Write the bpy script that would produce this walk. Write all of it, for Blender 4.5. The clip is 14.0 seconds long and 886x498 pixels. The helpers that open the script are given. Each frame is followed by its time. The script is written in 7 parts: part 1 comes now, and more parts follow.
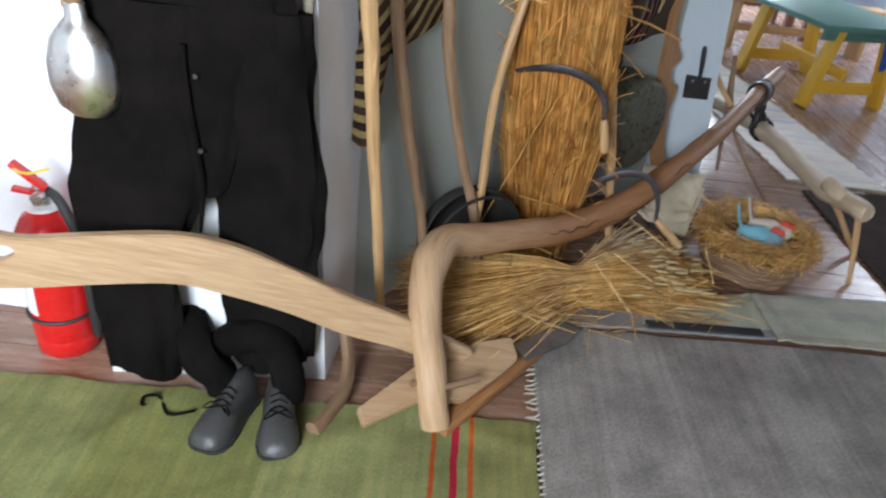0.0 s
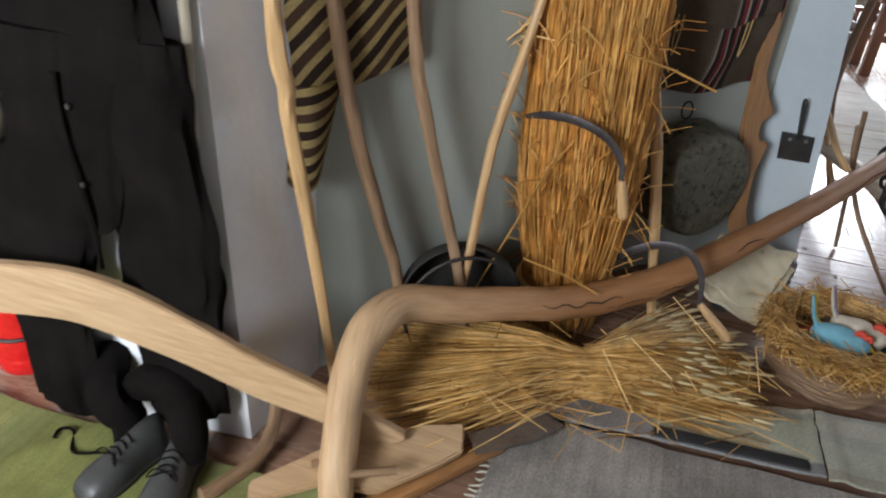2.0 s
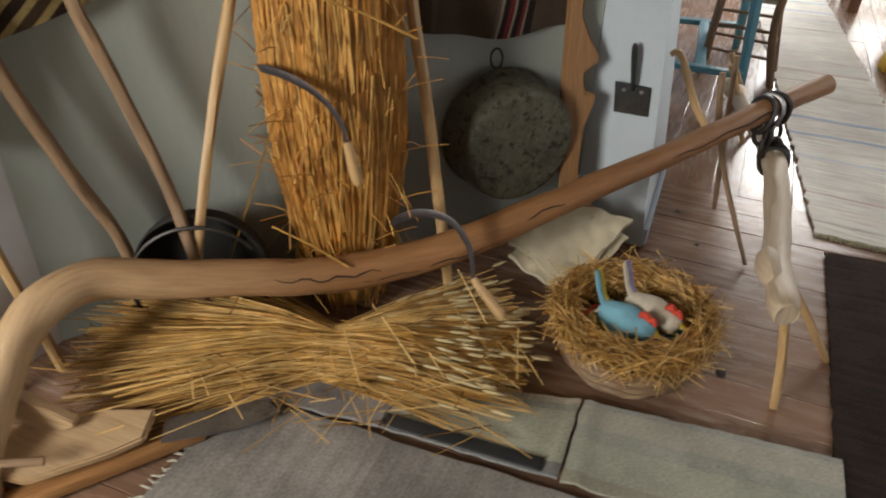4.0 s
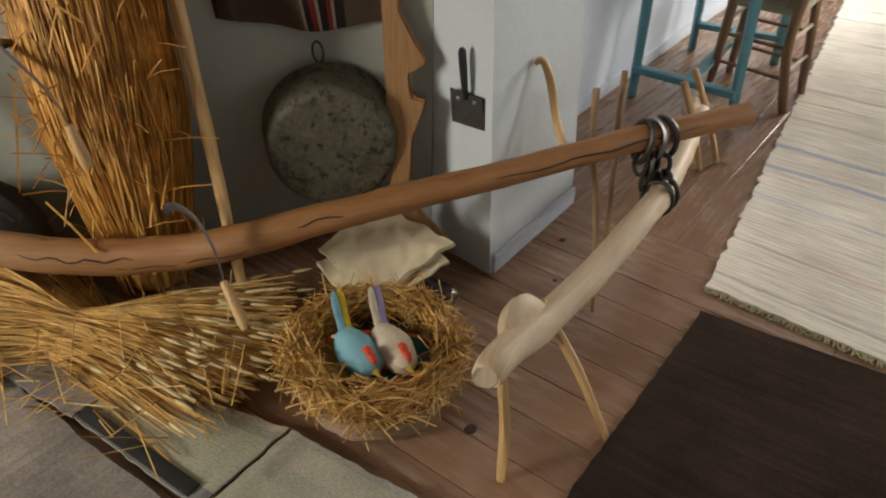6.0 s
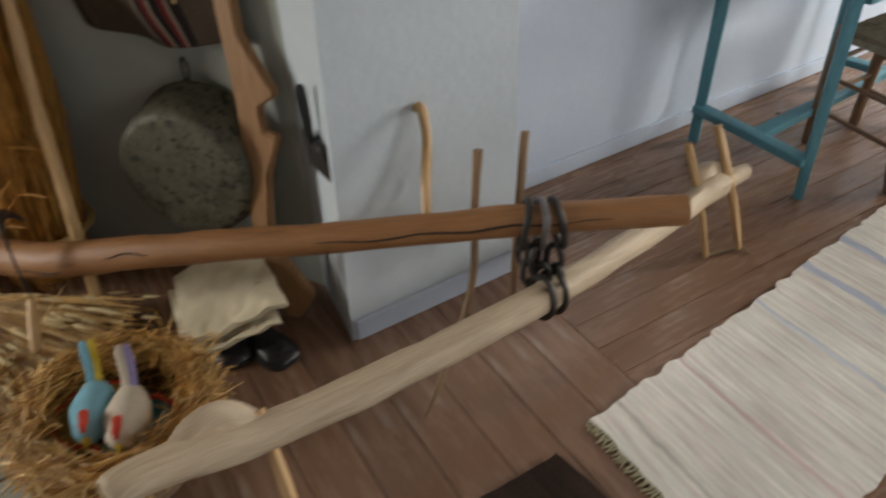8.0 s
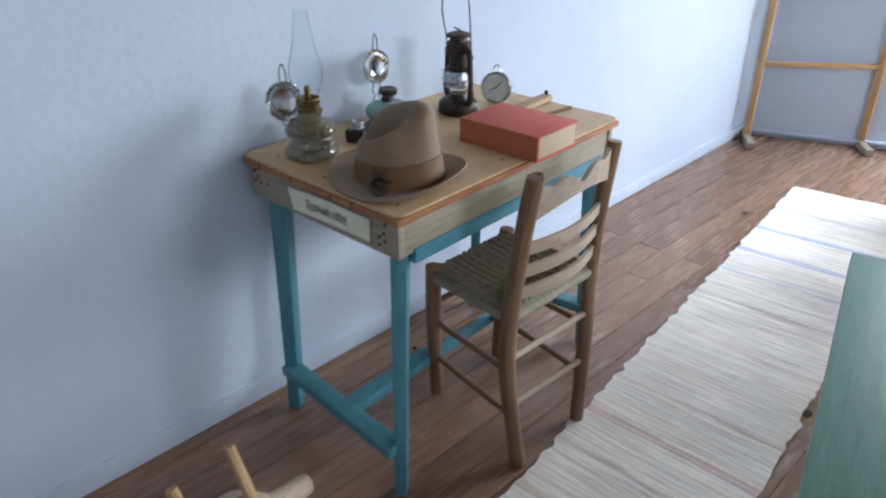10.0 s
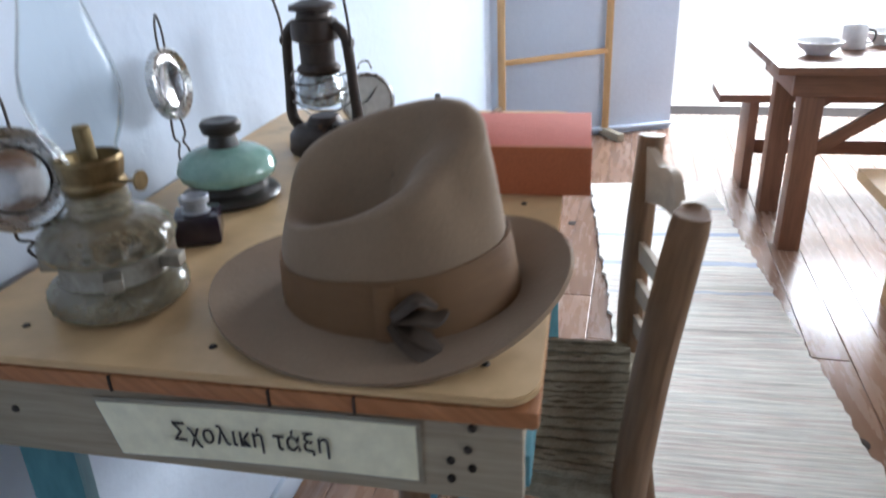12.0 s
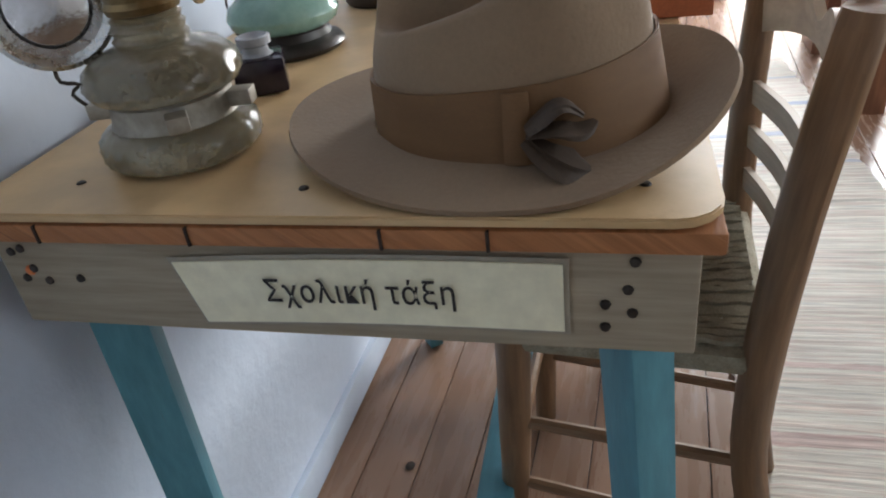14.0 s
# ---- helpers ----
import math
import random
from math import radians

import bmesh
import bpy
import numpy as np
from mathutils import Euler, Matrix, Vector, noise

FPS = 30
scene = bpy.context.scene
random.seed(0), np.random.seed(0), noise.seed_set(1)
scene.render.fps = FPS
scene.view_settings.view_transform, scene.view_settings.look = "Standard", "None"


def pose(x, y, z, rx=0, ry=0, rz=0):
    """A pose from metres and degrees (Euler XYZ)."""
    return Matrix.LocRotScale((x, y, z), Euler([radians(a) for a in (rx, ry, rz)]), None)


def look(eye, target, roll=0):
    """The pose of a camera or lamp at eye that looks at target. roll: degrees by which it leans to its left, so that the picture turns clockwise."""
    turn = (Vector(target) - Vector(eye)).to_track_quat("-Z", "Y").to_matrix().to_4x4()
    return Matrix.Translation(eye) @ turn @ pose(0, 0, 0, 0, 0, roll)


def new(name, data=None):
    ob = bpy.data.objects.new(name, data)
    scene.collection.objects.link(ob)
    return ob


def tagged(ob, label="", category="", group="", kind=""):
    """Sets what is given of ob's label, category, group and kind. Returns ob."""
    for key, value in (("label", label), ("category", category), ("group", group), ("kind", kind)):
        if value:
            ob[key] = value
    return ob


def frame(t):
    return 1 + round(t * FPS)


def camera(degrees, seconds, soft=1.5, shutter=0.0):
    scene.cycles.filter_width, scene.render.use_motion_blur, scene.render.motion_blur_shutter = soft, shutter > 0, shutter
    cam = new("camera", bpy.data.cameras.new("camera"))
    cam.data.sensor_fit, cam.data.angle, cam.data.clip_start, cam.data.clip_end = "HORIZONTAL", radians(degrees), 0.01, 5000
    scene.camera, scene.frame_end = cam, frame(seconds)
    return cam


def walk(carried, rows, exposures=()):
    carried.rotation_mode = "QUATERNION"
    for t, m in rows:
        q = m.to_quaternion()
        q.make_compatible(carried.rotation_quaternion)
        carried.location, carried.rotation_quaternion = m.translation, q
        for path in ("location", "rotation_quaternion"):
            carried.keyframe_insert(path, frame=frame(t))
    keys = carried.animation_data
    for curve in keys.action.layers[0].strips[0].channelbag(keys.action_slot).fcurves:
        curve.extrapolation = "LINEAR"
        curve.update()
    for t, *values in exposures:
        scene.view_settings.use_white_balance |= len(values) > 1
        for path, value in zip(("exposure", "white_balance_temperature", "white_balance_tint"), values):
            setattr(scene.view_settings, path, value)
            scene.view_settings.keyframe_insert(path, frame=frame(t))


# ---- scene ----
cam = camera(63.1, 14.0, soft=2.0, shutter=0.4)
EXPOSURES = [(0, -0.12, 5950, 10), (3, -0.15, 6700, 10), (6.5, -0.06, 8200, 10), (7.5, -0.12, 8000, 10), (9, -0.28, 6150, 10), (11.5, -0.02, 6000, 10), (12.5, 0.1, 6450, 10), (14, 0.04, 6750, 10)]
PATH = [
    (0, (-0.747, -2.973, 1.345), (-0.731, -1.251, 0.328), 6.9),
    (0.5, (-0.724, -2.97, 1.331), (-0.864, -1.287, 0.26), 4.0),
    (1, (-0.525, -2.919, 1.335), (-0.816, -1.231, 0.302), 6.3),
    (1.5, (-0.358, -2.812, 1.351), (-0.773, -1.155, 0.31), 3.5),
    (2, (-0.221, -2.613, 1.342), (-0.705, -0.943, 0.354), 4.7),
    (2.5, (-0.074, -2.477, 1.343), (-0.639, -0.826, 0.365), 1.9),
    (3, (0.148, -2.382, 1.343), (-0.46, -0.778, 0.313), 2.1),
    (3.5, (0.358, -2.297, 1.344), (-0.245, -0.733, 0.254), 0.5),
    (4, (0.503, -2.137, 1.338), (-0.104, -0.596, 0.218), 2.2),
    (6.3, (1.386, -1.374, 1.329), (0.28, -0.184, 0.163), -1.0),
    (6.5, (1.433, -1.291, 1.325), (0.232, -0.212, 0.144), -2.9),
    (7, (1.622, -1.041, 1.35), (0.306, -0.15, 0.136), -0.8),
    (7.5, (1.685, -0.816, 1.343), (0.294, -0.107, 0.094), -2.8),
    (8, (1.683, -0.471, 1.35), (0.314, 0.322, 0.127), -2.2),
    (8.5, (1.713, -0.119, 1.34), (0.344, 0.712, 0.142), -2.8),
    (9, (1.709, 0.237, 1.384), (0.387, 1.258, 0.283), -0.4),
    (9.2, (1.677, 0.341, 1.381), (0.371, 1.433, 0.332), -0.5),
    (11.3, (1.072, 0.965, 1.266), (0.172, 2.544, 0.431), -0.8),
    (11.5, (0.899, 0.989, 1.228), (0.158, 2.66, 0.416), -2.9),
    (12, (0.643, 1.096, 1.066), (0.162, 2.856, 0.248), -2.7),
    (12.5, (0.553, 1.126, 0.963), (0.183, 2.851, 0.021), -1.7),
    (13, (0.549, 1.136, 0.962), (0.011, 2.785, -0.034), -6.5),
    (13.5, (0.552, 1.144, 0.96), (-0.014, 2.776, -0.048), -8.1),
    (14, (0.551, 1.144, 0.964), (-0.008, 2.764, -0.066), -7.6),
]
walk(cam, [(t, look(eye, target, roll)) for t, eye, target, roll in PATH], EXPOSURES)

# ---- light ----
world = bpy.data.worlds.new("world")
scene.world = world
world.use_nodes = True
sky = world.node_tree.nodes.new("ShaderNodeTexSky")
sky.sky_type, sky.sun_disc, sky.sun_elevation, sky.sun_rotation = "NISHITA", False, radians(40), radians(-85)
world.node_tree.links.new(sky.outputs[0], world.node_tree.nodes["Background"].inputs[0])
world.node_tree.nodes["Background"].inputs[1].default_value = 0.12
sun = new("sun", bpy.data.lights.new("sun", "SUN"))
sun.data.energy, sun.data.angle, sun.data.color = 5.0, radians(0.5), (1.0, 0.95, 0.88)
sun.matrix_world = look((-9, 7.5, 9), (1.5, 6.5, 0))


def window_light(name, eye, target, sx, sy, power, color=(0.92, 0.96, 1.0)):
    """Sky light entering through one opening."""
    ob = new(name, bpy.data.lights.new(name, "AREA"))
    ob.data.shape, ob.data.size, ob.data.size_y, ob.data.energy, ob.data.color = "RECTANGLE", sx, sy, power, color
    ob.matrix_world = look(eye, target)
    return ob


window_light("door_daylight", (1.6, 5.6, 1.55), (1.5, 3.6, 0.6), 1.4, 1.1, 175)
# No window is in view; these three are placed to light the room.
window_light("unseen_window_daylight", (3.55, 2.9, 1.78), (1.6, 2.6, 0.3), 1.1, 0.65, 46)
window_light("unseen_window_daylight", (3.55, 0.7, 1.78), (1.6, 0.7, 0.3), 1.1, 0.65, 9)
window_light("unseen_window_daylight", (-1.6, -4.35, 1.55), (-1.6, -2.0, 0.7), 1.1, 1.2, 165)

# ---- materials ----
def principled(name):
    m = bpy.data.materials.new(name)
    m.use_nodes = True
    return m, m.node_tree.nodes, m.node_tree.links, m.node_tree.nodes["Principled BSDF"]


def ramp_node(n, stops):
    r = n.new("ShaderNodeValToRGB")
    e = r.color_ramp.elements
    while len(e) < len(stops):
        e.new(0.5)
    for el, (p, c) in zip(e, stops):
        el.position, el.color = p, (*c, 1)
    return r


def mapped(n, l, coord, scale):
    t = n.new("ShaderNodeTexCoord")
    mp = n.new("ShaderNodeMapping")
    mp.inputs["Scale"].default_value = scale
    l.new(t.outputs[coord], mp.inputs[0])
    return mp.outputs[0]


def noise_tex(n, l, vec, scale, detail=4, rough=0.6):
    t = n.new("ShaderNodeTexNoise")
    t.inputs["Scale"].default_value, t.inputs["Detail"].default_value, t.inputs["Roughness"].default_value = scale, detail, rough
    l.new(vec, t.inputs["Vector"])
    return t


def mixed(n, l, a, b, fac, kind="MIX"):
    m = n.new("ShaderNodeMix")
    m.data_type, m.blend_type = "RGBA", kind
    for sock, v in ((m.inputs[0], fac), (m.inputs[6], a), (m.inputs[7], b)):
        if hasattr(v, "links"):
            l.new(v, sock)
        else:
            sock.default_value = v if isinstance(v, (int, float)) else (*v, 1)
    return m.outputs[2]


def bumped(n, l, bsdf, height, strength, distance=0.002):
    b = n.new("ShaderNodeBump")
    b.inputs["Strength"].default_value, b.inputs["Distance"].default_value = strength, distance
    l.new(height, b.inputs["Height"])
    l.new(b.outputs[0], bsdf.inputs["Normal"])


def surface(name, c1, c2, rough=0.6, big=4, fine=90, coord="Object", stretch=(1, 1, 1), bump=0.3, metal=0.0, spots=None, vary=0.0, distance=0.002, mixf=0.45):
    """Two scales of colour variation with a fine relief; spots: (colour, amount, scale) of worn or stained marks."""
    m, n, l, b = principled(name)
    v = mapped(n, l, coord, stretch)
    t1, t2 = noise_tex(n, l, v, big, 3), noise_tex(n, l, v, fine, 5)
    r1 = ramp_node(n, [(0.3, c1), (0.7, c2)])
    l.new(t1.outputs[0], r1.inputs[0])
    r2 = ramp_node(n, [(0.25, [x * 0.72 for x in c1]), (0.75, [min(1, x * 1.15) for x in c2])])
    l.new(t2.outputs[0], r2.inputs[0])
    col = mixed(n, l, r1.outputs[0], r2.outputs[0], mixf)
    if spots:
        t3 = noise_tex(n, l, v, spots[2], 6, 0.65)
        r3 = ramp_node(n, [(0.5 + 0.2 * (1 - spots[1]), (0, 0, 0)), (0.58 + 0.2 * (1 - spots[1]), (1, 1, 1))])
        l.new(t3.outputs[0], r3.inputs[0])
        col = mixed(n, l, col, spots[0], r3.outputs[0])
    if vary:
        o = n.new("ShaderNodeObjectInfo")
        r4 = ramp_node(n, [(0, (1 - vary,) * 3), (1, (1 + vary,) * 3)])
        l.new(o.outputs["Random"], r4.inputs[0])
        col = mixed(n, l, col, r4.outputs[0], 1.0, "MULTIPLY")
    l.new(col, b.inputs["Base Color"])
    rr = n.new("ShaderNodeMapRange")
    rr.inputs["To Min"].default_value, rr.inputs["To Max"].default_value = max(0.03, rough - 0.12), min(1, rough + 0.12)
    l.new(t2.outputs[0], rr.inputs[0])
    l.new(rr.outputs[0], b.inputs["Roughness"])
    b.inputs["Metallic"].default_value = metal
    bumped(n, l, b, t2.outputs[0], bump, distance)
    return m


def wood(name, c1, c2, rough=0.55, spots=None, vary=0.0, bump=0.35, stretch=(45, 3.5, 1)):
    return surface(name, c1, c2, rough, 1.0, 3.2, "UV", stretch, bump, 0, spots, vary, 0.0015)


def woven(name, stops, axis=1, length=1.0, rough=0.95, thread=420, origin=0.0, dirt=0.25, cross=0.3, streaks=None):
    """Cloth with stripes across one UV axis: stops are (place 0..1 along the length, colour), and a thread relief."""
    m, n, l, b = principled(name)
    t = n.new("ShaderNodeTexCoord")
    sep = n.new("ShaderNodeSeparateXYZ")
    l.new(t.outputs["UV"], sep.inputs[0])
    mr = n.new("ShaderNodeMapRange")
    mr.inputs["From Min"].default_value, mr.inputs["From Max"].default_value = origin, origin + length
    l.new(sep.outputs[axis], mr.inputs[0])
    nz = noise_tex(n, l, t.outputs["UV"], 9, 4)
    add = n.new("ShaderNodeMath")
    add.operation = "MULTIPLY_ADD"
    add.inputs[1].default_value = 0.008
    l.new(nz.outputs[0], add.inputs[0])
    l.new(mr.outputs[0], add.inputs[2])
    r = ramp_node(n, stops[:32])
    r.color_ramp.interpolation = "CONSTANT"
    l.new(add.outputs[0], r.inputs[0])
    v = mapped(n, l, "UV", (thread * (cross if axis == 1 else 1), thread * (1 if axis == 1 else cross), 1))
    th = noise_tex(n, l, v, 1.0, 3)
    st = ramp_node(n, [(0.25, (0.55,) * 3), (0.75, (1.25,) * 3)])
    l.new(th.outputs[0], st.inputs[0])
    c = mixed(n, l, r.outputs[0], st.outputs[0], 0.8, "MULTIPLY")
    if streaks:
        sv = mapped(n, l, "UV", (1.6, 46, 1) if axis == 1 else (46, 1.6, 1))
        sn = noise_tex(n, l, sv, 1.0, 4, 0.7)
        sr = ramp_node(n, streaks)
        l.new(sn.outputs[0], sr.inputs[0])
        c = mixed(n, l, c, sr.outputs[0], 1.0, "MULTIPLY")
    bg = ramp_node(n, [(0.3, (1 - dirt,) * 3), (0.65, (1.06,) * 3)])
    nb = noise_tex(n, l, t.outputs["UV"], 5, 5)
    l.new(nb.outputs[0], bg.inputs[0])
    c = mixed(n, l, c, bg.outputs[0], 1.0, "MULTIPLY")
    l.new(c, b.inputs["Base Color"])
    b.inputs["Roughness"].default_value = rough
    b.inputs["Specular IOR Level"].default_value = 0.15
    bumped(n, l, b, th.outputs[0], 0.6, 0.0025)
    return m


def glassy(name, color, rough=0.05, alpha=0.25):
    """Thin old glass: mostly clear, glossy at the rims."""
    m, n, l, b = principled(name)
    tr, gl, mx = n.new("ShaderNodeBsdfTransparent"), n.new("ShaderNodeBsdfGlossy"), n.new("ShaderNodeMixShader")
    tr.inputs[0].default_value = (*color, 1)
    gl.inputs["Roughness"].default_value = rough
    lw = n.new("ShaderNodeLayerWeight")
    lw.inputs[0].default_value = alpha * 0.4
    dim = n.new("ShaderNodeMath")
    dim.operation = "MULTIPLY"
    dim.inputs[1].default_value = 0.6
    l.new(lw.outputs["Fresnel"], dim.inputs[0])
    l.new(dim.outputs[0], mx.inputs[0])
    l.new(tr.outputs[0], mx.inputs[1])
    l.new(gl.outputs[0], mx.inputs[2])
    l.new(mx.outputs[0], n["Material Output"].inputs[0])
    return m


plaster_blue = surface("limewash_pale_blue", (0.52, 0.60, 0.72), (0.61, 0.68, 0.78), 0.85, 1.6, 42, bump=0.35, distance=0.004, spots=((0.47, 0.53, 0.62), 0.12, 5), mixf=0.1)
plaster_grey = surface("limewash_grey_green", (0.335, 0.36, 0.315), (0.42, 0.44, 0.395), 0.85, 1.5, 35, bump=0.35, distance=0.004, spots=((0.3, 0.315, 0.275), 0.16, 5), stretch=(1, 1, 0.4), mixf=0.1)
plaster_pale = surface("limewash_pale_grey", (0.47, 0.53, 0.57), (0.56, 0.62, 0.655), 0.85, 1.6, 38, bump=0.4, distance=0.004, spots=((0.43, 0.46, 0.46), 0.14, 6), mixf=0.1)
plaster_white = surface("limewash_white", (0.74, 0.77, 0.80), (0.82, 0.83, 0.84), 0.8, 2.0, 30, bump=0.4, distance=0.004, spots=((0.62, 0.60, 0.56), 0.15, 10), mixf=0.12)
# Assumed colour of the unseen ceiling, dark to keep bounced light low.
ceiling_paint = surface("assumed_brown_ceiling", (0.16, 0.11, 0.075), (0.24, 0.17, 0.12), 0.8, 1, 20)
plank_paint = surface("worn_brown_floor_paint", (0.2, 0.108, 0.068), (0.32, 0.195, 0.13), 0.27, 1.0, 3.0, "UV", (11, 1.4, 1), 0.18, 0, ((0.38, 0.28, 0.22), 0.5, 2.0), 0.14, 0.0015, 0.28)
gap_dark = surface("joint_dust", (0.02, 0.014, 0.012), (0.05, 0.035, 0.028), 0.95)
wood_pale = wood("pale_planed_wood", (0.36, 0.22, 0.11), (0.55, 0.38, 0.22), 0.55, ((0.22, 0.12, 0.06), 0.12, 1.6))
wood_beam = wood("polished_brown_wood", (0.2, 0.085, 0.03), (0.44, 0.22, 0.085), 0.4, ((0.07, 0.04, 0.025), 0.25, 0.9))
wood_yoke = wood("bleached_wood", (0.42, 0.31, 0.2), (0.62, 0.5, 0.36), 0.6, ((0.25, 0.17, 0.1), 0.15, 1.3))
wood_stick = wood("bark_stick", (0.15, 0.085, 0.045), (0.32, 0.2, 0.11), 0.65, ((0.06, 0.04, 0.025), 0.3, 2))
wood_honey = wood("honey_stick", (0.4, 0.23, 0.095), (0.62, 0.4, 0.19), 0.5, ((0.25, 0.13, 0.05), 0.15, 1.5))
wood_grey = wood("weathered_grey_wood", (0.275, 0.235, 0.17), (0.43, 0.375, 0.285), 0.75, ((0.14, 0.12, 0.1), 0.15, 1.2))
wood_top = wood("tan_table_cover", (0.5, 0.335, 0.165), (0.7, 0.5, 0.28), 0.42, ((0.4, 0.27, 0.14), 0.4, 0.9), stretch=(5, 5, 1))
wood_edge = wood("orange_edge_wood", (0.27, 0.1, 0.035), (0.5, 0.22, 0.09), 0.6, ((0.09, 0.04, 0.02), 0.5, 2.6), bump=0.8)
wood_chair = wood("brown_chair_wood", (0.13, 0.068, 0.034), (0.28, 0.165, 0.09), 0.45, ((0.42, 0.3, 0.18), 0.2, 1.3))
wood_slat = wood("worn_slat_wood", (0.33, 0.25, 0.18), (0.5, 0.41, 0.31), 0.6)
wood_red = wood("red_brown_table_wood", (0.14, 0.06, 0.035), (0.25, 0.12, 0.07), 0.4)
paint_blue = wood("worn_turquoise_paint", (0.055, 0.2, 0.25), (0.1, 0.3, 0.37), 0.5, ((0.13, 0.16, 0.15), 0.3, 1.3), stretch=(25, 6, 1))
paint_yellow = wood("yellow_paint", (0.6, 0.33, 0.02), (0.72, 0.42, 0.03), 0.4)
paint_green = wood("dark_green_paint", (0.06, 0.15, 0.12), (0.1, 0.22, 0.17), 0.4)
wood_notch = wood("orange_brown_board", (0.22, 0.11, 0.045), (0.4, 0.215, 0.095), 0.55, ((0.1, 0.055, 0.03), 0.2, 1.2))
wood_two = wood("beam_pale_to_brown", (0.38, 0.225, 0.11), (0.56, 0.38, 0.215), 0.58, ((0.16, 0.09, 0.05), 0.3, 0.9), bump=0.55)
wn, wl = wood_two.node_tree.nodes, wood_two.node_tree.links
wb = wn["Principled BSDF"]
was = wb.inputs["Base Color"].links[0].from_socket
ws = wn.new("ShaderNodeSeparateXYZ")
wl.new(wn.new("ShaderNodeTexCoord").outputs["UV"], ws.inputs[0])
wr = ramp_node(wn, [(0.0, (1, 1, 1)), (1.0, (0.62, 0.44, 0.31))])
wm = wn.new("ShaderNodeMapRange")
wm.inputs["From Min"].default_value, wm.inputs["From Max"].default_value = 0.45, 1.15
wl.new(ws.outputs[1], wm.inputs[0])
wl.new(wm.outputs[0], wr.inputs[0])
wl.new(mixed(wn, wl, was, wr.outputs[0], 1.0, "MULTIPLY"), wb.inputs["Base Color"])
dark_steel = surface("dark_grey_steel", (0.06, 0.054, 0.06), (0.13, 0.12, 0.125), 0.5, 12, 120, metal=0.7, spots=((0.1, 0.06, 0.04), 0.3, 30))
iron = surface("blackened_iron", (0.03, 0.028, 0.026), (0.09, 0.08, 0.075), 0.5, 12, 120, metal=0.8, spots=((0.14, 0.08, 0.05), 0.3, 30))
steel = surface("dull_steel", (0.2, 0.19, 0.19), (0.36, 0.35, 0.35), 0.4, 12, 120, metal=0.9, spots=((0.12, 0.09, 0.07), 0.3, 30))
tin = surface("old_tin", (0.45, 0.45, 0.43), (0.68, 0.68, 0.66), 0.28, 20, 150, metal=1.0, spots=((0.2, 0.18, 0.15), 0.35, 60))
brass = surface("tarnished_brass", (0.15, 0.105, 0.055), (0.32, 0.235, 0.12), 0.4, 20, 140, metal=1.0, spots=((0.14, 0.1, 0.06), 0.4, 40))
copper = surface("tinned_copper_patina", (0.05, 0.047, 0.034), (0.17, 0.16, 0.11), 0.6, 14, 60, metal=0.3, bump=0.9, spots=((0.03, 0.029, 0.021), 0.8, 40), distance=0.004)
straw_gold = surface("straw", (0.42, 0.27, 0.09), (0.66, 0.47, 0.2), 0.6, 15, 300)
straw_rust = surface("old_straw", (0.36, 0.17, 0.05), (0.56, 0.31, 0.1), 0.65, 10, 260)
black_cloth = surface("black_felt", (0.003, 0.0026, 0.0024), (0.0115, 0.0095, 0.0085), 0.98, 9, 260, bump=1.0, spots=((0.02, 0.018, 0.016), 0.1, 40))
black_cloth.node_tree.nodes["Principled BSDF"].inputs["Specular IOR Level"].default_value = 0.05

# ---- mesh helpers ----
def loc_of(p):
    v = Vector(p.location)
    while p.parent:
        p = p.parent
        v = Vector(p.location) if not p.parent else v
    return v


def mesh_from(name, bm, material, smooth=True):
    me = bpy.data.meshes.new(name)
    bmesh.ops.recalc_face_normals(bm, faces=bm.faces)
    bm.to_mesh(me)
    bm.free()
    me.materials.append(material)
    if smooth:
        me.polygons.foreach_set("use_smooth", [True] * len(me.polygons))
        me.set_sharp_from_angle(angle=radians(40))
    return me


def thing(name, at, label, category, group="", kind=""):
    ob = new(name)
    ob.location = at
    return tagged(ob, label, category, group, kind)


def part(name, bm, material, parent, label="", smooth=True):
    """Links a bmesh, in world coordinates, as one mesh object under a thing or a part."""
    ob = new(name, mesh_from(name, bm, material, smooth))
    root = parent
    while root.parent:
        root = root.parent
    ob.parent = parent
    ob.matrix_parent_inverse = Matrix.Translation(-Vector(root.location)) if not parent.parent else Matrix.Identity(4)
    return tagged(ob, label)


def solo(name, bm, material, at, label, category, group="", kind="", smooth=True):
    """A thing of one mesh, its origin at its base."""
    bmesh.ops.translate(bm, verts=bm.verts, vec=-Vector(at))
    ob = new(name, mesh_from(name, bm, material, smooth))
    ob.location = at
    return tagged(ob, label, category, group, kind)


def B():
    bm = bmesh.new()
    bm.loops.layers.uv.new("UVMap")
    return bm


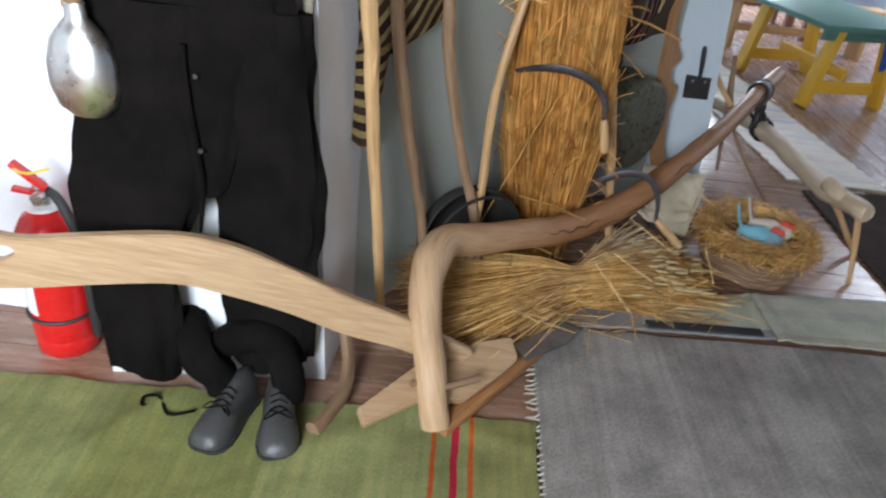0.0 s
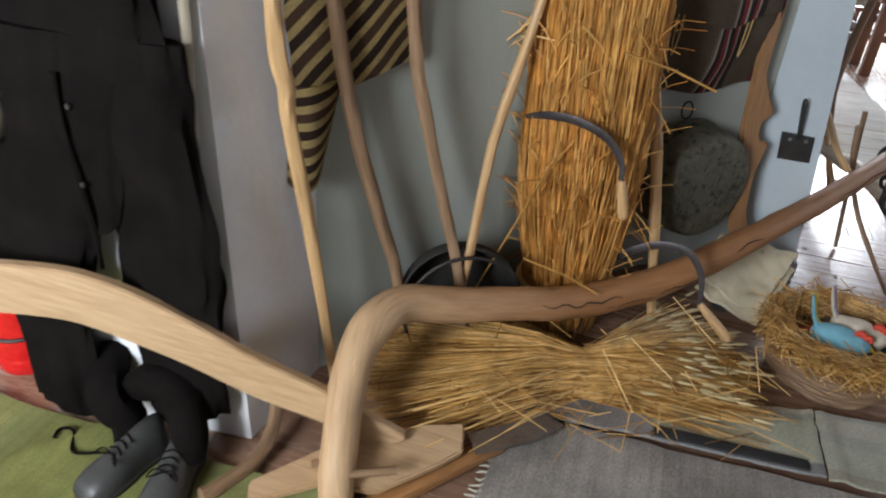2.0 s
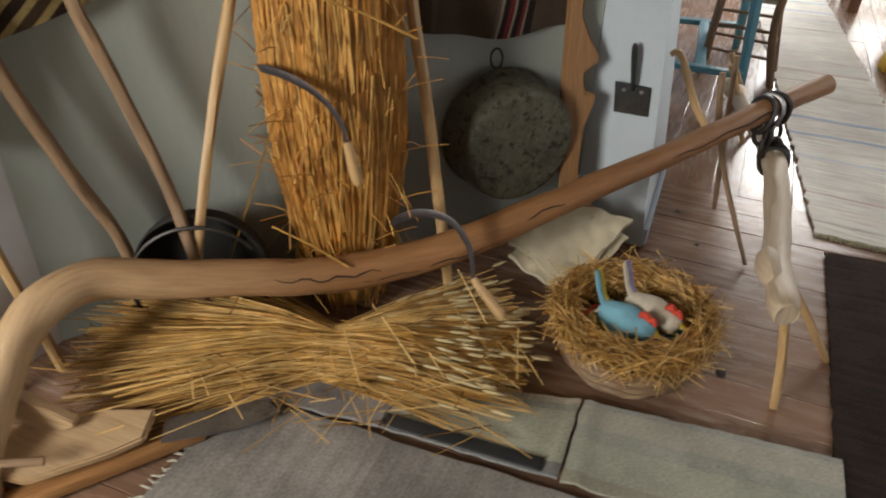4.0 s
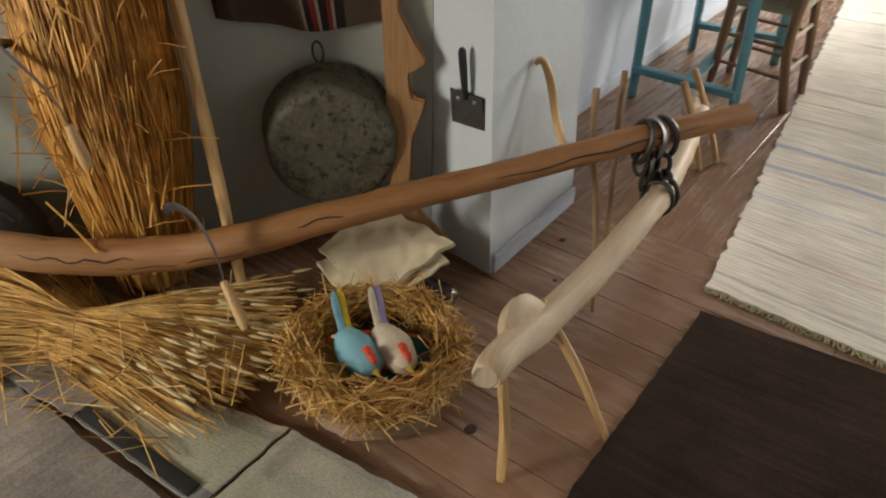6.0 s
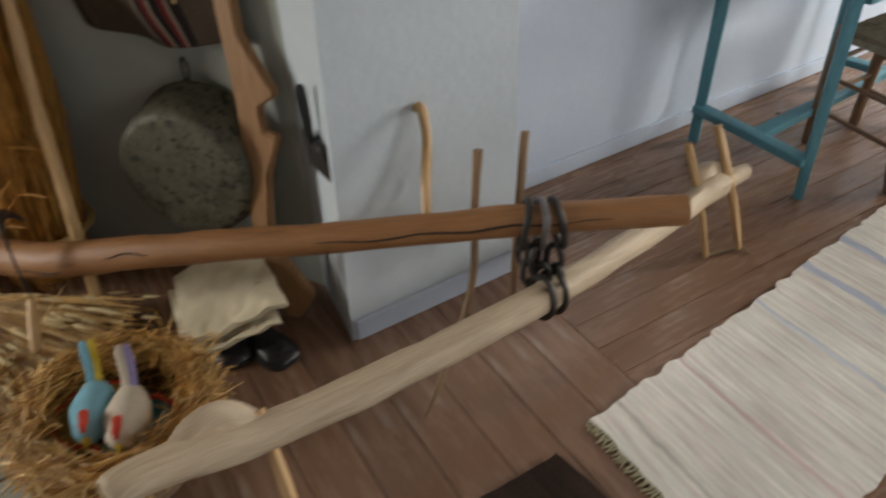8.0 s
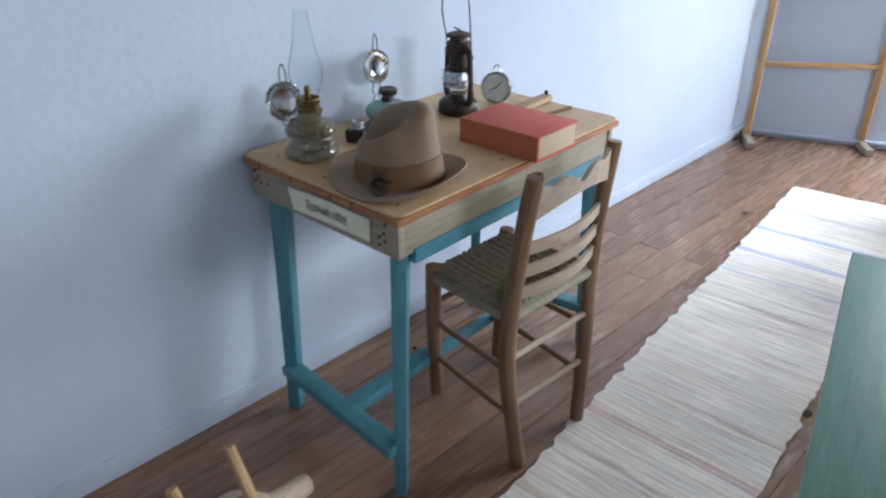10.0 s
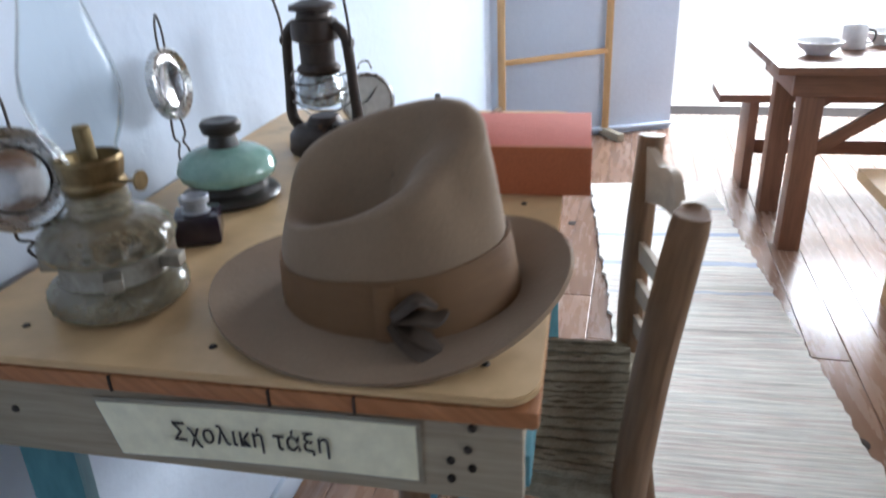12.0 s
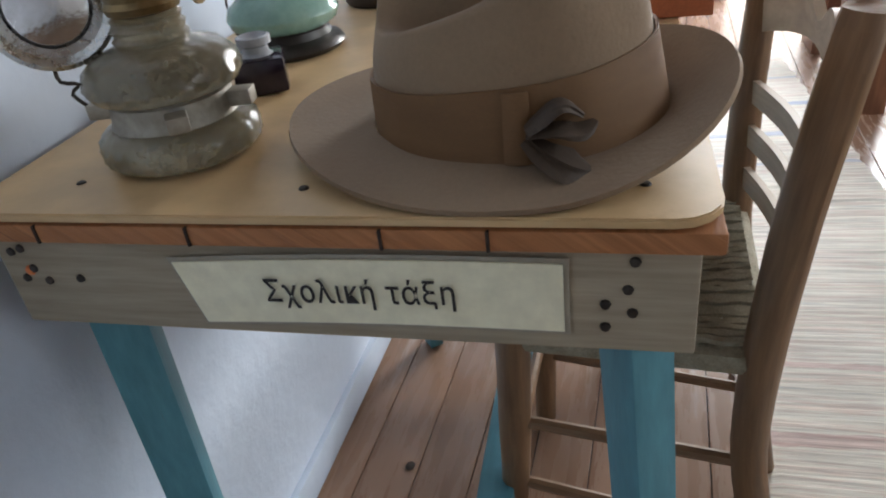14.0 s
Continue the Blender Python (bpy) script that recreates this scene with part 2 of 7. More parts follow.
def box(bm, center, size, m=None, bevel=0.0, wob=0.0):
    """A bevelled board; its grain runs along the longest side."""
    r = bmesh.ops.create_cube(bm, size=1)
    vs = r["verts"]
    fs = list({f for v in vs for f in v.link_faces})
    uv = bm.loops.layers.uv.verify()
    ax = max(range(3), key=lambda i: size[i])
    o = [i for i in range(3) if i != ax]
    off = (center[0] * 3.1 + center[1] * 1.7 + center[2] * 2.3) % 5
    for v in vs:
        v.co = Vector([v.co[i] * size[i] + (random.uniform(-wob, wob) if wob else 0) for i in range(3)])
    for f in fs:
        for lp in f.loops:
            c = lp.vert.co
            lp[uv].uv = (c[o[0]] + c[o[1]] * 1.3 + off, c[ax] + off)
    mm = Matrix.Translation(center) @ (m or Matrix.Identity(4))
    bmesh.ops.transform(bm, matrix=mm, verts=vs)
    if bevel:
        es = list({e for v in vs for e in v.link_edges})
        bmesh.ops.bevel(bm, geom=es, offset=bevel, segments=2, affect="EDGES", profile=0.6)
    return bm


def bar(bm, a, b, w, h, bevel=0.003, roll=0.0):
    """A straight bar from a to b of cross section w x h."""
    a, b = Vector(a), Vector(b)
    d = b - a
    q = d.to_track_quat("Z", "Y").to_matrix().to_4x4() @ Matrix.Rotation(radians(roll), 4, "Z")
    return box(bm, (a + b) / 2, (w, h, d.length), q, bevel)


def smooth_path(pts, k):
    """Catmull-Rom through the points (place, radius), k steps each."""
    P = [np.array(p, float) for p in pts]
    out = []
    for i in range(len(P) - 1):
        p0, p1, p2, p3 = P[max(i - 1, 0)], P[i], P[i + 1], P[min(i + 2, len(P) - 1)]
        for s in range(k):
            u = s / k
            out.append(0.5 * (2 * p1 + (p2 - p0) * u + (2 * p0 - 5 * p1 + 4 * p2 - p3) * u * u + (3 * p1 - p0 - 3 * p2 + p3) * u ** 3))
    out.append(P[-1])
    return out


def tube(bm, pts, n=10, k=4, flat=1.0, rough=0.0, closed=False, up=(0, 0, 1), shift=None):
    """A round bar along (x, y, z, radius); flat squashes it, rough makes it knotty."""
    ps = smooth_path(pts, k) if k > 1 else [np.array(p, float) for p in pts]
    uv = bm.loops.layers.uv.verify()
    rings, length = [], []
    run, side = 0.0, None
    off = random.random() * 7 if shift is None else shift
    for i, p in enumerate(ps):
        a, b = ps[max(i - 1, 0)], ps[min(i + 1, len(ps) - 1)]
        if closed:
            a, b = ps[(i - 1) % len(ps)], ps[(i + 1) % len(ps)]
        t = Vector(b[:3] - a[:3]).normalized()
        ref = Vector(up) if side is None else side.cross(t)
        if abs(t.dot(ref.normalized())) > 0.98:
            ref = Vector((1, 0, 0))
        s = t.cross(ref).normalized() if side is None else (side - t * side.dot(t)).normalized()
        side = s
        w = t.cross(s)
        if i:
            run += float(np.linalg.norm(p[:3] - ps[i - 1][:3]))
        length.append(run)
        ring = []
        for j in range(n):
            an = 2 * math.pi * j / n
            rr = p[3] * (1 + rough * (noise.noise(Vector((math.cos(an) * 1.3 + off, math.sin(an) * 1.3, run * 9)))))
            ring.append(bm.verts.new(Vector(p[:3]) + s * math.cos(an) * rr + w * math.sin(an) * rr * flat))
        rings.append(ring)
    m = len(rings)
    for i in range(m if closed else m - 1):
        r0, r1 = rings[i], rings[(i + 1) % m]
        l0, l1 = length[i], length[i + 1] if i + 1 < m else run + 0.01
        for j in range(n):
            f = bm.faces.new((r0[j], r0[(j + 1) % n], r1[(j + 1) % n], r1[j]))
            for lp, (u, vv) in zip(f.loops, ((j, l0), (j + 1, l0), (j + 1, l1), (j, l1))):
                lp[uv].uv = (u / n * 6.28 * float(ps[i][3]) + off, vv + off)
    if not closed:
        for ring, rev in ((rings[0], True), (rings[-1], False)):
            f = bm.faces.new(list(reversed(ring)) if rev else ring)
            for lp in f.loops:
                lp[uv].uv = (lp.vert.co.x + off, lp.vert.co.y)
    return bm


def lathe(bm, profile, center, n=28, m=None, ripple=None):
    """Turned shape from (radius, height); ripple(angle, i) scales the radius."""
    uv = bm.loops.layers.uv.verify()
    mm = Matrix.Translation(center) @ (m or Matrix.Identity(4))
    rings = []
    for i, (r, z) in enumerate(profile):
        if r < 1e-5:
            rings.append([bm.verts.new(mm @ Vector((0, 0, z)))])
        else:
            rings.append([bm.verts.new(mm @ Vector((r * s * math.cos(a), r * s * math.sin(a), z))) for a, s in
                          ((2 * math.pi * j / n, ripple(2 * math.pi * j / n, i) if ripple else 1) for j in range(n))])
    for i in range(len(rings) - 1):
        a, b = rings[i], rings[i + 1]
        for j in range(n):
            k = (j + 1) % n
            if len(a) == 1 and len(b) == 1:
                continue
            vs = (a[0], b[k], b[j]) if len(a) == 1 else (a[j], a[k], b[0]) if len(b) == 1 else (a[j], a[k], b[k], b[j])
            f = bm.faces.new(vs)
            for lp in f.loops:
                lp[uv].uv = (j / n, profile[i][1])
    return bm


def prism(bm, outline, z0, z1, lean=None, knee=1.2):
    """An upright solid over a floor outline; lean: corner number -> (dx, dy) per metre, up to the knee."""
    lean = lean or {}
    rings = []
    for z in (z0, knee, z1):
        h = min(z, knee)
        rings.append([bm.verts.new((x + lean.get(i, (0, 0))[0] * h, y + lean.get(i, (0, 0))[1] * h, z)) for i, (x, y) in enumerate(outline)])
    bm.faces.new(rings[0]), bm.faces.new(rings[2])
    for lo, hi in zip(rings, rings[1:]):
        for i in range(len(lo)):
            j = (i + 1) % len(lo)
            bm.faces.new((lo[i], lo[j], hi[j], hi[i]))
    return bm


def sheet(bm, fn, nu, nv, thick=0.006, su=1.0, sv=1.0):
    """A cloth of thickness over fn(u, v) -> place; UV in metres su x sv."""
    uv = bm.loops.layers.uv.verify()
    P = [[Vector(fn(i / nu, j / nv)) for j in range(nv + 1)] for i in range(nu + 1)]
    top, bot = [], []
    for i in range(nu + 1):
        a, b = [], []
        for j in range(nv + 1):
            du = P[min(i + 1, nu)][j] - P[max(i - 1, 0)][j]
            dv = P[i][min(j + 1, nv)] - P[i][max(j - 1, 0)]
            nn = du.cross(dv).normalized()
            a.append(bm.verts.new(P[i][j] + nn * thick / 2))
            b.append(bm.verts.new(P[i][j] - nn * thick / 2))
        top.append(a), bot.append(b)

    def quad(vs, uvs):
        f = bm.faces.new(vs)
        for lp, q in zip(f.loops, uvs):
            lp[uv].uv = (q[0] / nu * su, q[1] / nv * sv)
    for i in range(nu):
        for j in range(nv):
            q = ((i, j), (i + 1, j), (i + 1, j + 1), (i, j + 1))
            quad([top[a][b] for a, b in q], q)
            q2 = q[::-1]
            quad([bot[a][b] for a, b in q2], q2)
    for i in range(nu):
        for j in (0, nv):
            q = ((i, j), (i + 1, j))
            quad([top[i][j], bot[i][j], bot[i + 1][j], top[i + 1][j]], (q[0], q[0], q[1], q[1]))
    for j in range(nv):
        for i in (0, nu):
            quad([top[i][j], top[i][j + 1], bot[i][j + 1], bot[i][j]], ((i, j), (i, j + 1), (i, j + 1), (i, j)))
    return bm


def fuzz(x, y, s, z=0.0):
    return noise.noise(Vector((x * s, y * s, z)))

# ---- structure ----
H = 2.7
solo("wall_pier_west", prism(B(), [(-2.1, -1.30), (-1.605, -1.315), (-1.565, -1.53), (-1.011, -1.467), (-0.985, -1.15), (-1.3, -1.0), (-2.1, -0.9)], 0, H, {3: (-0.035, 0)}), plaster_white, (-1.5, -1.3, 0), "whitewashed plaster pier behind the hanging trousers", "wall", kind="structure")
solo("wall_alcove", prism(B(), [(-1.3, -1.0), (-0.985, -1.15), (-0.79, -0.87), (-0.31, -0.30), (-0.17, -0.135), (0.128, 0.029), (0.02, 0.5), (-0.35, 0.55)], 0, H), plaster_grey, (-0.5, 0, 0), "grey-green limewashed alcove wall in facets", "wall", kind="structure")
solo("wall_pier_east", prism(B(), [(0.13, 0.03), (0.378, 0.0), (0.365, 0.535), (0.045, 0.545), (0.022, 0.5)], 0, H, {1: (-0.085, 0.055), 2: (-0.1, 0.05)}), plaster_pale, (0.25, 0.3, 0), "pale blue-grey limewashed pier with the scraper", "wall", kind="structure")
solo("wall_west", prism(B(), [(0.045, 0.548), (-0.06, 4.75), (-0.45, 4.75), (-0.35, 0.553)], 0, H), plaster_blue, (-0.2, 2.6, 0), "pale blue limewashed plaster wall beside the school table", "wall", kind="structure")
solo("wall_north", prism(B(), [(-0.06, 4.753), (0.85, 5.15), (0.75, 5.42), (-0.45, 4.9), (-0.45, 4.753)], 0, H), plaster_blue, (0.3, 5.0, 0), "pale blue plaster end wall beside the doorway", "wall", kind="structure")
solo("wall_north_east", prism(B(), [(2.25, 5.4), (3.65, 5.4), (3.65, 5.7), (2.25, 5.7)], 0, H), plaster_blue, (3.0, 5.5, 0), "pale blue plaster end wall past the doorway", "wall", kind="structure")
bm = B()
box(bm, (1.55, 5.45, 2.42), (1.75, 0.3, 0.56))
solo("wall_lintel", bm, plaster_blue, (1.55, 5.45, 2.14), "plaster wall above the bright doorway", "wall", kind="structure")
# Out of view; both openings are assumed, to suit the added east lamps.
bm = B()
for y0, y1, z0, z1 in ((-4.7, 0.1, 0, H), (1.3, 2.3, 0, H), (3.5, 5.7, 0, H), (0.1, 1.3, 0, 0.9), (0.1, 1.3, 2.1, H), (2.3, 3.5, 0, 0.9), (2.3, 3.5, 2.1, H)):
    box(bm, (3.8, (y0 + y1) / 2, (z0 + z1) / 2), (0.3, y1 - y0, z1 - z0))
solo("wall_east", bm, plaster_blue, (3.8, 0.5, 0), "unseen pale blue plaster wall with two assumed window openings", "wall", kind="structure", smooth=False)
# Out of view too; its opening is assumed for the added south lamp.
bm = B()
for x0, x1, z0, z1 in ((-3.9, -2.2, 0, H), (-1.0, 3.65, 0, H), (-2.2, -1.0, 0, 0.9), (-2.2, -1.0, 2.2, H)):
    box(bm, ((x0 + x1) / 2, -4.7, (z0 + z1) / 2), (x1 - x0, 0.3, z1 - z0))
solo("wall_south", bm, plaster_white, (0, -4.7, 0), "unseen whitewashed plaster wall with an assumed window opening", "wall", kind="structure", smooth=False)
bm = B()
box(bm, (-3.75, -2.4, H / 2), (0.3, 4.3, H))
solo("wall_far_west", bm, plaster_white, (-3.75, -2.4, 0), "whitewashed plaster wall of the next bay", "wall", kind="structure", smooth=False)
bm = B()
box(bm, (-2.9, -0.35, H / 2), (1.7, 0.3, H))
solo("wall_bay", bm, plaster_white, (-2.9, -0.35, 0), "whitewashed plaster wall behind the pier", "wall", kind="structure", smooth=False)
# Ceiling never comes into view; its dark brown holds down the fill light.
bm = B()
box(bm, (0, 0.5, H + 0.1), (8.2, 11, 0.2))
solo("ceiling", bm, ceiling_paint, (0, 0.5, H), "unseen ceiling, assumed plain brown boards", "ceiling", kind="structure", smooth=False)

for a, b, n in (((0.043, 0.56), (-0.058, 4.74), (1, 0.024)), ((0.376, 0.012), (0.364, 0.53), (1, 0.02)), ((-0.04, 4.765), (0.845, 5.15), (0.4, -0.916))):
    bm = B()
    q = Vector((*n, 0)).normalized() * 0.005
    bar(bm, Vector((*a, 0.033)) + q, Vector((*b, 0.033)) + q, 0.064, 0.016, 0.006) if abs(n[0]) < 0.9 else bar(bm, Vector((*a, 0.033)) + q, Vector((*b, 0.033)) + q, 0.016, 0.064, 0.006)
    solo("baseboard", bm, plaster_blue, (a[0], a[1], 0), "low rounded plaster skirting along the wall foot", "skirting", kind="structure")

# ---- rugs and floor coverings ----
def runner_rug(name, corners, material, at, label, z=0.006, wave=0.004, nu=26, nv=60, ragged=0.006, thick=0.008, folds=(), rib=0.0):
    a, b, c, d = [Vector((*p, 0)) for p in corners]
    su, sv = (b - a).length, (d - a).length

    def fn(u, v):
        p = a.lerp(b, u).lerp(d.lerp(c, u), v)
        e = ragged * (fuzz(p.x, p.y, 24) if u in (0, 1) or v in (0, 1) else 0)
        zz = z + wave * (0.5 + 0.5 * fuzz(p.x, p.y, 5)) + wave * 0.7 * abs(fuzz(p.x + 3, p.y, 2.2))
        if rib:
            zz += rib * math.sin(2 * math.pi * v * sv / 0.019 + 4 * fuzz(p.x, p.y, 5)) * (0.7 + 0.5 * fuzz(p.x, p.y, 11))
        for fx, fy, ang, h, w in folds:
            dd = (p.x - fx) * math.cos(radians(ang)) + (p.y - fy) * math.sin(radians(ang))
            zz += h * math.exp(-(dd / w) ** 2) * (0.6 + 0.4 * fuzz(p.x, p.y, 3))
        return (p.x + e, p.y + e, zz)
    return solo(name, sheet(B(), fn, nu, nv, thick, su, sv), material, at, label, "rug")


def stripes(seed, base, tones):
    """Thin cross stripes on a ground: (place, colour)."""
    rnd = random.Random(seed)
    out, p = [(0, base)], 0.02
    while p < 0.97 and len(out) < 30:
        w, k = rnd.uniform(0.003, 0.008), rnd.uniform(0.96, 1.02)
        out += [(p, rnd.choice(tones)), (p + w, tuple(c * k for c in base))]
        p += w + rnd.uniform(0.03, 0.085)
    return out


green_kilim = woven("green_kilim", [(0, (0.225, 0.25, 0.085)), (0.03, (0.42, 0.07, 0.02)), (0.045, (0.225, 0.25, 0.085)), (0.065, (0.36, 0.02, 0.03)), (0.085, (0.225, 0.25, 0.085)),
    (0.105, (0.46, 0.1, 0.02)), (0.12, (0.25, 0.265, 0.1)), (0.35, (0.23, 0.24, 0.08)), (0.6, (0.27, 0.28, 0.11)), (0.842, (0.46, 0.1, 0.02)), (0.85, (0.25, 0.265, 0.1)),
    (0.872, (0.4, 0.02, 0.04)), (0.883, (0.25, 0.265, 0.1)), (0.9, (0.46, 0.1, 0.02)), (0.908, (0.25, 0.25, 0.09))], axis=0, length=1.6, thread=380, dirt=0.42, streaks=[(0.3, (0.8, 0.86, 0.8)), (0.5, (1, 1, 1)), (0.7, (1.22, 1.14, 1.05))])
grey_weave = woven("grey_wool_weave", [(0, (0.31, 0.285, 0.255)), (0.12, (0.36, 0.33, 0.3)), (0.3, (0.3, 0.275, 0.25)), (0.47, (0.35, 0.325, 0.295)), (0.62, (0.29, 0.268, 0.245)), (0.8, (0.345, 0.318, 0.288))], axis=0, length=1.42, thread=150, dirt=0.42, cross=0.7, streaks=[(0.3, (0.82, 0.82, 0.82)), (0.5, (1, 1, 1)), (0.7, (1.12, 1.12, 1.1))])
brown_weave = woven("dark_brown_weave", [(0, (0.09, 0.02, 0.015)), (0.02, (0.035, 0.022, 0.017)), (0.5, (0.045, 0.028, 0.021)), (0.975, (0.1, 0.022, 0.016))], axis=1, length=1.25, thread=160, dirt=0.5, cross=0.7, streaks=[(0.3, (0.7, 0.7, 0.7)), (0.5, (1, 1, 1)), (0.7, (1.5, 1.4, 1.35))])
rag_tones = [(0.55, 0.6, 0.7), (0.62, 0.65, 0.7), (0.66, 0.6, 0.52), (0.6, 0.58, 0.53), (0.72, 0.6, 0.57), (0.5, 0.56, 0.68)]
rag_weave = woven("rag_rug_weave", stripes(4, (0.84, 0.815, 0.755), rag_tones), axis=1, length=3.85, thread=130, dirt=0.1, cross=0.035, streaks=[(0.28, (0.7, 0.77, 0.9)), (0.37, (1.0, 0.99, 0.96)), (0.5, (1.08, 1.08, 1.07)), (0.56, (0.95, 0.85, 0.83)), (0.61, (1.03, 1.03, 1.0)), (0.7, (0.8, 0.8, 0.76))])
runner_rug("kilim_rug", [(-2.05, -3.9), (-0.44, -3.9), (-0.44, -1.56), (-2.05, -1.6)], green_kilim, (-1.2, -2.7, 0), "olive green woven kilim with orange and red end stripes", wave=0.007, nu=60, nv=90, folds=((-1.5, -1.8, -35, 0.022, 0.022), (-1.75, -1.75, -28, 0.018, 0.03), (-0.95, -1.78, -40, 0.02, 0.035), (-1.3, -2.0, -50, 0.016, 0.03), (-1.12, -2.1, -20, 0.012, 0.04), (-0.6, -1.62, 75, 0.014, 0.025)))
runner_rug("wool_rug", [(-0.43, -3.0), (1.0, -3.0), (0.96, -1.06), (-0.43, -1.12)], grey_weave, (0.2, -2.0, 0), "coarse grey-brown wool rug with frayed edge", z=0.008, ragged=0.008)
sage_a = woven("sage_patch_weave", [(0, (0.28, 0.28, 0.27)), (0.1, (0.5, 0.51, 0.4)), (0.5, (0.4, 0.42, 0.34)), (0.56, (0.54, 0.49, 0.39)), (0.78, (0.47, 0.43, 0.38)), (0.94, (0.28, 0.27, 0.28))], axis=1, length=0.27, thread=320, dirt=0.3)
sage_b = woven("sage_patch_weave_pale", [(0, (0.45, 0.43, 0.34)), (0.12, (0.52, 0.53, 0.43)), (0.45, (0.46, 0.47, 0.4)), (0.6, (0.53, 0.52, 0.43)), (0.82, (0.46, 0.46, 0.41)), (0.88, (0.27, 0.28, 0.36)), (0.94, (0.42, 0.41, 0.38))], axis=1, length=0.3, thread=320, dirt=0.35)
sage_c = woven("grey_patch_weave", [(0, (0.33, 0.31, 0.3)), (0.5, (0.42, 0.41, 0.41)), (0.8, (0.29, 0.29, 0.32))], axis=1, length=0.2, thread=320, dirt=0.4)
runner_rug("rug_border_patch", [(-0.4, -1.13), (-0.06, -1.09), (-0.05, -0.92), (-0.33, -0.98)], sage_c, (-0.2, -1.03, 0), "crumpled grey woven patch at the rug corner", z=0.018, wave=0.014, nu=26, nv=14)
runner_rug("rug_border_patch", [(-0.07, -1.085), (0.372, -1.062), (0.365, -0.80), (-0.06, -0.92)], sage_a, (0.15, -0.95, 0), "sage and beige striped woven border patch", z=0.016, wave=0.006, nu=36, nv=16, folds=((0.36, -0.9, 0, 0.012, 0.015),))
runner_rug("rug_border_patch", [(0.38, -1.062), (0.975, -1.03), (0.97, -0.73), (0.372, -0.80)], sage_b, (0.7, -0.9, 0), "pale sage woven border patch with blue edge", z=0.014, wave=0.007, nu=36, nv=16, folds=((0.40, -0.9, 5, 0.014, 0.02),))
bm = B()
box(bm, (0.14, -1.052, 0.0285), (0.385, 0.036, 0.006), Matrix.Rotation(radians(3.5), 4, "Z"), 0.001)
solo("rug_stripe", bm, surface("black_wool", (0.012, 0.012, 0.013), (0.03, 0.03, 0.03), 0.98, 20, 300), (0.14, -1.05, 0.02), "black woven stripe lying on the sage border strip", "rug stripe")
runner_rug("brown_rug", [(0.955, -0.95), (1.62, -0.99), (1.64, 0.3), (0.955, 0.225)], brown_weave, (1.3, -0.3, 0), "dark brown woven rug with reddish edge", z=0.006)
rag = runner_rug("rag_rug", [(0.925, 0.35), (1.42, 0.33), (0.98, 4.22), (0.49, 4.14)], rag_weave, (0.95, 2.2, 0), "cream rag runner with blue and pink cross stripes", nu=20, nv=860, ragged=0.012, rib=0.0006)
bm = B()
rnd = random.Random(8)
for i in range(64):
    u = i / 63
    p = Vector((0.925, 0.35, 0.008)).lerp(Vector((1.42, 0.33, 0.008)), u)
    tube(bm, [(p.x, p.y + 0.004, p.z, 0.0035), (p.x + rnd.uniform(-.006, .006), p.y - 0.012, 0.006, 0.003), (p.x + rnd.uniform(-.01, .01), p.y - rnd.uniform(0.018, 0.03), 0.004, 0.002)], 5, 1)
tagged(part("fringe", bm, surface("fringe_yarn", (0.3, 0.27, 0.16), (0.5, 0.46, 0.3), 0.95, 60, 300), rag, "knotted yarn fringe"), kind="stuff")

wool = bpy.data.objects["wool_rug"]
bm = B()
for i in range(90):
    y = -3.0 + i * 0.0205
    tube(bm, [(-0.425, y, 0.014, 0.003), (-0.438, y + rnd.uniform(-.008, .008), 0.01, 0.003), (-0.45 - rnd.uniform(0, 0.012), y + rnd.uniform(-.012, .012), 0.006, 0.0018)], 5, 1)
tagged(part("fringe", bm, surface("cream_fringe_yarn", (0.36, 0.34, 0.27), (0.52, 0.49, 0.4), 0.95, 60, 300), wool, "short cream yarn fringe"), kind="stuff")

# ---- plough ----
def board_outline(bm, pts, thick, normal, bev=0.2):
    """A flat board from an outline in its plane, with thickness along normal."""
    uv = bm.loops.layers.uv.verify()
    nn = Vector(normal).normalized() * thick / 2
    f1 = bm.faces.new([bm.verts.new(Vector(p) + nn) for p in pts])
    r = bmesh.ops.extrude_face_region(bm, geom=[f1])
    bmesh.ops.translate(bm, verts=[v for v in r["geom"] if isinstance(v, bmesh.types.BMVert)], vec=-2 * nn)
    ax = max(range(3), key=lambda i: max(p[i] for p in pts) - min(p[i] for p in pts))
    o = [i for i in range(3) if i != ax]
    for f in bm.faces:
        for lp in f.loops:
            lp[uv].uv = (lp.vert.co[o[0]] + lp.vert.co[o[1]], lp.vert.co[ax])
    bmesh.ops.bevel(bm, geom=[e for e in bm.edges if e.calc_face_angle(0) > 0.6], offset=thick * bev, segments=2, affect="EDGES")
    return bm


plough = thing("wooden_plough", (-0.7, -1.55, 0), "antique wooden ard plough with curved beam resting on the rugs", "plough")
BEAM = [(-0.722, -1.2, 0.322, 0.05), (-0.62, -1.1, 0.288, 0.048), (-0.48, -0.972, 0.252, 0.047), (-0.34, -0.84, 0.215, 0.049), (-0.19, -0.70, 0.215, 0.048), (-0.045, -0.585, 0.25, 0.045),
        (0.124, -0.40, 0.306, 0.041), (0.28, -0.205, 0.345, 0.038), (0.445, 0.03, 0.376, 0.036), (0.58, 0.24, 0.402, 0.036), (0.69, 0.415, 0.42, 0.036), (0.84, 0.637, 0.438, 0.034)]
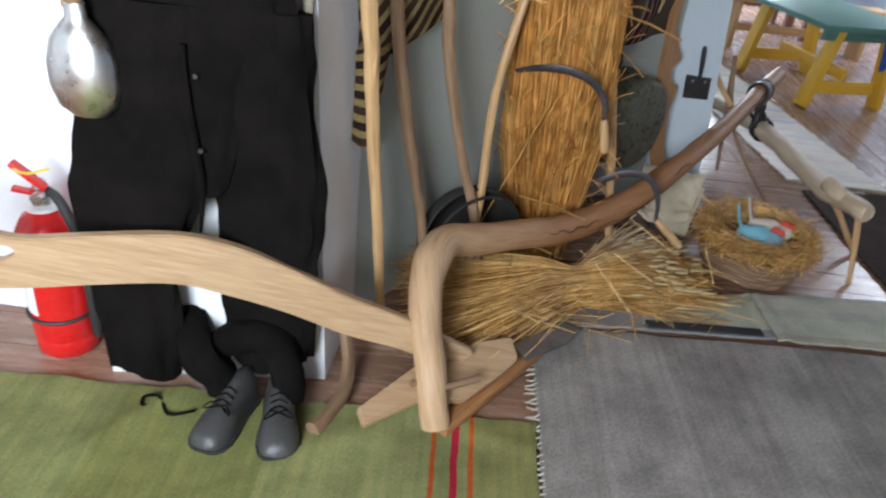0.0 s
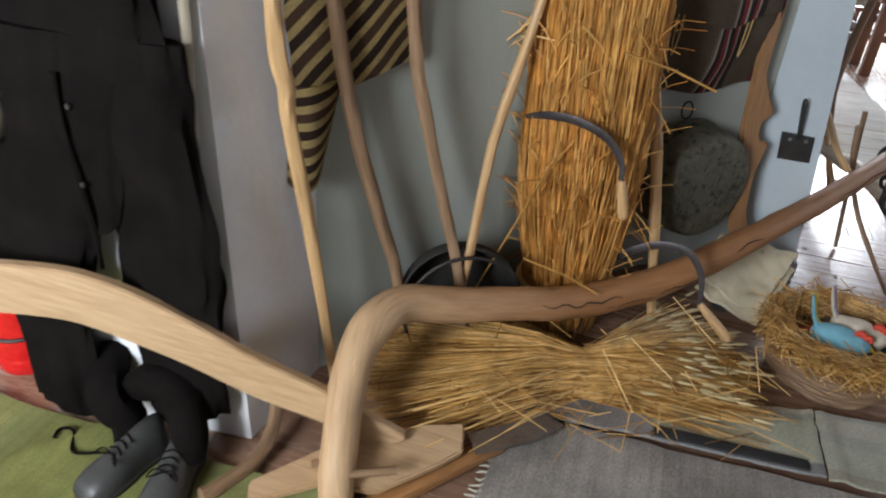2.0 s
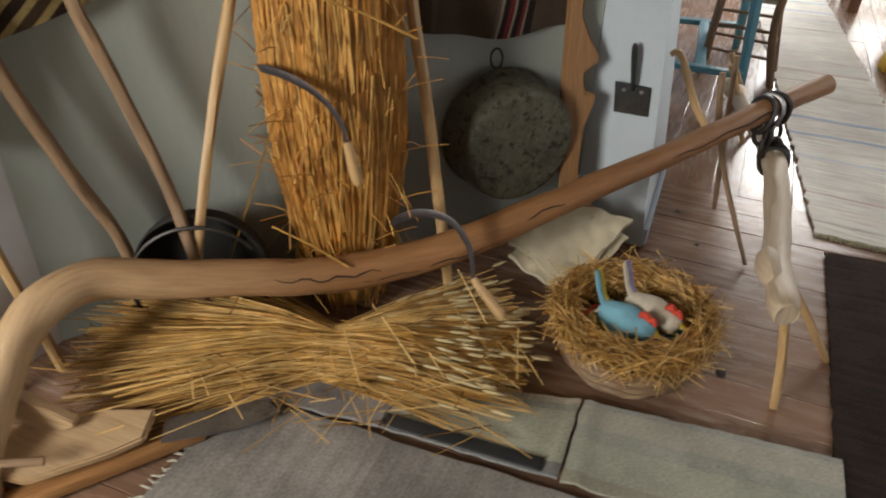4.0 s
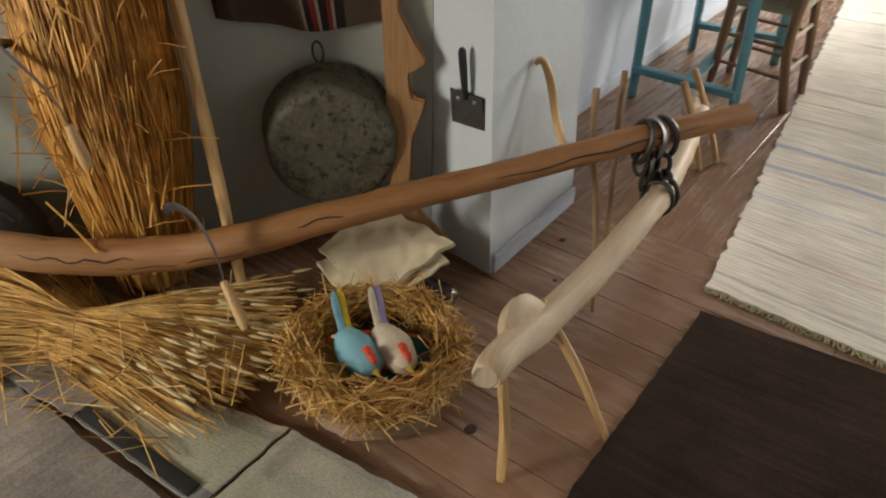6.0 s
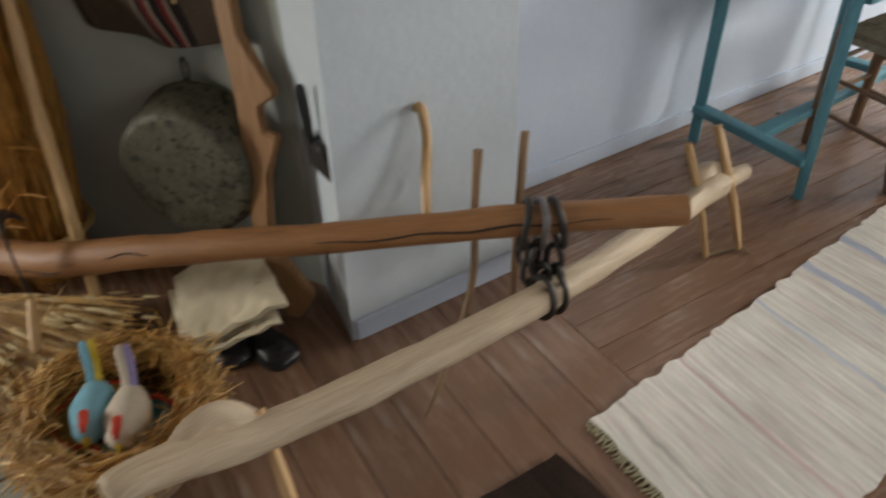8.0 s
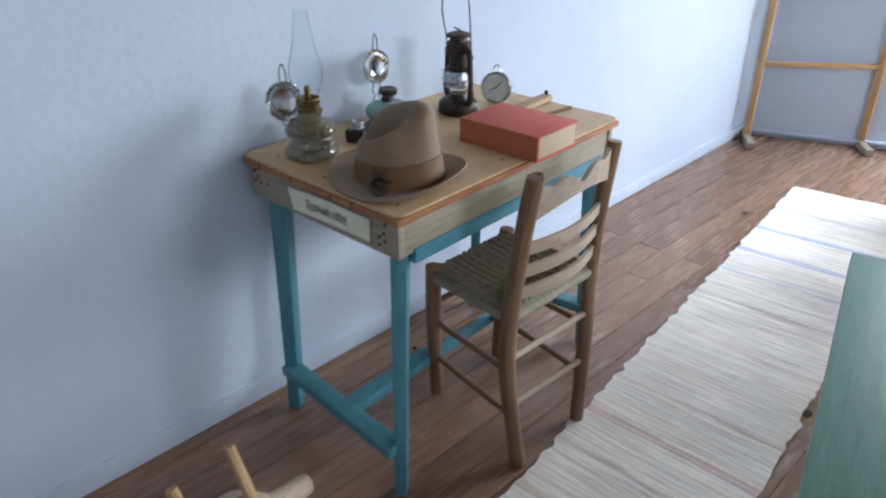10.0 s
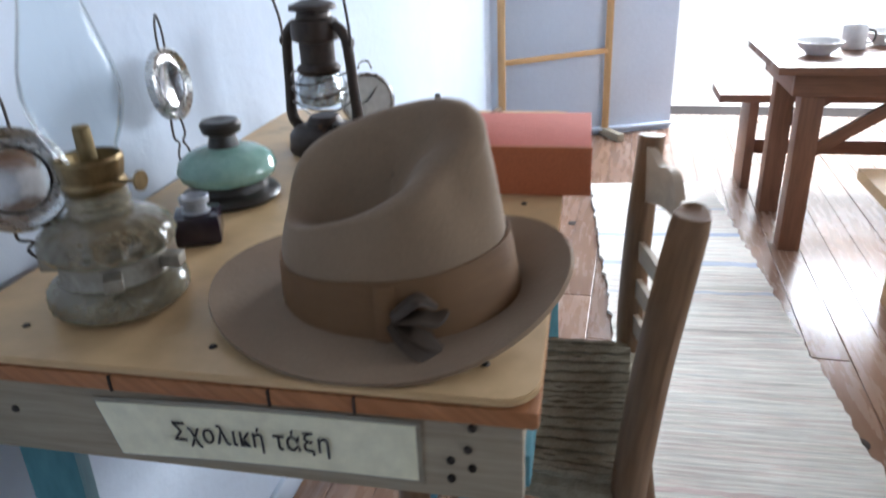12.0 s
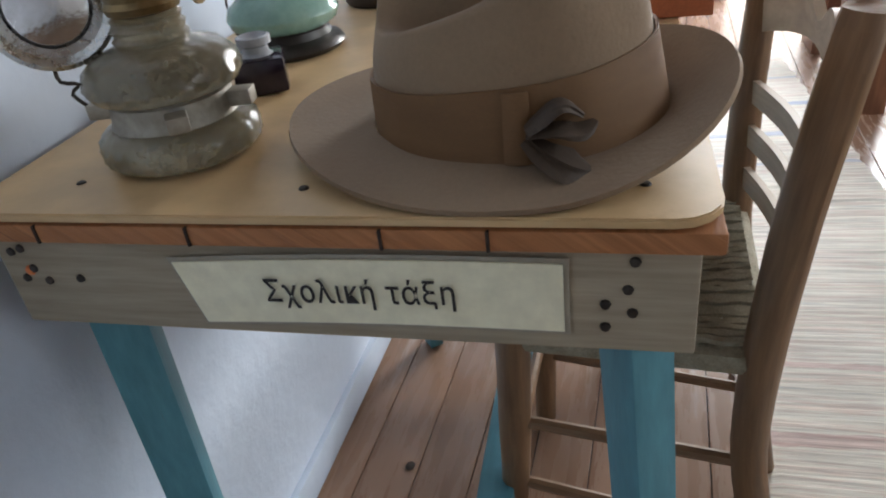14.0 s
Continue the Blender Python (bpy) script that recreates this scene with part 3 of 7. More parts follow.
STOCK = [(-0.698, -1.625, 0.026, 0.038), (-0.724, -1.57, 0.13, 0.041), (-0.757, -1.45, 0.235, 0.043), (-0.765, -1.37, 0.295, 0.047), (-0.755, -1.285, 0.326, 0.05)]
crack_dark = surface("crack_shadow", (0.03, 0.015, 0.008), (0.06, 0.03, 0.015), 0.9)
plough_beam = part("beam", tube(B(), STOCK + BEAM, 16, 5, rough=0.13, shift=0.0), wood_two, plough, "curved beam worn from pale stock to polished brown")
for k0, k1, up, w in ((7, 11, 0.25, 0.0024), (5, 7, 0.5, 0.0018), (2, 4, 0.35, 0.002), (3, 6, -0.2, 0.0018)):
    pts = []
    for j in range(13):
        q = k0 + (k1 - k0) * (0.15 + 0.7 * j / 12)
        i = min(int(q), len(BEAM) - 2)
        a, b = Vector(BEAM[i]), Vector(BEAM[i + 1])
        p = a.lerp(b, q - i)
        d = (b - a).to_3d().normalized()
        s = d.cross(Vector((0, 0, 1))).normalized()
        h = up + 0.12 * math.sin(j * 1.7 + k0)
        o = (s * math.cos(h) + s.cross(d) * math.sin(h)) * (p.w * 0.985)
        pts.append((*(p.to_3d() + o), w * (0.4 + math.sin(3.14 * (j + 0.4) / 13))))
    part("crack", tube(B(), pts, 6, 1), crack_dark, plough_beam, "long dark drying crack")
def edge_pts():
    """The handle board's outline along its length: place, lower and upper edge, with the grip slot let in from the end seam."""
    rows = [(-0.622, 0.112, 0.126), (-0.70, 0.085, 0.176), (-0.813, 0.152, 0.253), (-0.955, 0.214, 0.332), (-1.087, 0.291, 0.421), (-1.21, 0.349, 0.488), (-1.327, 0.392, 0.519), (-1.5, 0.4, 0.522), (-1.61, 0.4, 0.524), (-1.72, 0.412, 0.566), (-1.83, 0.45, 0.575), (-1.865, 0.485, 0.55)]
    rows = [tuple(p) for p in smooth_path(rows, 4)]
    y = lambda x: -1.455 + (x + 0.73) * 0.31
    slot = [(-1.74, 0.497), (-1.725, 0.478), (-1.68, 0.468), (-1.64, 0.47), (-1.618, 0.483), (-1.615, 0.492), (-1.625, 0.506), (-1.66, 0.514), (-1.71, 0.517), (-1.735, 0.508), (-1.74, 0.4985)]
    return [(x, y(x), a) for x, a, b in rows] + [(-1.87, y(-1.87), 0.515)] + [(x, y(x), z) for x, z in slot] + [(-1.87, y(-1.87), 0.5165)] + [(x, y(x), b) for x, a, b in reversed(rows)]
board = part("handle_board", board_outline(B(), edge_pts(), 0.026, (0.296, -0.955, 0), 0.12), wood_pale, plough, "wavy pale handle board with a grip slot")
bm = B()
board_outline(bm, [(-0.876, -1.7, 0.07), (-0.752, -1.59, 0.07), (-0.636, -1.565, 0.065), (-0.53, -1.44, 0.068), (-0.488, -1.378, 0.072), (-0.508, -1.31, 0.092), (-0.6, -1.355, 0.096), (-0.706, -1.426, 0.096), (-0.775, -1.493, 0.092), (-0.898, -1.654, 0.08)], 0.026, (0.15, -0.25, 0.95))
part("mouldboard", bm, wood_pale, plough, "flat pale wooden wing board")
bm = B()
bar(bm, (-0.69, -1.635, 0.024), (-0.42, -1.27, 0.034), 0.05, 0.03, 0.008)
sole = part("sole", bm, wood_beam, plough, "worn wooden sole")
bm = B()
board_outline(bm, [(-0.46, -1.36, 0.06), (-0.50, -1.30, 0.06), (-0.33, -1.15, 0.055), (-0.28, -1.16, 0.045), (-0.33, -1.24, 0.045)], 0.006, (0, 0, 1))
part("iron_tip", bm, steel, sole, "dull grey iron share tip")
for a, b in (((-0.71, -1.6, 0.128), (-0.6, -1.53, 0.118)), ((-0.775, -1.595, 0.13), (-0.71, -1.545, 0.128))):
    part("peg", tube(B(), [(*a, 0.009), (*b, 0.01)], 8, 1), wood_stick, plough)

# ---- yoke and chain ----
yoke = thing("ox_yoke", (0.72, 0.3, 0), "bleached wooden ox yoke lying on its pegs on the floor", "yoke")
part("yoke_beam", tube(B(), [(0.768, -0.612, 0.294, 0.026), (0.766, -0.605, 0.294, 0.033), (0.762, -0.57, 0.296, 0.036), (0.755, -0.5, 0.285, 0.036), (0.752, -0.43, 0.272, 0.038), (0.75, -0.33, 0.252, 0.037), (0.747, -0.12, 0.243, 0.037), (0.74, 0.13, 0.245, 0.038), (0.73, 0.3, 0.242, 0.038),
    (0.70, 0.5, 0.232, 0.036), (0.645, 0.77, 0.212, 0.034), (0.595, 0.97, 0.187, 0.032), (0.565, 1.09, 0.192, 0.042), (0.55, 1.16, 0.178, 0.032), (0.522, 1.285, 0.15, 0.024)], 14, 5, rough=0.2), wood_yoke, yoke, "knotty pale beam")
part("yoke_hump", tube(B(), [(0.742, -0.495, 0.288, 0.022), (0.724, -0.46, 0.304, 0.028), (0.716, -0.42, 0.309, 0.031), (0.718, -0.385, 0.3, 0.029), (0.735, -0.345, 0.27, 0.022)], 10, 4, rough=0.2), wood_yoke, yoke, "carved hump near the end")
part("yoke_hump", tube(B(), [(0.575, 1.02, 0.19, 0.028), (0.54, 1.07, 0.21, 0.034), (0.525, 1.12, 0.208, 0.034), (0.54, 1.18, 0.18, 0.022)], 10, 4, rough=0.2), wood_yoke, yoke, "carved hump near the end")
for a, b, r in (((0.772, -0.56, 0.262), (0.818, -0.6, 0.0), 0.012), ((0.727, -0.332, 0.292), (0.95, -0.352, 0.0), 0.012), ((0.515, 1.005, 0.335), (0.638, 1.03, 0.004), 0.013), ((0.5, 1.135, 0.345), (0.668, 1.137, 0.004), 0.013)):
    a, b = Vector(a), Vector(b)
    c = a.lerp(b, 0.5) + Vector((0.006, 0.006, 0))
    part("yoke_peg", tube(B(), [(*a, r), (*c, r * 0.95), (*b, r * 0.8)], 8, 4, rough=0.25), wood_honey, yoke)
part("peg_cord", tube(B(), [(0.638, 1.03, 0.012, 0.004), (0.65, 1.085, 0.006, 0.004), (0.668, 1.137, 0.012, 0.004), (0.70, 1.15, 0.005, 0.004)], 6, 4), surface("cord", (0.2, 0.15, 0.08), (0.35, 0.27, 0.15), 0.9), yoke)
chain = thing("iron_chain", (0.64, 0.4, 0.33), "dark iron rings and chain joining the plough beam to yoke", "chain")
bd = (Vector(BEAM[11][:3]) - Vector(BEAM[10][:3])).normalized()
for k, off in enumerate((-0.035, 0.0, 0.038)):
    c = Vector((0.658, 0.364, 0.415)) + bd * (off + 0.01)
    s = bd.cross(Vector((0, 0, 1))).normalized()
    w = s.cross(bd)
    pts = []
    for j in range(20):
        a = 2 * math.pi * j / 20
        p = c + s * math.cos(a) * 0.043 + w * (math.sin(a) * (0.044 if math.sin(a) > 0 else 0.075)) + bd * 0.012 * math.sin(a + k)
        pts.append((*p, 0.0085))
    part("ring", tube(B(), pts, 7, 1, closed=True), steel if k == 1 else iron, chain)
for k, (x, y, z, tw) in enumerate(((0.675, 0.275, 0.35, 0), (0.70, 0.30, 0.345, 60), (0.72, 0.33, 0.335, 20), (0.69, 0.285, 0.30, 90), (0.715, 0.30, 0.29, 45), (0.735, 0.33, 0.285, 0), (0.70, 0.29, 0.335, 120))):
    pts = []
    for j in range(16):
        a = 2 * math.pi * j / 16
        p = Matrix.Rotation(radians(tw), 4, "Z") @ Vector((math.cos(a) * 0.02, 0, math.sin(a) * 0.038))
        pts.append((x + p.x - 0.018, y + p.y + 0.058, z + p.z - 0.012, 0.0075))
    part("link", tube(B(), pts, 7, 1, closed=True), iron, chain)
for off in (-0.02, 0.015):
    pts = []
    for j in range(18):
        a = 2 * math.pi * j / 18
        pts.append((0.722 + 0.047 * math.cos(a), 0.36 + off + 0.008 * math.sin(a), 0.243 + 0.05 * math.sin(a), 0.0075))
    part("ring", tube(B(), pts, 7, 1, closed=True), iron, chain)

# ---- three thin rods standing by the pier ----
def rod(name, pts, material, label, category, n=9, rough=0.2):
    low = min(pts, key=lambda p: p[2])
    return solo(name, tube(B(), pts, n, 5, rough=rough), material, (low[0], low[1], max(0, low[2] - low[3])), label, category)


rod("bent_rod", [(0.325, 0.255, 0.578, 0.009), (0.338, 0.256, 0.59, 0.011), (0.356, 0.258, 0.578, 0.012), (0.385, 0.248, 0.53, 0.012), (0.43, 0.215, 0.45, 0.012), (0.48, 0.185, 0.39, 0.011)], wood_honey, "thin honey-coloured bent wooden rod propped between plough beam and pier", "rod")
rod("thin_rod", [(0.492, 0.32, 0.526, 0.011), (0.515, 0.295, 0.38, 0.01), (0.585, 0.235, 0.2, 0.009), (0.71, 0.032, 0.008, 0.006)], wood_stick, "thin brown wooden rod standing on the floor", "rod")
rod("thin_rod", [(0.523, 0.428, 0.553, 0.01), (0.537, 0.41, 0.4, 0.01), (0.56, 0.385, 0.2, 0.009), (0.58, 0.365, 0.007, 0.007)], wood_stick, "thin dark wooden rod standing on the floor", "rod")

# ---- sticks leaning in the alcove ----
rod("walking_stick", [(-0.955, -1.385, 1.45, 0.017), (-0.96, -1.37, 1.15, 0.017), (-0.952, -1.365, 0.96, 0.019), (-0.945, -1.35, 0.885, 0.019), (-0.942, -1.345, 0.8, 0.017), (-0.925, -1.3, 0.54, 0.016), (-0.9, -1.26, 0.2, 0.014), (-0.885, -1.24, 0.013, 0.013)], wood_honey, "long honey-coloured crooked walking stick leaning on the wall", "stick")
rod("wooden_staff", [(-0.94, -1.24, 1.4, 0.017), (-0.912, -1.177, 0.968, 0.018), (-0.888, -1.149, 0.76, 0.018), (-0.845, -1.089, 0.51, 0.018), (-0.802, -1.028, 0.269, 0.017), (-0.768, -1.06, 0.013, 0.015)], wood_stick, "brown barked wooden staff leaning on the wall", "stick")
rod("wooden_staff", [(-0.825, -1.035, 1.35, 0.015), (-0.79, -1.025, 0.953, 0.016), (-0.775, -0.992, 0.79, 0.017), (-0.71, -0.955, 0.5, 0.016), (-0.635, -0.975, 0.262, 0.015), (-0.595, -1.0, 0.013, 0.014)], wood_stick, "dark knotty wooden staff leaning on the wall", "stick")
rod("wooden_pole", [(-0.50, -0.70, 1.35, 0.013), (-0.565, -0.75, 0.965, 0.014), (-0.624, -0.82, 0.645, 0.014), (-0.632, -0.94, 0.34, 0.013), (-0.66, -1.01, 0.012, 0.012)], wood_honey, "slim pale wooden pole leaning on the wall", "stick")
rod("crook_stick", [(-0.31, -0.42, 1.4, 0.014), (-0.28, -0.46, 0.94, 0.016), (-0.2, -0.5, 0.576, 0.017), (-0.13, -0.53, 0.2, 0.016), (-0.095, -0.545, 0.013, 0.014)], wood_honey, "honey-brown straight stick standing between sheaf and pan", "stick")
rod("crooked_root", [(-0.97, -1.4, 0.12, 0.017), (-0.95, -1.46, 0.06, 0.018), (-0.95, -1.55, 0.028, 0.018), (-0.985, -1.66, 0.028, 0.02), (-1.0, -1.69, 0.03, 0.022)], wood_stick, "short crooked grey-brown root stick on the floor", "stick")

# ---- table and chair ----
table = thing("school_table", (0.3, 1.95, 0), "old turquoise-legged wooden school table against the wall", "table")
TU, TV, T0 = Vector((0.545, 0.024, 0)).normalized(), Vector((-0.052, 0.866, 0)).normalized(), Vector((0.048, 1.497, 0))
sk = Matrix(((TU.x, TV.x, 0, T0.x), (TU.y, TV.y, 0, T0.y), (0, 0, 1, 0), (0, 0, 0, 1)))
W, D = 0.545, 0.879
def tbox(x0, x1, y0, y1, z0, z1, bevel=0.002, m=None):
    bm = box(B(), ((x0 + x1) / 2, (y0 + y1) / 2, (z0 + z1) / 2), (x1 - x0, y1 - y0, z1 - z0), None, bevel)
    bmesh.ops.transform(bm, matrix=sk, verts=bm.verts)
    return bm
part("tabletop", tbox(0, W, 0, D, 0.727, 0.7425, 0.003), wood_edge, table, "orange-brown board edge with joints")
bm = B()
r = 0.03
pts = []
for cx, cy, a0 in ((W - r, r, -90), (W - r, D - r, 0), (r, D - r, 90), (r, r, 180)):
    for k in range(5):
        a = radians(a0 + 22.5 * k)
        pts.append((cx + r * math.cos(a), cy + r * math.sin(a), 0.748))
board_outline(bm, pts, 0.007, (0, 0, 1))
bmesh.ops.transform(bm, matrix=sk, verts=bm.verts)
part("top_cover", bm, wood_top, table, "tan smooth worn top cover")
for x0, x1, y0, y1 in ((0.012, W - 0.012, 0.012, 0.03), (0.012, W - 0.012, D - 0.03, D - 0.012), (W - 0.034, W - 0.016, 0.031, D - 0.031), (0.032, 0.05, 0.031, D - 0.031)):
    ap = part("apron", tbox(x0, x1, y0, y1, 0.644, 0.7265, 0.002), wood_grey, table, "weathered grey apron board")
    if y1 == 0.03:
        front_apron = ap
for x, z in ((0.494, 0.715), (0.49, 0.694), (0.476, 0.682), (0.493, 0.676), (0.476, 0.664), (0.026, 0.712), (0.036, 0.715), (0.04, 0.697), (0.03, 0.688), (0.05, 0.686), (0.08, 0.689)):
    part("nail", lathe(B(), [(0, 0.003), (0.0032, 0.002), (0.0038, 0)], sk @ Vector((x, 0.0118, z)), 8, Matrix.Rotation(radians(90), 4, "X")), iron, front_apron)
bm = B()
lathe(bm, [(0, 0.003), (0.0035, 0.002), (0.0045, 0)], sk @ Vector((0.036, 0.0118, 0.695)), 10, Matrix.Rotation(radians(90), 4, "X"))
part("orange_tack", bm, surface("orange_plastic", (0.75, 0.2, 0.06), (0.85, 0.25, 0.08), 0.4), front_apron, "orange tack head")
for x in (0.07, 0.195, 0.335, 0.405):
    part("board_joint", box(B(), sk @ Vector((x, 0.0005, 0.735)), (0.002, 0.004, 0.0145)), gap_dark, front_apron)
for x, y in ((0.08, 0.05), (0.27, 0.04), (0.5, 0.045), (0.33, 0.2), (0.12, 0.4), (0.5, 0.4), (0.2, 0.75), (0.05, 0.22)):
    part("top_nail", lathe(B(), [(0, 0.0022), (0.003, 0.0016), (0.0042, 0)], sk @ Vector((x, y, 0.7513)), 8), iron, table)
legs = []
for lx, ly, fx, fy in ((0.06, 0.06, 0.128, 1.52), (W - 0.055, 0.06, 0.583, 1.515), (W - 0.05, D - 0.05, 0.515, 2.36), (0.075, D - 0.05, 0.11, 2.285)):
    t = sk @ Vector((lx, ly, 0.7265))
    bm = B()
    bar(bm, (t.x, t.y, 0.7265), (fx, fy, 0.001), 0.046 if lx < 0.07 else 0.037, 0.046, 0.002)
    for v in bm.verts:
        if v.co.z < 0.1:
            v.co.x, v.co.y = fx + (v.co.x - fx) * 0.75, fy + (v.co.y - fy) * 0.75
    legs.append(part("leg", bm, paint_blue, table, "turquoise painted tapered leg"))
for a, b in (((0.118, 1.516, 0.135), (0.578, 1.508, 0.135)), ((0.113, 2.29, 0.135), (0.518, 2.358, 0.135)), ((0.375, 1.51, 0.135), (0.315, 2.31, 0.135))):
    bm = B()
    bar(bm, a, b, 0.028, 0.05, 0.003, 90)
    part("stretcher", bm, paint_blue, table, "turquoise stretcher rail")
for a, b in (((W - 0.025, 0.06, 0.655), (W - 0.025, D - 0.06, 0.655)), ((0.045, 0.06, 0.655), (0.045, D - 0.06, 0.655))):
    bm = B()
    bar(bm, sk @ Vector(a) - Vector((0, 0, 0.02)), sk @ Vector(b) - Vector((0, 0, 0.02)), 0.03, 0.035, 0.003)
    part("side_rail", bm, paint_blue, table, "turquoise side rail")

chair = thing("rush_chair", (0.56, 1.95, 0), "old brown ladder-back chair with woven grass seat pushed under the table", "chair")
BN = [(0.725, 1.79, 0.0, 0.02), (0.672, 1.795, 0.25, 0.021), (0.668, 1.80, 0.42, 0.022), (0.683, 1.803, 0.6, 0.0225), (0.707, 1.808, 0.775, 0.021), (0.709, 1.809, 0.787, 0.014)]
BF = [(0.735, 2.03, 0.0, 0.018), (0.69, 2.10, 0.25, 0.02), (0.665, 2.13, 0.42, 0.021), (0.665, 2.145, 0.6, 0.021), (0.675, 2.163, 0.775, 0.019)]
FN = [(0.365, 1.85, 0.0, 0.018), (0.385, 1.82, 0.25, 0.021), (0.395, 1.81, 0.45, 0.022)]
FF = [(0.375, 2.108, 0.0, 0.018), (0.38, 2.11, 0.25, 0.02), (0.385, 2.115, 0.45, 0.021)]
for pts, nm in ((BN, "back_post"), (BF, "back_post"), (FN, "front_leg"), (FF, "front_leg")):
    part(nm, tube(B(), pts, 10, 4, rough=0.06), wood_chair, chair)
def lerp_post(post, z):
    for a, b in zip(post, post[1:]):
        if a[2] <= z <= b[2]:
            u = (z - a[2]) / (b[2] - a[2])
            return Vector(a[:3]).lerp(Vector(b[:3]), u)
    return Vector(post[-1][:3])
for z, h in ((0.485, 0.03), (0.545, 0.03), (0.605, 0.03)):
    a, b = lerp_post(BN, z), lerp_post(BF, z)
    out = Vector((0.03, 0, 0))
    def slat(u, v, a=a, b=b, z=z, h=h):
        p = a.lerp(b, u) + out * math.sin(math.pi * u)
        return (p.x, p.y, z + (v - 0.5) * h)
    part("back_slat", sheet(B(), slat, 10, 2, 0.009, 0.03, 0.36), wood_slat, chair, "bowed worn pale slat")
a, b = lerp_post(BN, 0.7), lerp_post(BF, 0.7)
def crest(u, v):
    p = a.lerp(b, u) + Vector((0.028, 0, 0)) * math.sin(math.pi * u)
    lo = 0.675 + 0.035 * math.sin(math.pi * u)
    hi = 0.762 - 0.028 * math.exp(-((u - 0.5) / 0.09) ** 2) - 0.012 * math.exp(-((u - 0.18) / 0.07) ** 2) - 0.012 * math.exp(-((u - 0.82) / 0.07) ** 2)
    return (p.x, p.y, lo + (hi - lo) * v)
part("crest_rail", sheet(B(), crest, 24, 4, 0.012, 0.08, 0.36), wood_slat, chair, "scalloped worn crest rail")
for p, q, zs in ((BN, BF, (0.17, 0.3)), (BN, FN, (0.14, 0.27)), (BF, FF, (0.14, 0.27)), (FN, FF, (0.2, 0.33))):
    for z in zs:
        part("rung", tube(B(), [(*lerp_post(p, z), 0.0085), (*lerp_post(q, z + 0.005), 0.0085)], 8, 1), wood_slat if p is BN and q is BF else wood_chair, chair)
rope = surface("twisted_grass_rope", (0.22, 0.195, 0.14), (0.42, 0.38, 0.29), 0.9, 60, 400, bump=0.8)
c = [lerp_post(BN, 0.42), lerp_post(BF, 0.42), lerp_post(FF, 0.42), lerp_post(FN, 0.42)]
for i in range(4):
    part("seat_rail", tube(B(), [(*c[i], 0.016), (*c[(i + 1) % 4], 0.016)], 8, 1), rope, chair)
for i in range(40):
    bm = B()
    u = (i + 0.5) / 40
    p, q = c[0].lerp(c[1], u), c[3].lerp(c[2], u)
    pts = []
    for j in range(15):
        v = j / 14
        s = p.lerp(q, v)
        pts.append((s.x, s.y, 0.441 - 0.012 * math.sin(math.pi * v) * math.sin(math.pi * u) + 0.003 * math.sin(2.2 * i) + (0.0015 if (i // 2 + j) % 2 else -0.0015), 0.0052))
    part("seat_strand", tube(bm, pts, 5, 1), rope, chair)
bm = B()
for j in range(22):
    v = (j + 0.5) / 22
    p, q = c[0].lerp(c[3], v), c[1].lerp(c[2], v)
    pts = []
    for i in range(21):
        u = i / 20
        s = p.lerp(q, u)
        pts.append((s.x, s.y, 0.434 - 0.012 * math.sin(math.pi * u) * math.sin(math.pi * v) + (0.004 if (i + j) % 2 else -0.004), 0.005))
    tube(bm, pts, 5, 1)
tagged(part("woven_seat", bm, rope, chair, "grey-brown woven grass rope seat"), kind="stuff")

# ---- straw ----
def straw(bm, pts, r):
    """One straw: a three-sided stalk through the points."""
    uv = None
    rings = []
    for i, p in enumerate(pts):
        a, b = Vector(pts[max(i - 1, 0)]), Vector(pts[min(i + 1, len(pts) - 1)])
        t = (b - a).normalized()
        s = t.cross(Vector((0.3, 0.2, 0.93))).normalized()
        w = t.cross(s)
        rings.append([bm.verts.new(Vector(p) + s * r * c + w * r * d) for c, d in ((1, 0), (-0.5, 0.87), (-0.5, -0.87))])
    for a, b in zip(rings, rings[1:]):
        for j in range(3):
            k = (j + 1) % 3
            bm.faces.new((a[j], a[k], b[k], b[j]))


def straw_material(name, dark, mid, light):
    """Each stalk takes a tone of its own."""
    m, n, l, b = principled(name)
    g = n.new("ShaderNodeNewGeometry")
    r = ramp_node(n, [(0, dark), (0.45, mid), (1, light)])
    l.new(g.outputs["Random Per Island"], r.inputs[0])
    v = mapped(n, l, "Object", (1, 1, 1))
    t = noise_tex(n, l, v, 14, 4)
    rr = ramp_node(n, [(0.3, (0.6,) * 3), (0.7, (1.2,) * 3)])
    l.new(t.outputs[0], rr.inputs[0])
    l.new(mixed(n, l, r.outputs[0], rr.outputs[0], 1.0, "MULTIPLY"), b.inputs["Base Color"])
    b.inputs["Roughness"].default_value = 0.55
    return m


gold = straw_material("golden_straw", (0.26, 0.115, 0.02), (0.62, 0.345, 0.09), (0.88, 0.6, 0.25))
rust = straw_material("rusty_straw", (0.34, 0.13, 0.022), (0.62, 0.29, 0.06), (0.8, 0.48, 0.15))
rnd = random.Random(21)
sheaf = thing("straw_sheaf", (-0.40, -0.63, 0), "tall standing sheaf of rust-gold straw tied upright in the alcove", "straw sheaf")
def sheaf_r(z):
    return 0.105 + 0.07 * min(1, z / 0.5) if z < 0.5 else 0.175 - 0.015 * (z - 0.5)
def sheaf_c(z):
    return Vector((-0.385 - 0.035 * z, -0.63 + 0.02 * z, z))
bm = B()
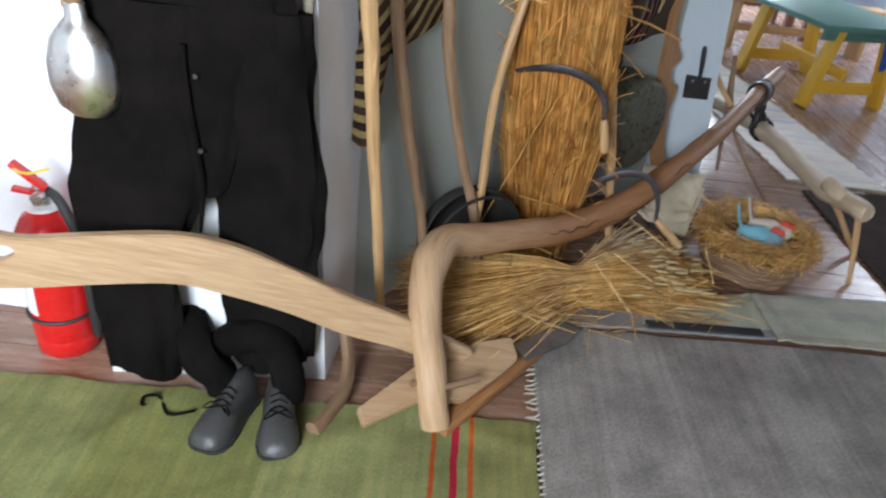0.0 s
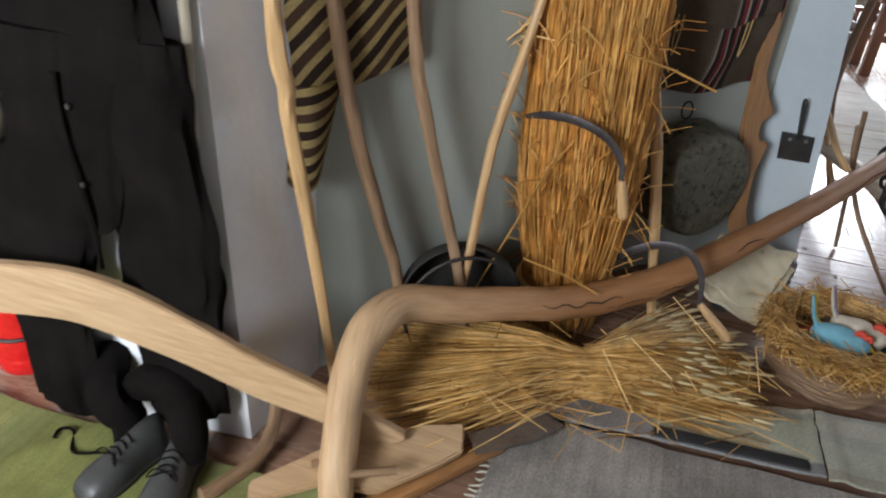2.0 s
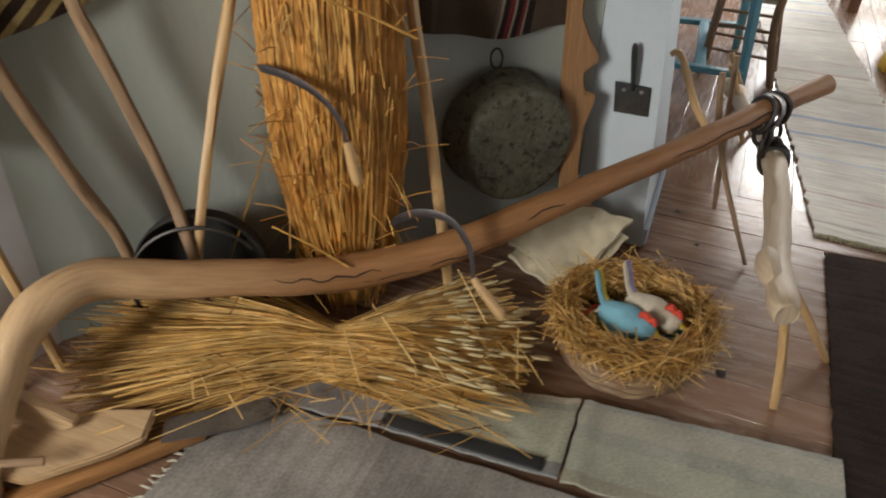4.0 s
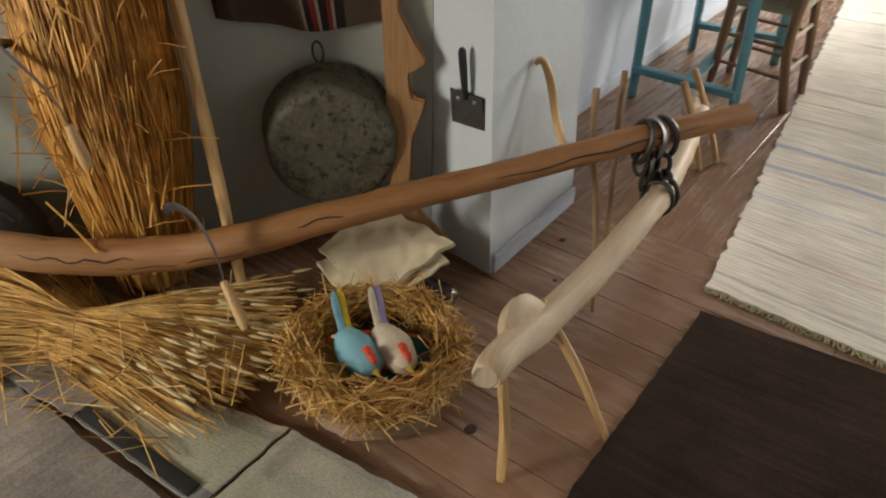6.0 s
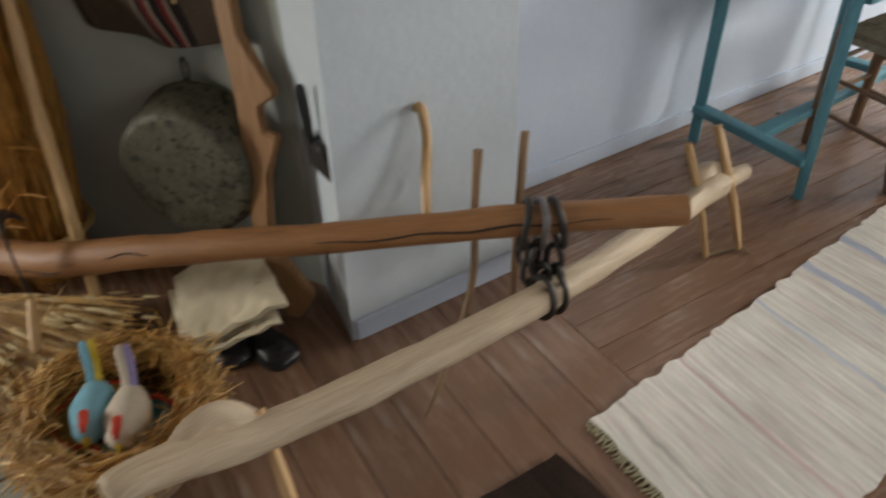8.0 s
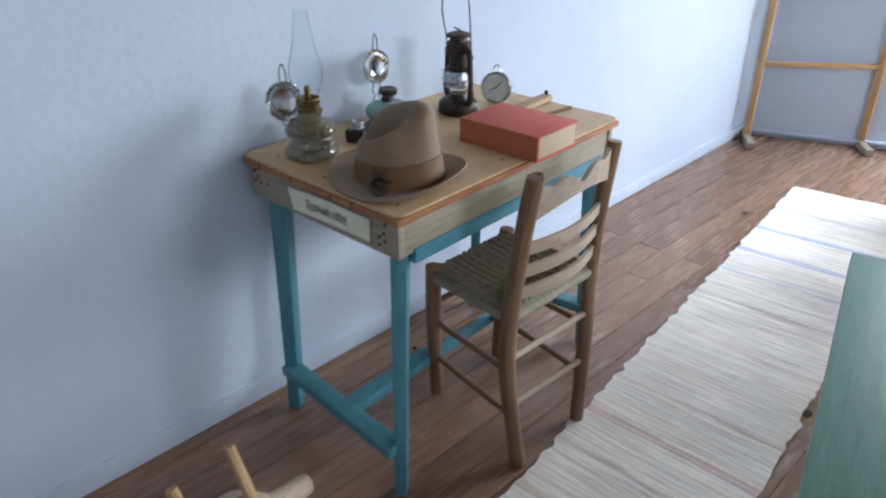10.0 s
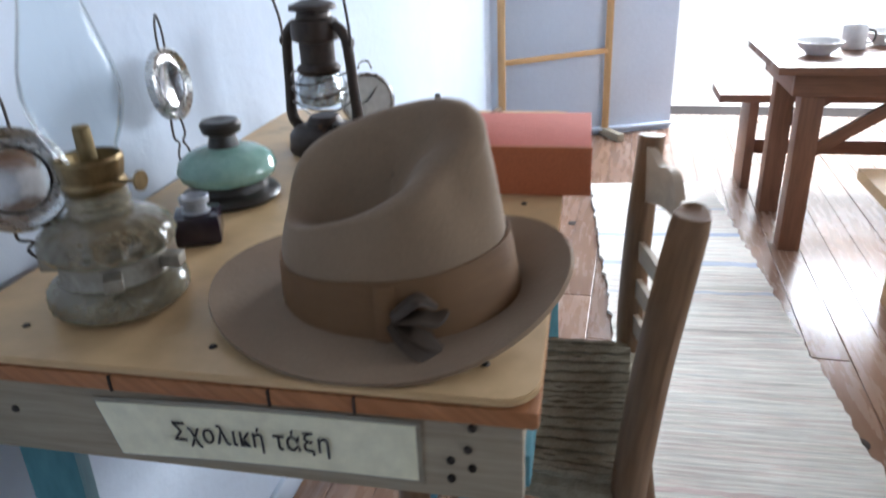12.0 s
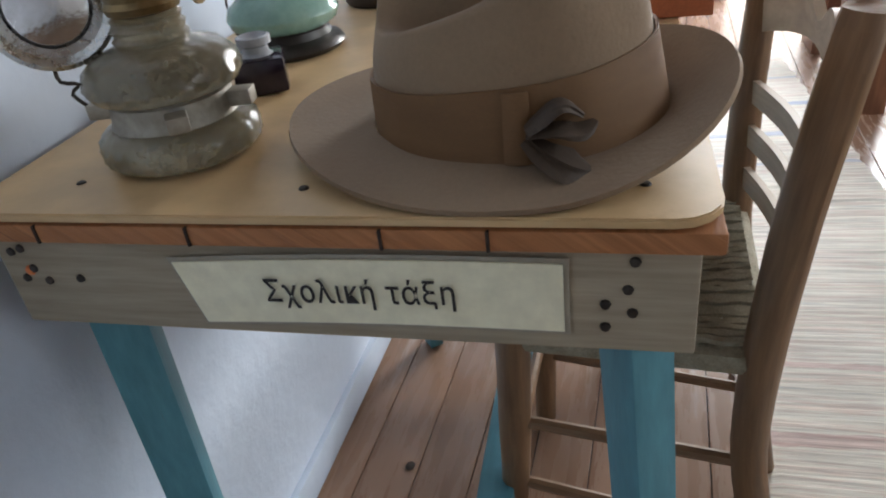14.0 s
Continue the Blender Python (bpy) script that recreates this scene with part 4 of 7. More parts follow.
lathe(bm, [(0, 0.001)] + [(sheaf_r(z) - 0.022, z) for z in (0.002, 0.1, 0.25, 0.4, 0.55, 0.8, 1.1, 1.45)] + [(0, 1.47)], (-0.40, -0.62, 0), 20)
part("core", bm, straw_rust, sheaf, "packed straw inside")
bm = bmesh.new()
for i in range(2300):
    a, z0 = rnd.uniform(0, 6.283), rnd.uniform(0.0, 1.0)
    L = rnd.uniform(0.25, 0.6)
    pts = []
    da = rnd.uniform(-0.25, 0.25)
    rr = rnd.uniform(-0.02, 0.007)
    for k in range(3):
        z = z0 + L * k / 2
        r = sheaf_r(z) + rr + (0.012 * rnd.random() if k == 2 else 0)
        p = sheaf_c(z) + Vector((math.cos(a + da * k / 2) * r, math.sin(a + da * k / 2) * r, 0))
        pts.append(p)
    straw(bm, pts, rnd.uniform(0.0012, 0.0026))
for i in range(150):
    a, z = rnd.uniform(3.0, 6.6), rnd.uniform(0.12, 1.0)
    r = sheaf_r(z)
    p = sheaf_c(z) + Vector((math.cos(a) * r, math.sin(a) * r, 0))
    d = Vector((math.cos(a + rnd.uniform(-1.3, 1.3)), math.sin(a + rnd.uniform(-1.3, 1.3)), rnd.uniform(-1.4, 1.4))).normalized() * rnd.uniform(0.04, 0.14)
    straw(bm, [p, p + d * 0.5 + Vector((0, 0, 0.006)), p + d], rnd.uniform(0.0012, 0.0022))
tagged(part("stalk_bundle", bm, rust, sheaf, "long stalks, some sticking out", smooth=False), kind="stuff")
for a, b in (((-0.45, -0.82, 0.64), (-0.62, -0.86, 0.2)), ((-0.5, -0.82, 0.31), (-0.27, -0.83, 0.255)), ((-0.33, -0.83, 0.93), (-0.1, -0.79, 0.86))):
    bm = bmesh.new()
    a, b = Vector(a), Vector(b)
    straw(bm, [a, a.lerp(b, 0.5) + Vector((0.004, 0, 0.006)), b], 0.0032)
    part("loose_stalk", bm, gold, sheaf, "single loose pale stalk", smooth=False)
# binding band round the foot
bm = B()
tube(bm, [(-0.39 + 0.145 * math.cos(a), -0.62 + 0.145 * math.sin(a), 0.16 + 0.008 * math.sin(3 * a), 0.012) for a in [i * 0.3927 for i in range(16)]], 6, 1, closed=True)
part("band", bm, straw_gold, sheaf, "twisted straw band")

lying = thing("wheat_sheaf", (-0.3, -0.95, 0), "golden wheat sheaf with ears lying across the floor", "wheat sheaf")
bm = bmesh.new()
be = bmesh.new()
tie = Vector((-0.27, -0.93, 0.085))
for i in range(2200):
    u = rnd.gauss(0, 0.42)
    u = max(-1, min(1, u))
    h = rnd.random()
    t = tie + Vector((rnd.uniform(-0.02, 0.02), u * 0.095, 0.012 + h * 0.085 * (1 - u * u) - 0.06))
    Ls, Rs = rnd.uniform(0.26, 0.62), rnd.uniform(0.22, 0.52)
    la, ra = radians(201 - u * 18 + rnd.gauss(0, 9)), radians(31 + u * 22 + rnd.gauss(0, 8))
    lp = t + Vector((math.cos(la) * Ls, math.sin(la) * Ls, 0))
    rp = t + Vector((math.cos(ra) * Rs, math.sin(ra) * Rs, 0))
    lp.z = 0.014 + h * 0.16 * (1 - 0.5 * abs(u))
    rp.z = 0.014 + h * 0.06
    t.z = max(0.02, t.z)
    m1, m2 = t.lerp(lp, 0.5) + Vector((0, 0, 0.015 * h)), t.lerp(rp, 0.5) + Vector((0, 0, 0.02 * h))
    straw(bm, [lp, m1, t, m2, rp], rnd.uniform(0.001, 0.002))
    if i % 4 == 0 and h > 0.25:
        d = (rp - m2).normalized()
        q = m2.lerp(rp, rnd.uniform(0.2, 1.0)) + Vector((0, 0, 0.012))
        for k in range(1):
            tube(be, [(*q, 0.001), (*(q + d * 0.012), 0.006), (*(q + d * 0.034), 0.0055), (*(q + d * 0.056), 0.001)], 5, 1, flat=0.7)
for i in range(260):
    p = Vector((rnd.uniform(-0.8, 0.22), -1.0 + rnd.uniform(-0.16, 0.2), rnd.uniform(0.03, 0.12)))
    p.y += 0.22 * (p.x + 0.3)
    d = Vector((rnd.uniform(-1, 1), rnd.uniform(-0.9, 0.4), rnd.uniform(-0.1, 0.25))).normalized() * rnd.uniform(0.05, 0.2)
    e = p + d
    e.z = max(0.01, e.z)
    straw(bm, [p, p.lerp(e, 0.5), e], 0.0016)
tagged(part("stalk_bundle", bm, gold, lying, "spread dry stalks", smooth=False), kind="stuff")
tagged(part("ear_cluster", be, surface("pale_wheat_ears", (0.55, 0.42, 0.2), (0.75, 0.62, 0.36), 0.7, 30, 300), lying, "pale wheat ears"), kind="stuff")

nest = thing("nest_basket", (0.43, -0.57, 0), "round woven twig basket filled with loose straw", "basket")
NC = Vector((0.43, -0.57, 0))
bm = B()
lathe(bm, [(0, 0.002), (0.14, 0.002), (0.165, 0.03), (0.185, 0.08), (0.2, 0.125), (0.19, 0.128), (0.17, 0.08), (0.14, 0.05), (0, 0.045)], NC, 40)
part("basket_body", bm, surface("dark_twigs", (0.09, 0.06, 0.035), (0.2, 0.14, 0.08), 0.85, 20, 160, stretch=(1, 1, 6), bump=0.8), nest, "woven dark twigs")
for k in range(7):
    z = 0.012 + k * 0.017
    r = 0.152 + 0.05 * (z / 0.125) ** 0.8
    bm = B()
    tube(bm, [(NC.x + (r + 0.004 * math.sin(9 * a + k * 3.14)) * math.cos(a), NC.y + (r + 0.004 * math.sin(9 * a + k * 3.14)) * math.sin(a), z + 0.003 * math.sin(5 * a), 0.009) for a in [i * 0.0982 for i in range(64)]], 5, 1, closed=True)
    part("coil", bm, wood_stick, nest)
bm = bmesh.new()
for i in range(2600):
    a = rnd.uniform(0, 6.283)
    r = min(0.21, max(0.148, 0.178 + rnd.gauss(0, 0.021)))
    z = 0.13 + rnd.uniform(-0.015, 0.05) - 0.25 * max(0, 0.15 - r)
    p = NC + Vector((math.cos(a) * r, math.sin(a) * r, z))
    b = a + 1.57 + rnd.gauss(0, 0.5)
    d = Vector((math.cos(b), math.sin(b), rnd.gauss(0, 0.3))) * rnd.uniform(0.025, 0.075)
    if r > 0.215:
        d.z -= 0.02
    straw(bm, [p - d, p + Vector((0, 0, 0.006)), p + d], rnd.uniform(0.0008, 0.0018))
for i in range(260):
    a, r = rnd.uniform(0, 6.283), 0.15 * math.sqrt(rnd.random())
    p = NC + Vector((math.cos(a) * r, math.sin(a) * r, 0.052 + 0.03 * (r / 0.15) ** 2 + rnd.uniform(0, 0.012)))
    b = rnd.uniform(0, 6.283)
    d = Vector((math.cos(b), math.sin(b), rnd.gauss(0, 0.12))) * rnd.uniform(0.02, 0.06)
    straw(bm, [p - d, p, p + d], 0.0016)
tagged(part("nest_straw", bm, gold, nest, "loose straw filling", smooth=False), kind="stuff")

def yarn(name, c):
    return surface(name, [x * 0.8 for x in c], [min(1, x * 1.1) for x in c], 0.95, 30, 500, bump=0.8)
blue_yarn, cream_yarn, red_yarn, teal_yarn = yarn("light_blue_felt", (0.22, 0.5, 0.62)), yarn("cream_felt", (0.68, 0.6, 0.48)), yarn("red_yarn", (0.65, 0.07, 0.04)), yarn("teal_felt", (0.02, 0.14, 0.18))
mustard, violet = yarn("yellow_felt", (0.7, 0.52, 0.06)), yarn("violet_felt", (0.36, 0.3, 0.55))
for c, r, material, label in (((0.395, -0.61, 0.12), 0.09, yarn("mustard_mat", (0.35, 0.22, 0.05)), "round mustard crocheted mat with red scalloped rim"), ((0.487, -0.545, 0.122), 0.086, teal_yarn, "round dark teal felt mat with red rim")):
    mat_ob = thing("crochet_mat", c, label, "mat", "mats in the nest")
    part("disc", lathe(B(), [(0, 0.006), (r * 0.9, 0.006), (r, 0.003), (r * 0.9, 0), (0, 0)], c, 30), material, mat_ob)
    part("rim", tube(B(), [(c[0] + r * math.cos(a), c[1] + r * math.sin(a), c[2] + 0.005 + 0.004 * math.sin(11 * a), 0.006) for a in [i * 0.1309 for i in range(48)]], 6, 1, closed=True), red_yarn, mat_ob, "red scalloped rim")
def toy_bird(c, heading, tilt, body, label, tail):
    """A small stuffed bird: body, tail, comb and beak."""
    t = thing("toy_bird", c, label, "toy bird", "birds in the nest")
    m = Matrix.Translation(c) @ Matrix.Rotation(radians(heading), 4, "Z") @ Matrix.Rotation(radians(tilt), 4, "Y") @ Matrix.Scale(1.3, 4)
    def pts(rows):
        return [(*(m @ Vector(p[:3])), p[3] * 1.42) for p in rows]
    part("body", tube(B(), pts([(-0.055, 0, 0.03, 0.008), (-0.045, 0, 0.028, 0.02), (-0.02, 0, 0.022, 0.031), (0.01, 0, 0.022, 0.034), (0.035, 0, 0.026, 0.027), (0.055, 0, 0.032, 0.02), (0.068, 0, 0.034, 0.006)]), 14, 3), body, t)
    for k, (material, dy) in enumerate(tail):
        part("tail", tube(B(), pts([(-0.038, dy * 0.3, 0.03, 0.012), (-0.056, dy * 0.8, 0.055, 0.0075), (-0.066, dy, 0.078, 0.0075), (-0.074, dy, 0.1, 0.0065), (-0.077, dy, 0.11, 0.003)]), 8, 3, flat=0.5), material, t)
    part("comb", tube(B(), pts([(0.03, 0, 0.054, 0.005), (0.04, 0, 0.062, 0.007), (0.05, 0, 0.055, 0.006), (0.058, 0, 0.058, 0.006), (0.064, 0, 0.048, 0.004)]), 7, 3), red_yarn, t, "red yarn comb")
    part("beak", tube(B(), pts([(0.064, 0, 0.034, 0.007), (0.082, 0, 0.028, 0.001)]), 7, 1), mustard, t, "yellow beak")
    return t
toy_bird((0.41, -0.612, 0.124), -18, 2, blue_yarn, "small light blue stuffed toy bird with yellow and white tail", [(mustard, 0.009), (blue_yarn, -0.003)])
toy_bird((0.468, -0.553, 0.127), -22, 2, cream_yarn, "small cream stuffed toy bird with red markings and violet tail", [(violet, 0.008), (cream_yarn, -0.004)])
rod("feather", [(0.335, -0.62, 0.165, 0.002), (0.36, -0.605, 0.16, 0.012), (0.385, -0.6, 0.135, 0.003)], cream_yarn, "small white feather stuck in the straw", "feather", 6, 0)

# ---- things on the alcove wall ----
def wall_y(x):
    return -0.14 + (x + 0.17) * 0.14 / 0.548
pan = thing("copper_pan", (-0.05, -0.17, 0.43), "large round blackened copper baking pan hanging on the wall", "pan")
PM = Vector((0.72, -0.69, 0)).to_track_quat("Z", "Y").to_matrix().to_4x4()
PC = Vector((-0.107, -0.146, 0.395))
part("pan_body", lathe(B(), [(0.0, 0.012), (0.183, 0.012), (0.196, 0.002), (0.198, 0.0), (0.196, 0.012), (0.189, 0.03), (0.186, 0.1), (0.178, 0.134), (0.168, 0.143), (0.155, 0.145), (0.06, 0.14), (0.0, 0.1415)], PC, 48, PM), copper, pan, "dented dark base turned outward")
rc = Vector((-0.133, -0.15, 0.616))
part("hanging_ring", tube(B(), [(rc.x + 0.017 * math.cos(a), rc.y + 0.004 * math.cos(a), rc.z + 0.03 * math.sin(a), 0.0035) for a in [i * 0.3927 for i in range(16)]], 6, 1, closed=True), iron, pan, "iron hanging ring")
part("ring_lug", tube(B(), [(-0.123, -0.154, 0.593, 0.013), (-0.1, -0.173, 0.545, 0.01)], 8, 1, flat=0.4), copper, pan)

SD, SN = Vector((0.82, 0.57, 0)), Vector((0.57, -0.82, 0))
def on_slant(x, z):
    """The notched board's own plane: across the bend of the wall, its foot standing out."""
    p = Vector((0.048, -0.075, 0)) + SD * (x - 0.097) + SN * max(-0.03, 0.65 - z) * 0.17
    return (p.x, p.y, max(0.006, z - 0.03 * min(1, z / 0.4)))
def on_pier(x, z, d):
    """On the pier's front, d metres out."""
    return (x, 0.036 + 0.06 * (x - 0.2) - d, z)
bm = B()
board_outline(bm, [on_slant(x, z) for x, z in ((0.085, 1.0), (0.14, 1.0), (0.139, 0.78), (0.175, 0.71), (0.209, 0.657), (0.207, 0.64), (0.164, 0.612), (0.166, 0.58), (0.174, 0.553), (0.211, 0.545), (0.205, 0.52), (0.175, 0.44), (0.168, 0.3), (0.2, 0.2), (0.285, 0.11), (0.283, 0.085), (0.24, 0.012), (0.2, 0.012), (0.14, 0.15), (0.112, 0.245), (0.103, 0.388), (0.097, 0.6))], 0.028, SN)
solo("notched_board", bm, wood_notch, (0.1, wall_y(0.1) - 0.03, 0), "orange-brown notched wooden board standing against the wall", "board")
sc = thing("scraper", on_pier(0.25, 0.45, 0.01), "rusty steel wall scraper with black handle hung on the pier", "scraper")
PNV = (0.06, -1, 0)
bm = B()
board_outline(bm, [on_pier(x, z, 0.014) for x, z in ((0.196, 0.546), (0.305, 0.541), (0.314, 0.448), (0.206, 0.449))], 0.004, PNV)
blade = part("blade", bm, iron, sc, "dark rusty steel blade")
bm = B()
board_outline(bm, [on_pier(x, z, 0.0185) for x, z in ((0.2, 0.545), (0.303, 0.54), (0.306, 0.503), (0.203, 0.507))], 0.004, PNV)
part("clamp_plate", bm, surface("black_plate", (0.012, 0.012, 0.013), (0.03, 0.03, 0.03), 0.45), blade, "black clamp plate")
part("handle", tube(B(), [(*on_pier(0.252, 0.53, 0.022), 0.009), (*on_pier(0.249, 0.565, 0.024), 0.011), (*on_pier(0.242, 0.62, 0.024), 0.0135), (*on_pier(0.237, 0.66, 0.024), 0.0125), (*on_pier(0.236, 0.67, 0.024), 0.006)], 10, 3, flat=0.7), surface("black_handle", (0.012, 0.012, 0.012), (0.03, 0.03, 0.03), 0.4), sc, "black handle with hanging hole")
for x in (0.228, 0.28):
    bm = B()
    lathe(bm, [(0, 0.003), (0.006, 0.002), (0.007, 0)], on_pier(x, 0.525, 0.021), 10, Vector(PNV).to_track_quat("Z", "Y").to_matrix().to_4x4())
    part("rivet", bm, steel, sc, "steel rivet")

brown = (0.1, 0.074, 0.052)
bag_weave = woven("brown_saddlebag_weave", [(0, (0.07, 0.02, 0.02)), (0.03, brown), (0.1, (0.13, 0.1, 0.075)), (0.13, brown), (0.48, (0.14, 0.11, 0.08)), (0.5, (0.3, 0.26, 0.2)), (0.515, (0.03, 0.02, 0.02)), (0.545, (0.18, 0.03, 0.03)), (0.575, (0.32, 0.28, 0.21)), (0.59, (0.025, 0.02, 0.02)), (0.63, (0.2, 0.03, 0.03)), (0.655, (0.3, 0.25, 0.19)), (0.67, (0.03, 0.022, 0.02)), (0.72, (0.1, 0.075, 0.055)), (0.88, brown), (0.95, (0.16, 0.03, 0.03))], axis=0, length=0.46, thread=420)
def bag(u, v):
    p = Vector((-0.29, -0.375, 0)).lerp(Vector((0.09, -0.085, 0)), u)
    out = 0.5 * math.sin(math.pi * min(1, v * 2.4 + 0.05) * 0.5)
    d = -0.07 + 0.12 * out * (0.25 + math.sin(math.pi * (0.06 + 0.88 * u))) + 0.012 * fuzz(u * 0.5, v * 0.55, 9) + 0.008 * math.sin(13 * u + 5 * v)
    z = 0.712 - 0.022 * math.sin(3.14 * u) + 0.006 * math.sin(9 * u) + 0.55 * v
    return (p.x + SN.x * d, p.y + SN.y * d, z)
sb = thing("saddle_bag", (-0.1, -0.2, 0.69), "brown woven saddle bag with dark red stripes hanging on the wall", "bag")
part("pouch", sheet(B(), bag, 40, 36, 0.008, 0.46, 0.55), bag_weave, sb, "sagging woven pouch")
def flap(u, v):
    p = Vector(bag(0.04 + 0.92 * u, 0.42 + 0.3 * v + 0.015 * math.sin(9 * u)))
    return p + SN * (0.014 + 0.006 * math.sin(3.14 * u))
part("flap", sheet(B(), flap, 24, 8, 0.006, 0.4, 0.16), bag_weave, sb, "folded top flap")
for u in (0.2, 0.72):
    q = [Vector(bag(u + du, vv)) + SN * 0.014 for du, vv in ((-0.02, 0.5), (-0.015, 0.3), (0.0, 0.21), (0.02, 0.3), (0.015, 0.45))]
    part("cord_loop", tube(B(), [(*p, 0.0025) for p in q], 6, 4), straw_gold, sb, "thin cord loop")
rc2 = [Vector(bag(1.0, v)) + SN * 0.004 for v in (0.0, 0.1, 0.25, 0.45, 0.7)]
part("edge_binding", tube(B(), [(*p, 0.009) for p in rc2], 8, 3), surface("dark_red_binding", (0.05, 0.012, 0.012), (0.1, 0.03, 0.025), 0.95, 30, 200), sb, "dark red bound edge")

tan, dk = (0.33, 0.24, 0.1), (0.03, 0.018, 0.012)
sock_stops = []
for k in range(15):
    sock_stops += [(k / 15, (0.06, 0.035, 0.02) if k % 2 else dk), (k / 15 + 0.03, (0.13, 0.08, 0.04)), ][:1] + [(k / 15 + 0.037, tan)]
sock_weave = woven("striped_wool", sock_stops[:31], axis=0, length=0.62, thread=300, dirt=0.3)
FD = Vector((0.571, 0.821, 0)).normalized()
FNN = Vector((0.821, -0.571, 0))
def hung(s, z, d):
    p = Vector((-0.985, -1.15, 0)) + FD * s + FNN * d
    return (p.x, p.y, z)
sack = thing("striped_sack", hung(0.05, 0.6, 0.02), "brown and tan striped knitted sack hanging on the wall", "sack")
def sack_body(u, v):
    z = 0.78 + 0.5 * v + 0.1 * u
    s = -0.12 + 0.38 * u - 0.09 * v * (1 - u)
    return hung(s, z, 0.03 + 0.02 * math.sin(3.14 * u) + 0.008 * fuzz(s, z, 10))
bm = sheet(B(), sack_body, 22, 26, 0.012, 0.38, 0.5)
uvl = bm.loops.layers.uv.verify()
for f in bm.faces:
    for lp in f.loops:
        a, b = lp[uvl].uv
        lp[uvl].uv = ((a * 0.55 + (0.5 - b) * 0.835) % 0.62, a * 0.835 + b * 0.55)
part("sack_body", bm, sock_weave, sack)
def sack_toe(u, v):
    s = -0.10 + (0.115 + 0.03 * v) * u - 0.02 * (1 - v)
    z = 0.6 + 0.25 * v + 0.06 * (1 - v) * (2 * u - 1) ** 2
    return hung(s, z, 0.04 + 0.035 * math.sin(3.14 * u))
bm = sheet(B(), sack_toe, 14, 20, 0.012, 0.14, 0.25)
for f in bm.faces:
    for lp in f.loops:
        a, b = lp[bm.loops.layers.uv.verify()].uv
        lp[bm.loops.layers.uv.verify()].uv = ((0.3 - b + a * 0.25) % 0.62, a)
part("sack_toe", bm, sock_weave, sack, "narrow hanging toe of the sack")

pot = thing("iron_cauldron", (-0.66, -0.92, 0), "black sooty iron cauldron lying on its side in the corner", "cauldron")
pc = Vector((-0.69, -0.853, 0.186))
PX = Vector((0.465, -0.88, 0.08)).normalized().to_track_quat("Z", "Y").to_matrix().to_4x4()
part("bowl", lathe(B(), [(0, 0.0), (0.1, 0.002), (0.14, 0.02), (0.17, 0.055), (0.177, 0.08), (0.172, 0.1), (0.179, 0.112), (0.175, 0.116), (0.164, 0.1), (0.166, 0.08), (0.155, 0.055), (0.13, 0.03), (0.09, 0.012), (0, 0.01)], pc, 48, PX), surface("soot_black_iron", (0.008, 0.008, 0.007), (0.026, 0.022, 0.018), 0.85, 10, 80), pot, "sooty open bowl")
part("bail_handle", tube(B(), [(*(pc + PX.to_3x3() @ Vector((0.168 * math.cos(a), 0.168 * math.sin(a), 0.118 + 0.05 * math.sin(a * 0.5 + 0.2)))), 0.005) for a in [0.6 + 0.17 * i for i in range(19)]], 6, 1), iron, pot, "thin iron bail handle")

def sickle(name, pts, h0, h1, label):
    at = min(pts + [h0, h1], key=lambda p: p[2])
    t = thing(name, at[:3], label, "sickle")
    bm = B()
    n = len(pts)
    ps = smooth_path([(*p[:3], 0.004 + 0.0095 * math.sin(math.pi * min(1, (i + 0.3) / (n - 0.4)) ** 0.8)) for i, p in enumerate(pts)], 5)
    tube(bm, [tuple(p) for p in ps], 8, 1, flat=0.22, up=(0, 1, 0))
    part("blade", bm, dark_steel, t, "curved dark steel blade")
    h0, h1 = Vector(h0), Vector(h1)
    part("handle", tube(B(), [(*h0, 0.01), (*h0.lerp(h1, 0.4), 0.014), (*h0.lerp(h1, 0.85), 0.015), (*h1, 0.01)], 9, 3), wood_honey, t, "short worn wooden handle")
    return t
sickle("sickle", [(-0.565, -0.71, 0.69), (-0.5, -0.79, 0.73), (-0.42, -0.826, 0.742), (-0.34, -0.825, 0.715), (-0.288, -0.81, 0.655), (-0.275, -0.8, 0.59)], (-0.275, -0.8, 0.595), (-0.25, -0.795, 0.485), "curved iron sickle with wooden handle hung on the sheaf")
sickle("sickle", [(-0.247, -0.635, 0.275), (-0.205, -0.655, 0.325), (-0.13, -0.665, 0.365), (-0.05, -0.67, 0.36), (0.0, -0.67, 0.29), (0.015, -0.67, 0.19)], (0.015, -0.672, 0.205), (0.118, -0.7, 0.122), "small grey iron sickle leaning over the beam")

sackcloth = surface("beige_sackcloth", (0.52, 0.45, 0.31), (0.68, 0.6, 0.43), 0.9, 6, 300, bump=0.5, spots=((0.34, 0.28, 0.17), 0.2, 8))
def cloth(u, v):
    p = Vector((0.01, -0.345, 0)).lerp(Vector((0.235, -0.375, 0)), u).lerp(Vector((0.085, -0.125, 0)).lerp(Vector((0.345, -0.14, 0)), u), v)
    z = 0.115 + 0.07 * v + 0.02 * math.sin(5 * u + 1) * (1 - v) - 0.05 * (1 - v) * u + 0.018 * fuzz(p.x, p.y, 11) + 0.012 * fuzz(p.x, p.y, 24) - 0.02 * max(0, abs(v - 0.5) * 2 - 0.75)
    return (p.x, p.y, z)
def cloth_fold(u, v):
    p = Vector(cloth(0.02 + 0.96 * u, -0.06 + 1.0 * v))
    return p + Vector((0.012, -0.01, -0.028 - 0.012 * math.sin(7 * u) - 0.012 * v))
